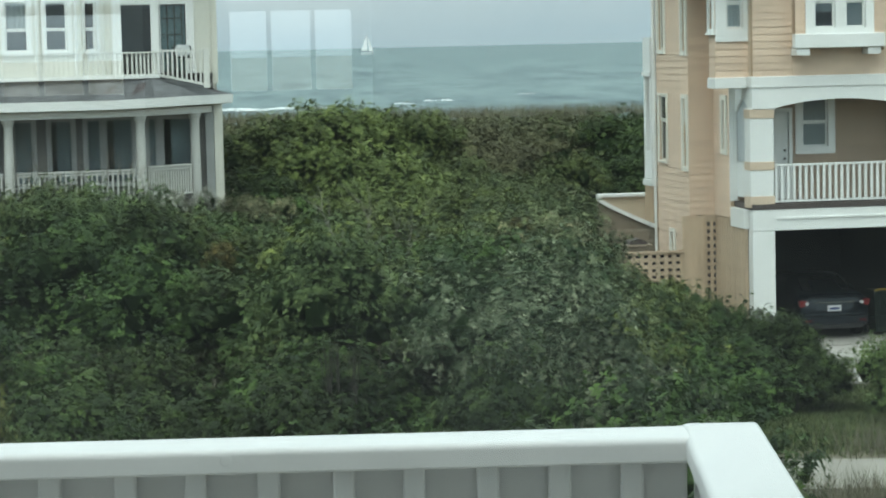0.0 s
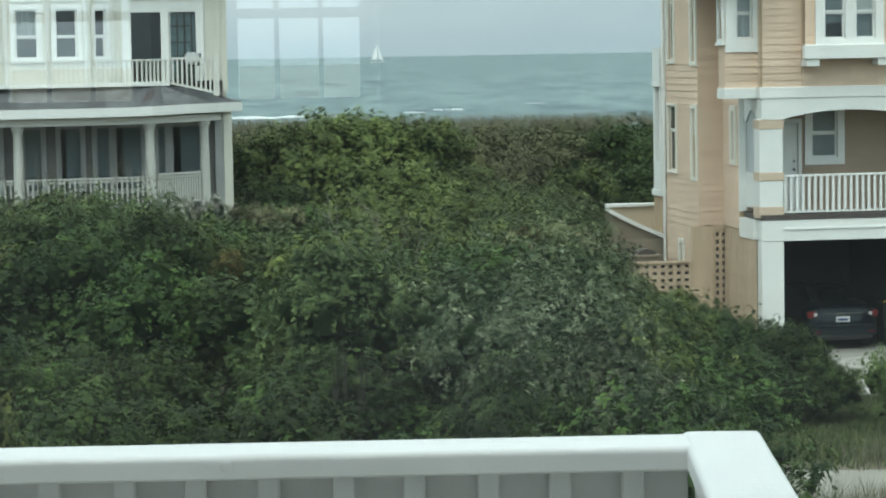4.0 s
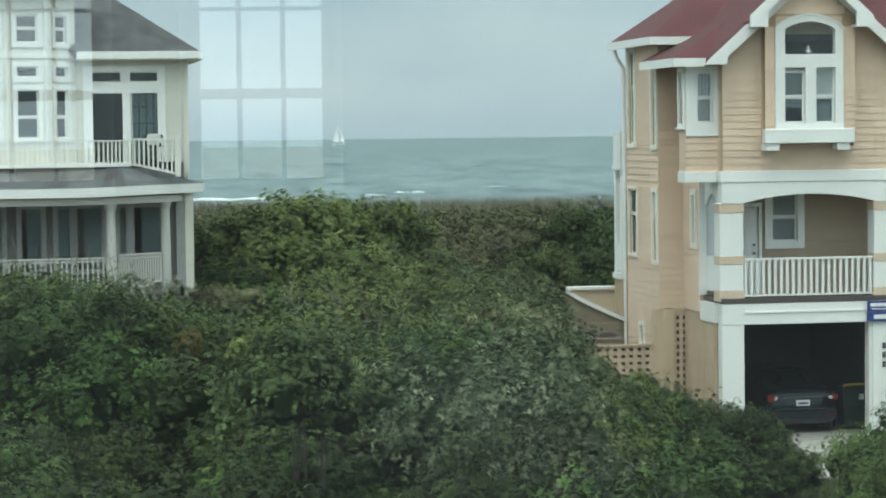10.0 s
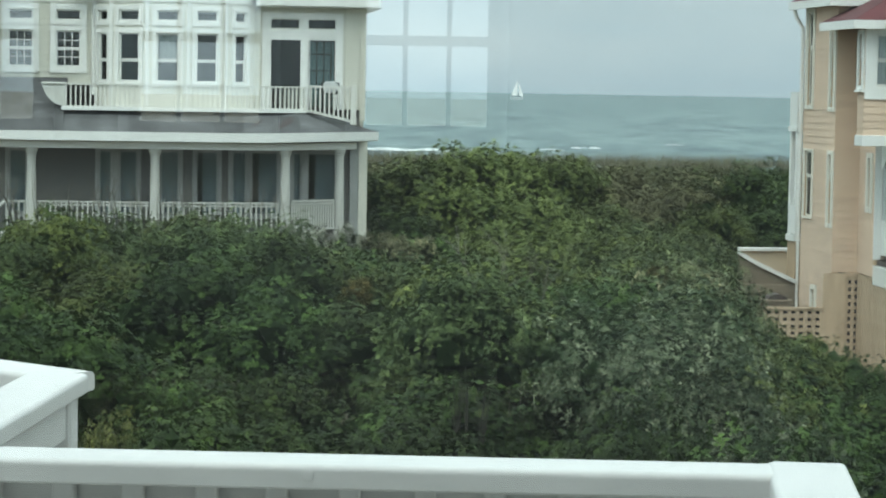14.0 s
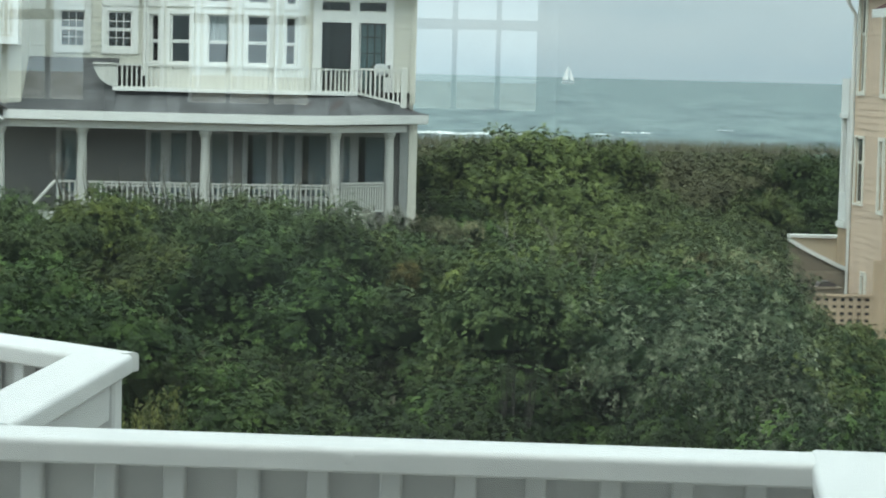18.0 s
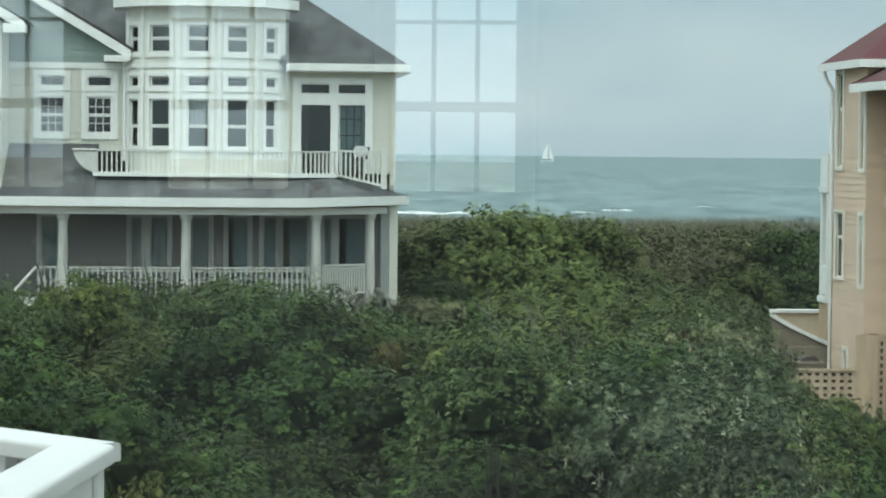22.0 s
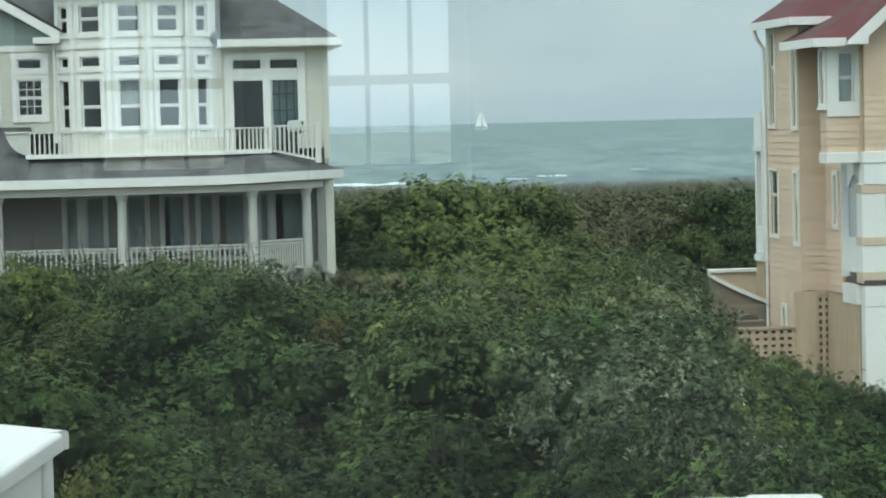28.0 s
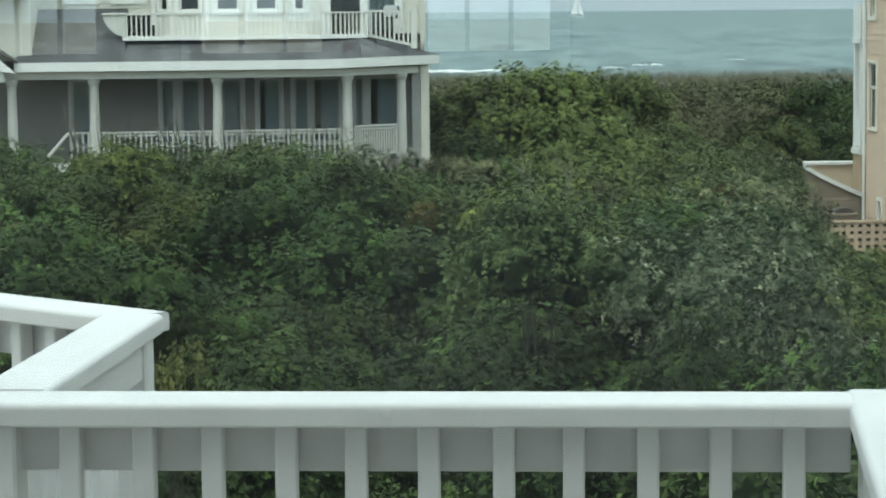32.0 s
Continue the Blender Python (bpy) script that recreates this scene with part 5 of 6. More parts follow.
for i, ((a0, b0), (a1, b1)) in enumerate(zip(bayp, bayp[1:])):
    w = math.hypot(a1 - a0, b1 - b0)
    m = pose(a0, b0, 0, 0, 0, math.degrees(math.atan2(b1 - b0, a1 - a0)))
    half = 0.3 if i in (1, 2, 3) else (0.22 if i == 0 else 0.24)
    c = w / 2
    holes = [(c - half, c + half, 6.98, 8.3), (c - half, c + half, 8.62, 8.92), (c - half, c + half, 9.55, 10.3)]
    sided_wall("bay_wall", pale_house, m, 0, w, 6.3, 10.8, holes, BAYPANEL, BAYPANEL, 4.6)
    for (x0, x1, z0, z1), sash in zip(holes, (True, False, True)):
        window(pale_house, m @ pose(x0, -0.02, z0), x1 - x0, z1 - z0, casing=0.12, sash=sash, sill=False, label="white bay window", curtain=2 if i == 2 and z0 < 7 else 0, meet=0.44 if z0 < 7 else 0.52)
    part("belt", boxes((0, w, -0.06, -0.026, 9.14, 9.28)), WHITE, pale_house, "", m)
    part("corner_board", boxes((-0.05, 0.05, -0.04, 0.03, 6.3, 10.8)), WHITE, pale_house, "", m)
rim = [(-7.35, 2.5), (-6.75, 1.45), (-5.65, 0.9), (-4.4, 0.82), (-3.2, 1.1), (-2.25, 2.5)]
part("bay_eave", prism(rim + [(-2.25, 3.6), (-7.35, 3.6)], 10.8, 11.05, "z"), WHITE, pale_house)
bm = bmesh.new()
tip = bm.verts.new((-4.7, 3.6, 12.6))
rv = [bm.verts.new((x, y, 11.05)) for x, y in rim]
for a, b in zip(rv, rv[1:]):
    bm.faces.new((a, b, tip))
part("bay_roof", bm, GREYROOF, pale_house)
for a, b in (((-6.94, 2.4), 0), ((-2.64, 2.4), 1)):
    part("bay_cheek", boxes((a[0] - 0.02, a[0] + 0.02, 2.4, 3.4, 6.3, 10.8)), CREAM, pale_house)

# right-hand block with the sliding door
door_hole = [(-2.2, -0.36, 6.3, 8.22), (-2.17, -1.41, 8.52, 8.76), (-1.14, -0.4, 8.52, 8.76)]
sided_wall("right_wall", pale_house, pose(0, 2.5, 0), -2.64, 0.42, 6.3, 9.1, door_hole, CREAM, CREAM, 0.16)
sd = part("sliding_door", boxes((-2.42, -2.17, 2.44, 2.52, 6.3, 8.95), (-0.4, -0.18, 2.44, 2.52, 6.3, 8.95), (-2.17, -0.4, 2.44, 2.52, 8.78, 8.95), (-2.17, -0.4, 2.44, 2.52, 8.2, 8.5), (-1.4, -1.14, 2.44, 2.52, 8.5, 8.78), (-1.36, -1.14, 2.44, 2.52, 6.3, 8.2)), WHITE, pale_house, "white sliding door with transom lights")
for a, b, z0, z1 in ((-2.17, -1.36, 6.32, 8.2), (-1.14, -0.4, 6.32, 8.2), (-2.17, -1.4, 8.52, 8.76), (-1.14, -0.4, 8.52, 8.76)):
    part("pane", boxes((a, b, 2.56, 2.566, z0, z1)), PANE, sd).visible_shadow = False
for a in (-1.12, -0.92, -0.72, -0.52):
    part("muntin", boxes((a, a + 0.03, 2.53, 2.56, 6.32, 8.2)), WHITE if a < -1 else BLACK, sd)
for z in (6.9, 7.35, 7.8):
    part("muntin", boxes((-1.12, -0.5, 2.53, 2.56, z, z + 0.03)), BLACK, sd)
# teal board added behind the panes to give the glass its tone
TEAL = material("teal_pane_tint", (0.16, 0.26, 0.26), 0.5, 0.25)
part("screen", boxes((-1.08, -0.42, 2.62, 2.66, 6.35, 8.15)), TEAL, sd, "teal board added behind the small panes to tint their glass")
part("corner_board", boxes((0.3, 0.45, 2.44, 2.472, 6.0, 9.1)), CREAM, pale_house)
q = [(-2.6, 2.0, 9.32), (0.75, 2.0, 9.32), (-2.99, 6.16, 12.0), (-6.0, 6.16, 12.0)]
r1 = part("hip_roof", slab(q, 0.1), FELTANDSHADE, pale_house)
shingles(r1, q, GREYROOF, "grey_shingles", 0.14, 0.3, 0.003)
q = [(0.75, 2.0, 9.32), (0.75, 10.4, 9.32), (-2.99, 6.3, 12.0), (-2.99, 6.16, 12.0)]
r1 = part("hip_roof", slab(q, 0.1), FELTANDSHADE, pale_house)
shingles(r1, q, GREYROOF, "grey_shingles", 0.14, 0.3, 0.003)
part("fascia", boxes((-2.6, 0.75, 1.94, 2.0, 9.13, 9.33), (0.75, 0.8, 1.94, 7.4, 9.13, 9.33)), WHITE, pale_house)
part("soffit", boxes((-2.6, 0.85, 2.0, 2.5, 9.1, 9.13), (0.42, 0.85, 2.5, 7.0, 9.1, 9.13)), WHITE, pale_house)
part("side_wall", boxes((0.31, 0.42, 2.66, 7.1, GROUND, 9.1)), CREAM, pale_house)

# left-hand block with two windows and the sage gable above
lw = [(-9.34, -8.66, 7.3, 9.0), (-8.05, -7.37, 7.3, 9.0)]
lh = [(a, b, 7.35, 8.35) for a, b, c, d in lw] + [(a, b, 8.62, 8.92) for a, b, c, d in lw]
sided_wall("left_wall", pale_house, pose(0, 2.5, 0), -10.2, -6.94, 6.9, 9.15, lh, CREAM, CREAM, 0.16)
for a, b, c, d in lh:
    window(pale_house, pose(a, 2.47, c), b - a, d - c, casing=0.16, sash=d - c > 0.5, grid=(3, 4) if d - c > 0.5 else (1, 1), sill=False, label="white sash window with small panes", proud=0.05)
part("frieze", boxes((-10.2, -6.96, 2.44, 2.5, 9.12, 9.28)), WHITE, pale_house)
part("sage_gable", prism([(-13.0, 9.28), (-6.96, 9.28), (-6.96, 9.50), (-12.2, 12.59), (-13.0, 12.59)], 2.5, 2.6), SAGE, pale_house)
for k in range(16):
    z = 9.28 + 0.18 * k
    end_u = -6.98 - max(0.0, z + 0.1 - 9.46) / 0.59
    put_mesh("shingle_row", board_mesh(end_u + 13.0, 0.18, SAGE, 0.02), pale_house, pose(-13.0, 2.5, z))
part("rake_board", prism([(-6.85, 9.36), (-12.3, 12.57), (-12.3, 12.87), (-6.85, 9.66)], 2.1, 2.44), WHITE, pale_house)
part("cornice_return", soft_box(-7.58, -6.88, 1.98, 2.44, 9.31, 9.48, 0.01), WHITE, pale_house)
q = [(-6.8, 2.1, 9.68), (-6.8, 7.4, 9.68), (-12.3, 7.4, 12.92), (-12.3, 2.1, 12.92)]
r1 = part("gable_roof", slab(q, 0.08), FELTANDSHADE, pale_house)
shingles(r1, q, GREYROOF, "grey_shingles", 0.14, 0.3, 0.003)
q = [(-11.0, 3.0, 9.4), (-2.4, 3.0, 9.4), (-3.3, 6.0, 12.9), (-11.0, 6.0, 12.9)]
r1 = part("main_roof", slab(q, 0.08), FELTANDSHADE, pale_house)
shingles(r1, q, GREYROOF, "grey_shingles", 0.14, 0.3, 0.003)
part("vent_pipe", tube([(-8.2, 4.5, 11.0), (-8.2, 4.5, 11.8)], 0.05), BLACK, pale_house)
part("downspout", tube([(-7.03, 2.4, 9.35), (-7.03, 2.4, 9.0), (-7.03, 2.4, 6.6)], 0.05), WHITE, pale_house)

# left wing with its own balcony
wing_holes = [(-11.75, -10.85, 7.75, 9.85)]
sided_wall("wing_wall", pale_house, pose(0, 0.05, 0), -13.5, -10.18, 5.7, 10.2, wing_holes, CREAM, CREAM, 0.18)
sided_wall("wing_side", pale_house, pose(-10.18, 0.05, 0, 0, 0, 90), 0.0, 2.44, 5.7, 10.2, [], CREAM, CREAM, 0.18)
window(pale_house, pose(-11.75, 0.03, 7.75), 0.9, 2.1, casing=0.13, sash=False, grid=(3, 5), sill=False, label="white glazed balcony door")
part("wing_lamp", turned([(0.0, 0), (0.09, 0.02), (0.12, 0.1), (0.05, 0.16)], 10), CURTAIN, pale_house, "", pose(-10.5, 0.0, 9.45))
part("wing_gable", prism([(-13.5, 10.2), (-10.18, 10.2), (-10.18, 10.3), (-13.5, 12.3)], 0.05, 0.15), SAGE, pale_house)
part("wing_rake", prism([(-9.55, 9.98), (-9.55, 10.28), (-13.5, 12.65), (-13.5, 12.35)], -0.35, 0.04), WHITE, pale_house)
part("wing_cornice", soft_box(-10.1, -9.5, -0.4, 0.04, 9.95, 10.18, 0.01), WHITE, pale_house)
q = [(-9.5, -0.35, 10.28), (-9.5, 2.5, 10.28), (-13.5, 2.5, 12.68), (-13.5, -0.35, 12.68)]
r1 = part("wing_roof", slab(q, 0.06), FELTANDSHADE, pale_house)
shingles(r1, q, GREYROOF, "grey_shingles", 0.14, 0.3, 0.003)
part("wing_balcony", boxes((-13.4, -10.2, -0.75, 0.02, 7.36, 7.56)), WHITE, pale_house)
railing(pale_house, "wing_railing", (-13.4, -0.7), (-10.25, -0.7), 7.56, 8.48, 0.13, size=0.05)
railing(pale_house, "wing_railing", (-10.25, -0.7), (-10.25, 0.0), 7.56, 8.48, 0.13, size=0.05)
part("wing_post", boxes((-10.33, -10.19, -0.77, -0.63, 7.36, 8.55)), WHITE, pale_house)

# entrance gable with its name board
part("entry_gable", prism([(-14.2, 5.4), (-11.0, 5.4), (-12.7, 6.75), (-14.2, 6.75)], -0.35, -0.2), SAGE, pale_house)
part("entry_rake", prism([(-10.55, 5.4), (-10.9, 5.72), (-12.9, 7.12), (-12.9, 6.86), (-10.9, 5.44)], -0.75, -0.36), WHITE, pale_house)
q = [(-10.5, -0.7, 5.7), (-10.5, 2.0, 5.7), (-12.9, 2.0, 7.3), (-12.9, -0.7, 7.3)]
r1 = part("entry_roof", slab(q, 0.06), FELTANDSHADE, pale_house)
shingles(r1, q, GREYROOF, "grey_shingles", 0.14, 0.3, 0.003)
part("entry_beam", boxes((-14.2, -10.85, -0.45, -0.19, 5.16, 5.42)), WHITE, pale_house)
for u, v in ((-11.15, -0.3), (-10.7, 0.0)):
    put_mesh("column", col.data, pale_house, pose(u, v, 0))
part("entry_rail", boxes((-14.2, -11.3, -0.3, -0.22, 3.7, 3.98)), PORCHEND, pale_house)
railing(pale_house, "entry_railing", (-14.2, -0.26), (-11.3, -0.26), 2.9, 3.7, 0.14, TANBAND, size=0.045)
part("entry_floor", boxes((-14.2, -9.3, -0.4, 2.2, PF - 0.2, PF), (-14.2, -9.3, -0.38, -0.3, GROUND, PF - 0.2)), WHITE, pale_house)
part("entry_wall", boxes((-14.2, -10.6, 2.2, 2.35, PF, 5.4)), SHADEDGREY, pale_house)
name_board = tagged(empty("name_board", H2), "dark curved name board with pale lettering on the entrance gable", "sign")
SIGN = material("dark_sign_board", (0.09, 0.10, 0.095), 0.6, 0.15)
arcp = [(-12.95 + 1.35 * math.sin(a), 4.75 + 1.35 * math.cos(a)) for a in [0.02 + 0.82 * k / 10 for k in range(11)]]
arcq = [(-12.95 + 1.02 * math.sin(a), 4.75 + 1.02 * math.cos(a)) for a in [0.02 + 0.82 * k / 10 for k in range(11)]]
part("board", prism(arcp + arcq[::-1], -0.41, -0.37), SIGN, name_board)
for r0, r1_ in ((1.33, 1.36), (1.0, 1.03)):
    a = [(-12.95 + r1_ * math.sin(t), 4.75 + r1_ * math.cos(t)) for t in [0.02 + 0.82 * k / 10 for k in range(11)]]
    b = [(-12.95 + r0 * math.sin(t), 4.75 + r0 * math.cos(t)) for t in [0.02 + 0.82 * k / 10 for k in range(11)]]
    part("edge", prism(a + b[::-1], -0.425, -0.411), WHITE, name_board)
for k, ch in enumerate("POINT"):
    t = 0.2 + 0.14 * k
    cu = bpy.data.curves.new("letter", "FONT")
    cu.body, cu.size, cu.extrude, cu.align_x, cu.align_y = ch, 0.26, 0.006, "CENTER", "CENTER"
    ob = new("letter", cu)
    ob.data.materials.append(WHITE)
    ob.parent = name_board
    ob.matrix_basis = pose(-12.95 + 1.18 * math.sin(t), -0.42, 4.75 + 1.18 * math.cos(t), 90, math.degrees(t), 0)

# ---- the thicket ----
def leaf(name, colour, tint, spread=0.16, power=1.7):
    """Leaf material: tone changes softly over a crown, a little from sprig to sprig and from shrub to shrub."""
    m = bpy.data.materials.new(name)
    m.use_nodes = True
    n, l = m.node_tree.nodes, m.node_tree.links
    b = n["Principled BSDF"]
    b.inputs["Roughness"].default_value, b.inputs["Specular IOR Level"].default_value = 0.6, 0.14
    tc, geo, info = n.new("ShaderNodeTexCoord"), n.new("ShaderNodeNewGeometry"), n.new("ShaderNodeObjectInfo")

    def step(op, a, c):
        k = n.new("ShaderNodeMath")
        k.operation = op
        for i, v in enumerate((a, c)):
            if isinstance(v, (int, float)):
                k.inputs[i].default_value = v
            else:
                l.new(v, k.inputs[i])
        return k.outputs[0]

    def span(v, lo, hi, f0=0.0, f1=1.0):
        r = n.new("ShaderNodeMapRange")
        r.inputs["From Min"].default_value, r.inputs["From Max"].default_value = f0, f1
        r.inputs["To Min"].default_value, r.inputs["To Max"].default_value = lo, hi
        l.new(v, r.inputs["Value"])
        return r.outputs[0]

    def cloud_(scale, detail):
        t = n.new("ShaderNodeTexNoise")
        t.inputs["Scale"].default_value, t.inputs["Detail"].default_value = scale, detail
        l.new(tc.outputs["Object"], t.inputs["Vector"])
        return t.outputs["Fac"]

    patch, mottle = span(cloud_(2.4, 2), 0, 1, 0.38, 0.64), span(cloud_(16.0, 3), 0, 1, 0.3, 0.7)
    fac = step("POWER", step("ADD", step("MULTIPLY", patch, 0.46), step("ADD", step("MULTIPLY", geo.outputs["Random Per Island"], 0.34), step("MULTIPLY", mottle, 0.2))), power)
    mx = n.new("ShaderNodeMixRGB")
    mx.inputs[1].default_value, mx.inputs[2].default_value = (*colour, 1), (*tint, 1)
    l.new(fac, mx.inputs[0])
    tone = step("MULTIPLY", step("MULTIPLY", span(patch, 0.84, 1.16), span(geo.outputs["Random Per Island"], 1 - spread, 1 + spread)), span(info.outputs["Random"], 0.68, 1.34))
    sc = n.new("ShaderNodeVectorMath")
    sc.operation = "SCALE"
    l.new(mx.outputs[0], sc.inputs[0]), l.new(tone, sc.inputs["Scale"])
    l.new(sc.outputs[0], b.inputs["Base Color"])
    tr, mix = n.new("ShaderNodeBsdfTranslucent"), n.new("ShaderNodeMixShader")
    l.new(sc.outputs[0], tr.inputs["Color"])
    mix.inputs[0].default_value = 0.12
    l.new(b.outputs[0], mix.inputs[1]), l.new(tr.outputs[0], mix.inputs[2])
    l.new(mix.outputs[0], n["Material Output"].inputs["Surface"])
    return m


LEAF = {
    "myrtle": leaf("dark_myrtle_leaf", (0.012, 0.031, 0.007), (0.088, 0.146, 0.032)),
    "bay": leaf("yellow_green_bay_leaf", (0.036, 0.058, 0.013), (0.172, 0.206, 0.062)),
    "silver": leaf("silver_green_leaf", (0.022, 0.042, 0.012), (0.235, 0.255, 0.120), power=2.5),
    # oak green, lowered further so that the near hollows look shaded
    "oak": leaf("deep_green_oak_and_shade_leaf", (0.010, 0.022, 0.006), (0.064, 0.096, 0.022)),
    "dry": leaf("dull_brown_green_leaf", (0.042, 0.043, 0.019), (0.148, 0.142, 0.072)),
    "soft": leaf("soft_grey_green_leaf", (0.040, 0.072, 0.020), (0.150, 0.205, 0.062)),
    "pale": leaf("pale_underside_leaf", (0.014, 0.035, 0.009), (0.42, 0.44, 0.29), power=3.2),
    "olive": leaf("olive_brown_leaf", (0.029, 0.045, 0.010), (0.136, 0.158, 0.038)),
    "dune": leaf("faded_dune_leaf", (0.060, 0.066, 0.031), (0.135, 0.135, 0.068)),
    "heath": leaf("grey_green_twiggy_leaf", (0.022, 0.041, 0.013), (0.110, 0.146, 0.050)),
    "blossom": leaf("white_flowered_leaf", (0.060, 0.072, 0.035), (0.62, 0.62, 0.54), 0.3),
    "rust": leaf("rusty_brown_leaf", (0.045, 0.045, 0.014), (0.165, 0.115, 0.034), 0.3),
    "cream": leaf("cream_tipped_leaf", (0.045, 0.060, 0.022), (0.44, 0.40, 0.24), 0.3),
    "gold": leaf("golden_green_leaf", (0.036, 0.056, 0.014), (0.34, 0.34, 0.11)),
}
BALL = bmesh.new()
bmesh.ops.create_icosphere(BALL, subdivisions=1, radius=1.0)
BALL_V = np.array([v.co[:] for v in BALL.verts])
BALL_F = np.array([[v.index for v in f.verts] for f in BALL.faces])
BALL.free()
NUT_V = np.array([(1, 0, 0), (-1, 0, 0), (0, 1, 0), (0, -1, 0), (0, 0, 1), (0, 0, -1)], float)
NUT_F = np.array([(a, b, c) if (a + b + c) % 2 else (b, a, c) for a in (0, 1) for b in (2, 3) for c in (4, 5)])
# near-black core colour: the shade inside the crowns is put into it
INNER = material("shade_coloured_crown_core", (0.010, 0.018, 0.007), 0.95, 0.5, 14, 2.0, 0.5, grain=0.03, spec=0.0)


def crown_mesh(name, mat, seed, lobes, clumps, tufts, whorl, length, width, clump=(0.07, 0.15), sprout=0.12, radius=1.5, height=1.3, even=False):
    """A crown: rounded lobes, each covered in small clumps of foliage with sprigs of leaves on them."""
    rs = np.random.RandomState(seed)

    def ways(k, low):
        d = rs.normal(size=(k, 3))
        d[:, 2] = np.where(d[:, 2] < low, -d[:, 2], d[:, 2])
        return d / np.linalg.norm(d, axis=1)[:, None]

    ld = ways(lobes, -0.55)
    rr = rs.uniform(0.5, 1.0, lobes)
    cen = ld * rr[:, None] * np.array([radius * 0.68, radius * 0.68, height * 0.70])
    size = radius * rs.uniform(0.20, 0.44, lobes)
    share = size ** 2 / (size ** 2).sum()
    # clumps over each lobe; their outline is uneven, with hollows between the lobes
    cp = rs.choice(lobes, clumps, p=share)
    cd = ways(clumps, -0.55)
    cc = cen[cp] + cd * (size[cp] * rs.uniform(0.76, 1.06, clumps))[:, None]
    cr = rs.uniform(clump[0], clump[1], clumps) * rs.uniform(0.75, 1.1, clumps)
    brim = np.percentile(cc[:, 2], 96) if even else 99.0
    cc[:, 2] = np.minimum(cc[:, 2], brim + 0.3 * np.maximum(cc[:, 2] - brim, 0))
    ball = cc[:, None, :] + NUT_V[None] * (cr[:, None] * 0.33 * rs.uniform(0.4, 1.1, (clumps, len(NUT_V))))[..., None]
    bf = (np.arange(clumps)[:, None, None] * len(NUT_V) + NUT_F[None]).reshape(-1, 3)
    # sprigs: whorls of leaves that stand out of the clumps
    of = rs.randint(0, clumps, tufts)
    d = ways(tufts, -0.5) * 0.9 + cd[of] * 0.5
    d /= np.linalg.norm(d, axis=1)[:, None]
    ragged = 1 + 0.4 * rs.uniform(0, 1, tufts) ** 5
    tip = cc[of] + d * (cr[of] * ragged * rs.uniform(0.45, 1.0, tufts) ** 0.6)[:, None]
    # single shoots stand up out of the crown
    tip[:, 2] += sprout * rs.uniform(0, 1, tufts) ** 9 * (d[:, 2] > 0.2)
    # some sprigs grow between the clumps and close the lobe's surface
    low = rs.random_sample(tufts) < 0.14
    lp = rs.choice(lobes, tufts, p=share)
    ldr = ways(tufts, -0.6)
    d = np.where(low[:, None], ldr, d)
    tip = np.where(low[:, None], cen[lp] + ldr * (size[lp] * rs.uniform(0.62, 0.84, tufts))[:, None], tip)
    axis = d * 0.75 + np.where(low[:, None], ldr, cd[of]) * 0.45 + np.array([0, 0, 0.12]) + rs.normal(size=(tufts, 3)) * 0.16
    axis /= np.linalg.norm(axis, axis=1)[:, None]
    ta = np.cross(axis, rs.normal(size=(tufts, 3)))
    ta /= np.linalg.norm(ta, axis=1)[:, None]
    tb = np.cross(axis, ta)
    K = whorl
    ang = 2 * np.pi * (np.arange(K)[None, :] + rs.uniform(-0.3, 0.3, (tufts, K))) / K
    el = rs.uniform(-0.3, 0.5, (tufts, K))
    flat = ta[:, None, :] * np.cos(ang)[..., None] + tb[:, None, :] * np.sin(ang)[..., None]
    way = flat * np.cos(el)[..., None] + axis[:, None, :] * np.sin(el)[..., None]
    side = np.cross(axis[:, None, :], flat)
    big = rs.uniform(0.7, 1.25, (tufts, 1, 1))
    L = length * rs.uniform(0.7, 1.2, (tufts, K, 1)) * big
    W = width * rs.uniform(0.75, 1.2, (tufts, K, 1)) * big
    c0 = tip[:, None, :]
    mid = c0 + way * L * 0.55 + axis[:, None, :] * L * 0.06
    end = c0 + way * L - axis[:, None, :] * L * 0.08
    block = np.concatenate([c0, np.stack([mid + side * W * 0.6, end - side * W * 0.2], 2).reshape(tufts, 2 * K, 3)], 1)
    stride = 2 * K + 1
    fan = np.array([[0, 1 + 2 * j, 2 + 2 * j] for j in range(K)])
    lf = (np.arange(tufts)[:, None, None] * stride + fan[None]).reshape(-1, 3) + clumps * len(NUT_V)
    co = np.concatenate([ball.reshape(-1, 3), block.reshape(-1, 3)])
    faces = np.concatenate([bf, lf])
    me = bpy.data.meshes.new(name)
    me.vertices.add(len(co))
    me.vertices.foreach_set("co", co.astype(np.float32).ravel())
    me.loops.add(faces.size)
    me.loops.foreach_set("vertex_index", faces.astype(np.int32).ravel())
    me.polygons.add(len(faces))
    me.polygons.foreach_set("loop_start", np.arange(0, faces.size, 3, dtype=np.int32))
    me.polygons.foreach_set("use_smooth", np.zeros(len(faces), dtype=bool))
    me.update(calc_edges=True)
    me.materials.append(mat)
    # solid dark core added in each lobe, so gaps between leaves read as shade
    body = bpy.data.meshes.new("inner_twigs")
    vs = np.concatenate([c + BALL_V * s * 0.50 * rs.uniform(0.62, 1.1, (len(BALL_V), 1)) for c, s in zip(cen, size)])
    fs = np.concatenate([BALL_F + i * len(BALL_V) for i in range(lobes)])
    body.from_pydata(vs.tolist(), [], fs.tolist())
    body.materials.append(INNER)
    return me, body


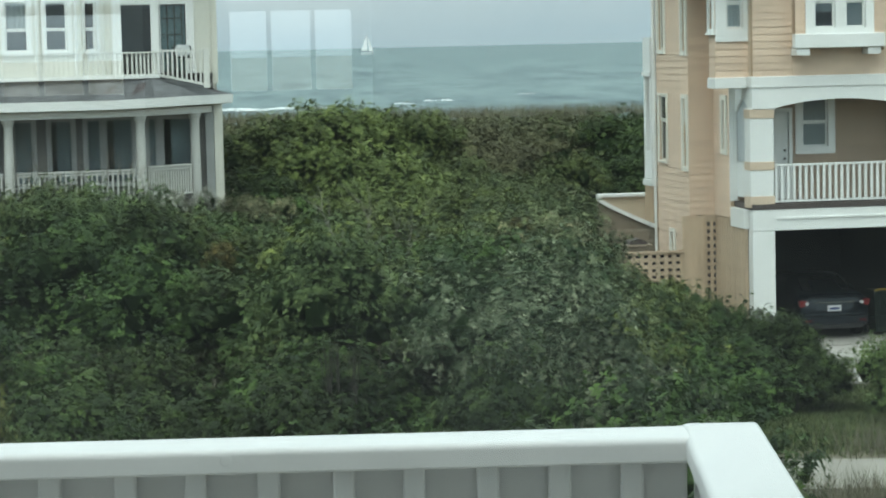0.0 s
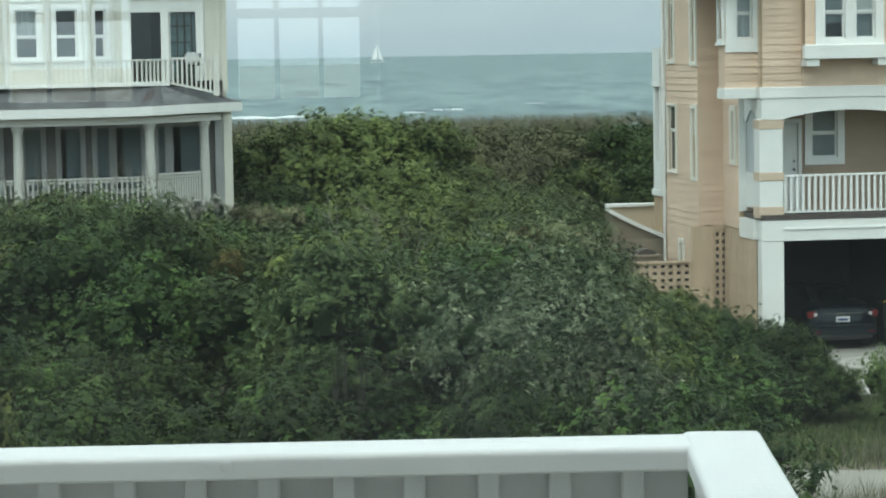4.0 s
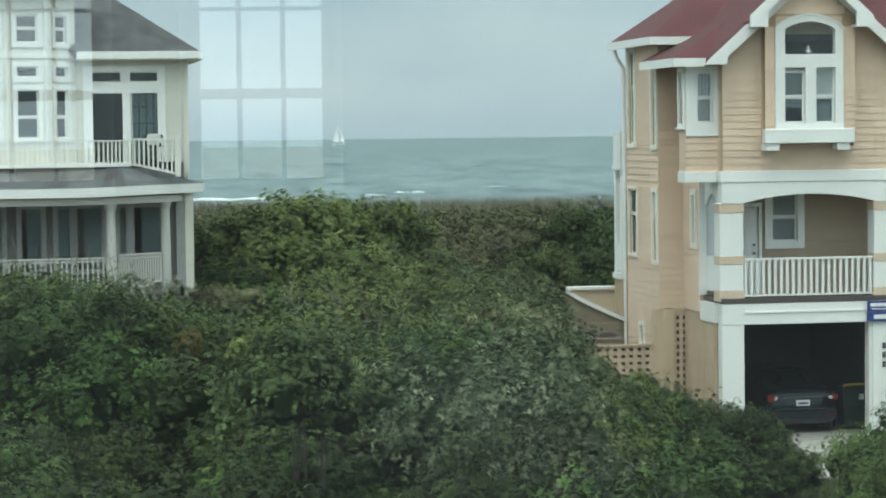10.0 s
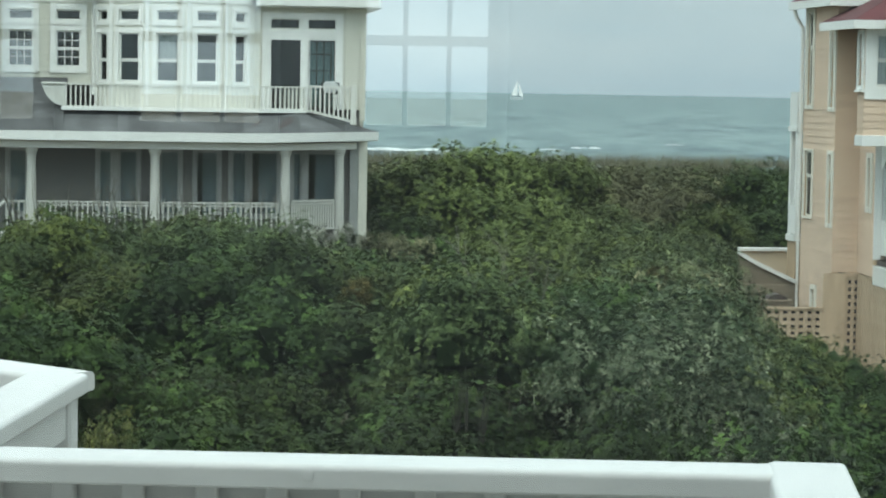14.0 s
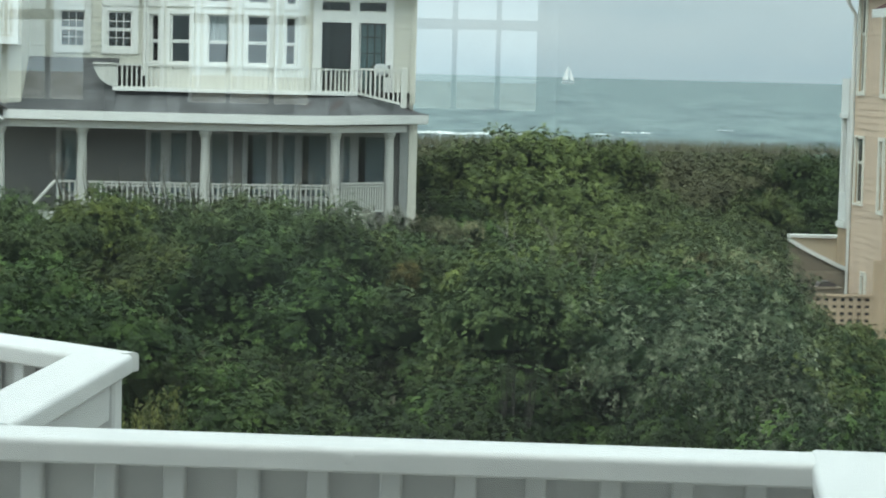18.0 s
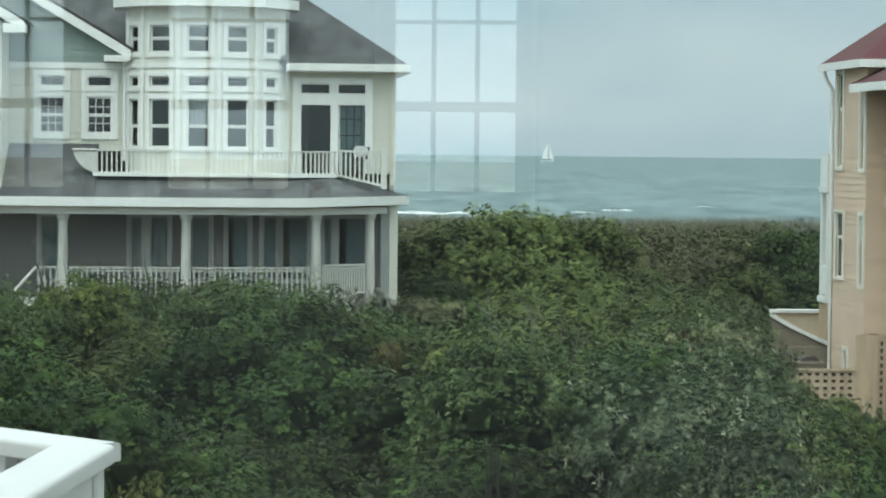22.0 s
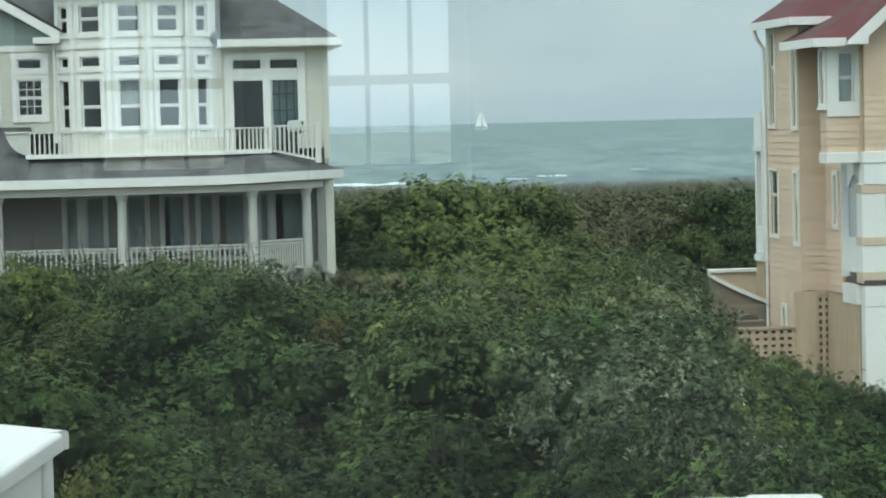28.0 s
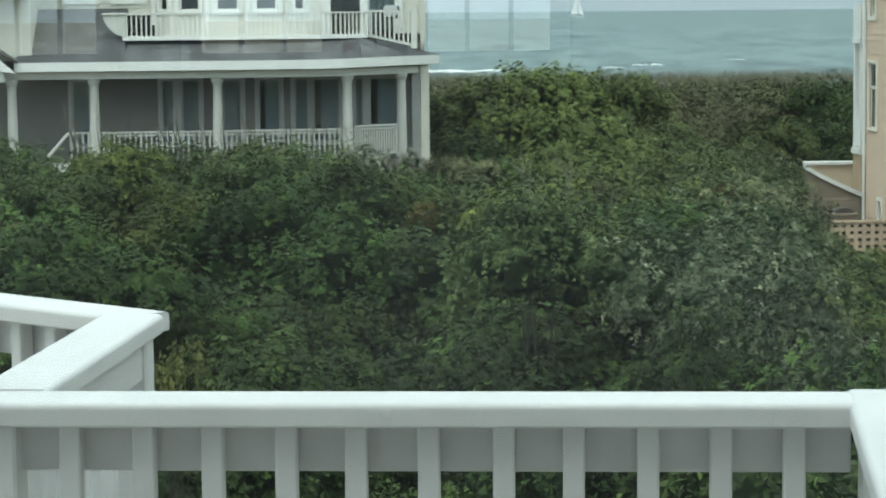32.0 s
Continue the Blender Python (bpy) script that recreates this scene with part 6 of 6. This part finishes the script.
def stem_mesh(seed, height=3.0, spread=0.9):
    """A tapered trunk that forks into crooked limbs; its foot is at 0."""
    r = random.Random(seed)
    bm = bmesh.new()

    def limb(points, radii):
        b2 = tube(points, radii, 4)
        me = bpy.data.meshes.new("limb")
        b2.to_mesh(me), b2.free()
        bm.from_mesh(me)
        bpy.data.meshes.remove(me)

    fork = height * 0.35
    limb([(0, 0, -0.3), (0.05, 0.02, fork * 0.5), (0.0, 0.06, fork)], [0.10, 0.085, 0.075])
    for k in range(5):
        a = 2 * math.pi * k / 5 + r.uniform(-0.4, 0.4)
        s = spread * r.uniform(0.6, 1.1)
        pts = [(0, 0.06, fork - 0.05)]
        for f in (0.35, 0.7, 1.0):
            pts.append((s * f * math.cos(a) + r.uniform(-0.1, 0.1), s * f * math.sin(a) + r.uniform(-0.1, 0.1), fork + (height - fork) * f * r.uniform(0.85, 1.0)))
        limb(pts, [0.06, 0.045, 0.03, 0.012])
        b0 = Vector(pts[2])
        for j in range(3):
            e = b0 + Vector((r.uniform(-0.5, 0.5), r.uniform(-0.5, 0.5), r.uniform(0.3, 0.8)))
            limb([tuple(b0), tuple(b0.lerp(e, 0.5) + Vector((0.05, 0, 0.03))), tuple(e)], [0.02, 0.014, 0.006])
    me = bpy.data.meshes.new("stems")
    bm.to_mesh(me), bm.free()
    me.materials.append(BARK)
    return me


STEMS = [stem_mesh(s) for s in (1, 2, 3)]
# lobes, clumps, sprigs, leaves in a whorl, leaf length, leaf width, clump radius
LEVEL = {"near": (22, 190, 3200, 5, 0.060, 0.040, (0.15, 0.28)), "mid": (22, 185, 2900, 5, 0.060, 0.040, (0.15, 0.29)), "far": (20, 170, 2900, 4, 0.062, 0.042, (0.16, 0.30)), "crest": (22, 190, 2700, 4, 0.062, 0.044, (0.15, 0.27)), "low": (14, 120, 1500, 4, 0.075, 0.05, (0.15, 0.28)), "dune": (18, 170, 1600, 3, 0.085, 0.06, (0.12, 0.24))}
CROWNS = {}


def crown(kind, level, variant):
    key = (kind, level, variant)
    if key not in CROWNS:
        lobes, clumps, tufts, whorl, ln, wd, clump = LEVEL[level]
        if kind in ("silver", "pale"):
            ln, wd = ln * 1.1, wd * 0.72
        if kind == "bay":
            ln, wd, clump = ln * 1.1, wd * 1.15, (0.17, 0.30)
        CROWNS[key] = crown_mesh("crown", LEAF[kind], hash_of(kind) * 31 + variant * 7 + len(level), lobes, clumps, tufts, whorl, ln, wd, clump, 0.34 if kind in ("pale", "heath", "silver", "soft") else 0.14, even=level == "dune")
    return CROWNS[key]


def hash_of(text):
    return sum((i + 3) * ord(c) for i, c in enumerate(text)) % 997


WORDS = {
    "myrtle": ("dense dark green wax myrtle shrub in the thicket", "shrub"),
    "bay": ("yellow-green bay shrub with rounded leaf clumps", "shrub"),
    "silver": ("silvery grey-green shrub with pale leaf undersides", "shrub"),
    "oak": ("deep green wind-shaped oak, its leaf colour darkened to stand in for shade", "tree"),
    "dry": ("dull brown-green dune shrub with dry twigs", "shrub"),
    "soft": ("loose pale green shrub beside the concrete driveway", "shrub"),
    "pale": ("green shrub with pale silvery leaf undersides turned by wind", "shrub"),
    "olive": ("olive green shrub with browning tips in the thicket", "shrub"),
    "dune": ("low brownish shrub on the dune, its top cut to fit the camera's view", "shrub"),
    "heath": ("grey-green twiggy shrub with dry tips below the porch", "shrub"),
    "blossom": ("small shrub with white flower tufts at the porch corner", "shrub"),
    "rust": ("small shrub with rusty orange-brown leaves in the thicket", "shrub"),
    "cream": ("shrub with cream and tan withered tips in the thicket", "shrub"),
    "gold": ("small golden-green shrub beside the deck", "shrub"),
}
KINDNAME = {"myrtle": "myrtle_shrub", "bay": "bay_shrub", "silver": "silver_shrub", "oak": "oak_tree", "dry": "dune_shrub", "gold": "golden_shrub", "soft": "driveway_shrub", "pale": "pale_leaved_shrub", "olive": "olive_shrub", "dune": "dune_shrub", "heath": "twiggy_shrub", "blossom": "flowering_shrub", "rust": "rusty_shrub", "cream": "withered_shrub"}


def shrub(kind, x, y, top, r, level, rng, tall=None):
    """A shrub whose crown's top is at height top and whose crown has radius r."""
    g = ground_height(x, y)
    h = tall or min(top - g, 1.5 * r + 0.7 if y < 26 else 1.2 * r + 0.55)
    s = r / 1.5
    sz = h / 2.5
    ob = tagged(empty(KINDNAME[kind], pose(x, y, g)), *WORDS[kind], group=kind + " shrubs")
    leaves_, inner_ = crown(kind, level, rng.randrange(3))
    at = Matrix.Translation((0, 0, top - g - 1.42 * sz)) @ Matrix.Rotation(rng.uniform(0, 6.28), 4, "Z") @ Matrix.Diagonal((s, s, sz, 1))
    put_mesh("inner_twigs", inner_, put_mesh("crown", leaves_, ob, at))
    st = max(0.3, (top - g - 0.62 * h) / 3.0)
    put_mesh("stems", STEMS[rng.randrange(3)], ob, Matrix.Rotation(rng.uniform(0, 6.28), 4, "Z") @ Matrix.Diagonal((s * 0.5, s * 0.5, st, 1)))
    return ob


# the thicket top's fall with distance, over the bearing, fitted to the camera's view
FALL = ((-0.4, 0.0482), (-0.112, 0.0502), (-0.098, 0.0605), (-0.06, 0.0638), (0.018, 0.063), (0.04, 0.056), (0.064, 0.053), (0.069, 0.057), (0.074, 0.066), (0.079, 0.080), (0.085, 0.092), (0.092, 0.097), (0.113, 0.0985), (0.13, 0.102), (0.157, 0.112), (0.166, 0.125), (0.172, 0.21), (0.3, 0.22))


def canopy(x, y):
    """Height of the thicket's top over the plan."""
    h = 4.4 + 1.5 * noise.noise(Vector((x * 0.36, y * 0.26, 5.0)))
    if y < 18:
        h -= 0.05 * (18 - y)
    # a shaded hollow between the mounds near the deck
    h -= 3.0 * math.exp(-((x / y + 0.098) / 0.042) ** 2 - ((y - 18.5) / 5.5) ** 2)
    h -= 1.2 * math.exp(-((x / y + 0.178) / 0.03) ** 2 - ((y - 20.5) / 4.5) ** 2)
    fall = float(np.interp(x / y, [f[0] for f in FALL], [f[1] for f in FALL]))
    return min(h, 7.0 - fall * y)


rng = random.Random(21)
y = 11.5
while y < 60:
    step = 2.05 + 0.02 * y if y > 20 else 1.95
    x = -0.265 * y - 1 + rng.uniform(0, step)
    right = 0.155 * y + 0.6 if y < 21 else (0.16 * y - 1.1 if y < 46 else (0.135 * y if y < 52 else 0.112 * y + 0.2))
    while x < right:
        jx, jy = x + rng.uniform(-0.5, 0.5), y + rng.uniform(-0.6, 0.6)
        az = jx / jy
        inside = jy > 59 and jx < -3
        if not inside and canopy(jx, jy) > 0.6 and rng.random() > (0.06 if jy > 17 else 0.16):
            level = "near" if jy < 21 else ("mid" if jy < 42 else "far")
            q = noise.noise(Vector((jx * 0.22, jy * 0.13, 2.0))) + rng.uniform(-0.25, 0.25)
            kind = "myrtle" if q < 0.12 else "oak"
            # most near shrubs take the darkened oak leaf in place of real shade
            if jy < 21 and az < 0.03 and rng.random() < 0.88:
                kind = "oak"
            if 0.03 < az < 0.09 and 38 < jy and rng.random() < 0.9:
                kind = "silver"
            if (0.035 < az < 0.066 and 23 < jy < 31 or 0.078 < az < 0.125 and 19 < jy < 27) and rng.random() < 0.6:
                kind = "silver"
            if rng.random() < (0.03 if jy < 36 and az < 0 else 0.2):
                kind = "olive"
            elif rng.random() < 0.06:
                kind = "dry" if jy > 46 else "oak"
            if jy > 38 and az < 0.03 and rng.random() < 0.5:
                kind = "heath"
            if -0.02 < az < 0.035 and 26 < jy < 56 and rng.random() < 0.7:
                kind = rng.choice(("olive", "heath", "olive"))
            elif 0.03 < az < 0.06 and 23 < jy < 38 and rng.random() < 0.5:
                kind = rng.choice(("heath", "pale"))
            drop = rng.uniform(0, 1.0) ** 1.2 * (2.9 if jy < 20 else (1.9 if jy < 44 else 0.4))
            edge = jy < 21 and az > 0.15
            shrub(kind, jx, jy, canopy(jx, jy) - drop - 1.2 * edge, (0.6 if edge else 1) * (1.16 + 0.013 * jy) * rng.uniform(0.7, 1.25), level, rng)
        x += step * rng.uniform(0.8, 1.2)
    y += step * 0.78

# low growth under the nearest mounds; dark oak leaf stands in for shade
y = 13.0
while y < 40:
    x = -0.24 * y
    while x < (0.14 if y < 26 else 0.09) * y:
        top = canopy(x, y) - (rng.uniform(1.7, 2.4) if y > 26 else (rng.uniform(0.9, 1.5) if x > -0.05 * y else rng.uniform(1.8, 2.4)))
        if top > 1.0:
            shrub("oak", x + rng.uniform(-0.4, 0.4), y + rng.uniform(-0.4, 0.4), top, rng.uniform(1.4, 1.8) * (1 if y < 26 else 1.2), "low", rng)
        x += 1.9 if y < 26 else 2.7
    y += 2.1 if y < 26 else 3.0

# the taller yellow-green shrubs and oaks between and behind the houses
for x, y, top, r, kind in ((-3.2, 74, 5.0, 2.2, "bay"), (-1.7, 75.5, 5.4, 2.2, "bay"), (-0.1, 76.5, 5.05, 2.0, "bay"), (1.5, 77, 4.95, 2.1, "bay"), (-4.4, 78, 4.7, 2.2, "oak"), (2.7, 78, 4.5, 2.0, "dry"), (-1.5, 70, 4.3, 2.2, "bay"), (0.6, 69, 4.0, 2.2, "bay"), (2.2, 71, 3.9, 2.0, "bay"), (-3.2, 68, 3.7, 1.8, "oak"), (4.0, 76, 4.2, 2.0, "dry"), (5.4, 79, 4.3, 2.0, "dry"), (7.2, 82, 4.7, 2.3, "oak"), (9.0, 83, 4.8, 2.5, "oak"), (7.4, 74, 3.9, 2.0, "oak"), (8.8, 78, 4.4, 2.2, "oak"), (5.6, 71, 3.8, 1.6, "bay"), (3.6, 68, 3.5, 1.7, "silver"), (5.0, 66, 3.2, 1.6, "silver"), (3.0, 63, 3.2, 1.6, "silver"), (1.4, 64, 3.5, 1.7, "bay"), (-0.4, 63, 3.6, 1.7, "bay"), (-2.4, 62.5, 3.4, 1.4, "myrtle"), (4.3, 61.5, 2.7, 1.4, "silver"), (-4.7, 59.6, 3.3, 1.0, "dry"), (-3.7, 60.4, 3.4, 1.0, "dry"), (-6.0, 58.8, 3.2, 0.9, "silver"), (-5.6, 58.6, 3.66, 0.55, "blossom"), (-4.9, 58.8, 3.68, 0.5, "blossom"), (-4.2, 59.2, 3.62, 0.5, "blossom"), (-8.8, 57.4, 3.68, 0.4, "blossom"), (-6.7, 57.2, 3.75, 0.4, "blossom")):
    shrub(kind, x, y, top, r, "crest", rng)
y = 84
while y < 126:
    x = -0.085 * y
    while x < 0.15 * y + 2:
        g = ground_height(x, y)
        # tops are capped along the camera's line of sight to the dune
        shrub("oak" if rng.random() < (0.55 if x > 0.085 * y else 0.12) else "dune", x + rng.uniform(-1, 1), y + rng.uniform(-1, 1), min(7.0 - 0.0268 * y - rng.uniform(0, 0.2), g + 3.2), rng.uniform(1.6, 2.3), "dune", rng)
        x += 2.3 * rng.uniform(0.8, 1.3)
    y += 7.0

# shrubs in front of the garage and beside the drive
for x, y, top, r, kind in ((7.1, 50.2, 1.6, 1.35, "myrtle"), (7.5, 48.4, 1.25, 1.0, "oak"), (7.0, 46.6, 1.15, 1.4, "oak"), (6.0, 48.8, 1.9, 1.4, "myrtle"), (8.1, 51.2, 1.35, 0.7, "oak"), (5.6, 45.2, 1.5, 1.4, "oak"), (7.2, 45.8, 0.7, 0.8, "oak"), (8.35, 46.6, 0.95, 0.8, "oak"), (7.9, 47.6, 1.6, 1.0, "oak"), (8.45, 47.3, 1.15, 0.65, "oak"), (8.8, 47.0, 0.85, 0.55, "oak"), (8.0, 46.4, 0.8, 0.9, "oak"), (9.7, 46.2, 1.3, 0.9, "soft"), (1.5, 28, 4.4, 1.4, "pale"), (2.0, 26.3, 4.25, 1.2, "pale"), (1.3, 25.2, 4.15, 1.1, "pale"), (2.7, 28.5, 3.9, 1.3, "olive"), (2.4, 33, 4.1, 1.6, "silver"), (1.2, 36, 4.3, 1.6, "myrtle"), (2.5, 38.5, 4.1, 1.5, "silver"), (2.3, 21.2, 4.2, 1.0, "pale"), (2.6, 20.4, 4.0, 0.9, "pale"), (2.95, 19.8, 3.75, 0.8, "pale"), (9.6, 44.6, 0.6, 0.7, "soft"), (10.9, 45.3, 1.7, 1.1, "soft"), (10.0, 45.2, 0.8, 0.7, "soft"), (11.6, 46.2, 1.8, 1.2, "soft"), (11.6, 50.6, 1.35, 1.05, "myrtle"), (12.4, 49.0, 1.9, 1.5, "oak"), (11.3, 47.6, 1.2, 1.0, "soft"), (12.4, 46.6, 1.5, 1.3, "soft"), (13.3, 51.8, 3.2, 1.1, "oak"), (14.6, 49.5, 2.4, 1.5, "oak"), (10.8, 43.6, 0.5, 0.8, "soft"), (9.9, 45.9, 0.85, 0.8, "soft"), (10.2, 44.9, 1.0, 0.9, "soft"), (12.8, 50.6, 3.3, 1.1, "oak"), (12.7, 50.3, 2.0, 1.2, "oak"), (10.3, 44.1, 0.7, 0.9, "olive"), (9.95, 43.8, 0.3, 0.6, "soft"), (-3.05, 18, 4.62, 0.36, "gold"), (6.95, 51.2, 1.3, 0.4, "gold"), (5.0, 42.5, 1.6, 1.3, "oak"), (2.9, 44, 3.8, 1.5, "silver"), (3.4, 46.5, 3.85, 1.4, "silver"), (2.1, 43, 3.95, 1.4, "silver"), (3.0, 41, 3.5, 1.2, "soft"), (3.95, 47.2, 3.35, 0.9, "dry"), (3.6, 49.5, 3.9, 1.1, "silver"), (5.2, 51.2, 2.05, 1.0, "olive"), (6.0, 51.6, 1.95, 0.9, "olive"), (6.7, 51.4, 1.7, 0.8, "myrtle"), (-2.9, 44.4, 3.55, 0.45, "rust"), (2.55, 43.2, 3.95, 0.4, "rust"), (3.3, 45.4, 3.8, 0.6, "cream"), (2.1, 39.0, 4.1, 0.5, "cream"), (3.75, 46.4, 3.6, 0.5, "cream"), (-3.0, 58.6, 3.55, 0.6, "cream"), (-2.3, 58.8, 3.45, 0.5, "cream"), (4.7, 74.5, 3.85, 1.6, "dry"), (3.5, 73.4, 3.7, 1.4, "dry")):
    shrub(kind, x, y, top, r, "mid" if y < 52 else "far", rng)
for x, y in ((6.2, 104), (5.1, 107), (-12.8, 47.2)):
    shrub("dune" if y > 90 else "oak", x, y, 4.12 if y > 90 else 3.2, 2.0, "dune" if y > 90 else "low", rng)

# bare twigs that stand out of the thicket: height above the ground, lean, thickness
TWIG = material("dull_bare_twig", (0.17, 0.155, 0.125), 0.9, 0.2)
twig_rng = random.Random(14)
TWIGS = [(-4.9 - 0.20 * k + twig_rng.uniform(-0.2, 0.2), 53 + twig_rng.uniform(-1, 1), 4.0, twig_rng.uniform(4.45, 5.05), twig_rng.uniform(-0.16, 0.16), twig_rng.uniform(0.005, 0.009)) for k in range(34)]
for x, y, z0, z1, lean, thick in ((-0.43, 31, 4.1, 4.95, -0.34, 0.014), *TWIGS, (-8.75, 52, 4.2, 5.0, 0.05, 0.010), (-9.2, 52.5, 4.2, 4.9, -0.1, 0.009), (-9.75, 52, 4.2, 4.9, 0.12, 0.009), (-11.1, 52, 4.2, 5.0, -0.08, 0.010), (-7.6, 51, 4.1, 4.8, 0.1, 0.008), (-8.2, 52, 4.2, 4.85, -0.12, 0.008), (0.35, 33, 3.9, 4.6, 0.1, 0.006), (-0.2, 28.3, 4.55, 5.12, 0.1, 0.005), (-0.05, 28.4, 4.5, 5.08, -0.12, 0.005), (0.1, 28.3, 4.5, 5.0, 0.16, 0.005)):
    g = ground_height(x, y)
    r3 = random.Random(int(x * 10 + y))
    tw = tagged(empty("dead_branch", pose(x, y, g)), "thin bare grey branch standing out of the thicket", "branch", "bare branches")
    h0, h1 = z0 - g, z1 - g
    part("stem", tube([(-lean * 0.3, 3.2, -0.2), (0, 2.2, h0 - 1.1), (0, 0.5, h0 + 0.1), (lean * 0.45, 0.08, h0 + 0.5 * (h1 - h0)), (lean, 0.1, h1)], [thick * 1.2, thick, thick, thick * 0.8, thick * 0.3], 5), TWIG, tw)
    for k in range(6):
        f = r3.uniform(0.2, 0.9)
        p = Vector((lean * f, 0.08, h0 + f * (h1 - h0)))
        e = p + Vector((r3.uniform(-0.28, 0.28), r3.uniform(-0.2, 0.2), r3.uniform(0.14, 0.42)))
        part("twig", tube([tuple(p), tuple(p.lerp(e, 0.5) + Vector((0.02, 0, 0.02))), tuple(e)], [thick * 0.5, thick * 0.35, 0.0015], 4), TWIG, tw)

# grass by the lane and dry tufts
def blades(name, mat, spots, count, height, spread, seed, label, width=0.012, base=None):
    rs = np.random.RandomState(seed)
    c = np.array(spots)[rs.randint(0, len(spots), count)]
    p = np.zeros((count, 3))
    p[:, :2] = c[:, :2] + rs.normal(size=(count, 2)) * c[:, 2:3]
    p[:, 2] = GROUND if base is None else base(p[:, 1])
    hgt = height * rs.uniform(0.4, 1.2, count)
    a = rs.uniform(0, 6.28, count)
    lean_ = rs.normal(size=(count, 2)) * spread * hgt[:, None]
    wd = np.stack([np.cos(a), np.sin(a), 0 * a], 1) * width
    tip = p + np.concatenate([lean_, hgt[:, None]], 1)
    v = np.stack([p - wd, p + wd, tip], 1).reshape(-1, 3)
    me = bpy.data.meshes.new(name)
    me.from_pydata(v.tolist(), [], np.arange(3 * count).reshape(-1, 3).tolist())
    me.materials.append(mat)
    tagged(new(name, me), label, "grass", kind="stuff")


blades("lawn_grass", GRASS, [(7.0 + 1.0 * i, 42.9 + 1.3 * j, 0.65) for i in range(7) for j in range(6)], 42000, 0.09, 0.4, 4, "short green and straw-coloured grass beside the lane", 0.02)
DRYGRASS = material("dry_straw_grass", (0.20, 0.18, 0.13), 0.9, 0.2, island=True, spread=0.35, tint=(0.11, 0.12, 0.06))
blades("dry_grass", DRYGRASS, [(7.35, 46.6, 0.2), (7.15, 46.3, 0.2), (6.4, 37.3, 0.4), (7.4, 37.0, 0.5), (8.4, 36.8, 0.5), (7.9, 37.4, 0.5), (8.9, 42.2, 0.5)], 2600, 0.55, 0.3, 6, "tufts of tall dry grass by the lane", 0.008)
blades("dune_grass", DRYGRASS, [(-9 + 1.5 * i, 96 + 7.0 * j, 1.2) for i in range(19) for j in range(5)], 9000, 0.55, 0.22, 9, "thin dry grass standing over the dune shrubs", 0.011, lambda y: 6.55 - 0.0268 * y)
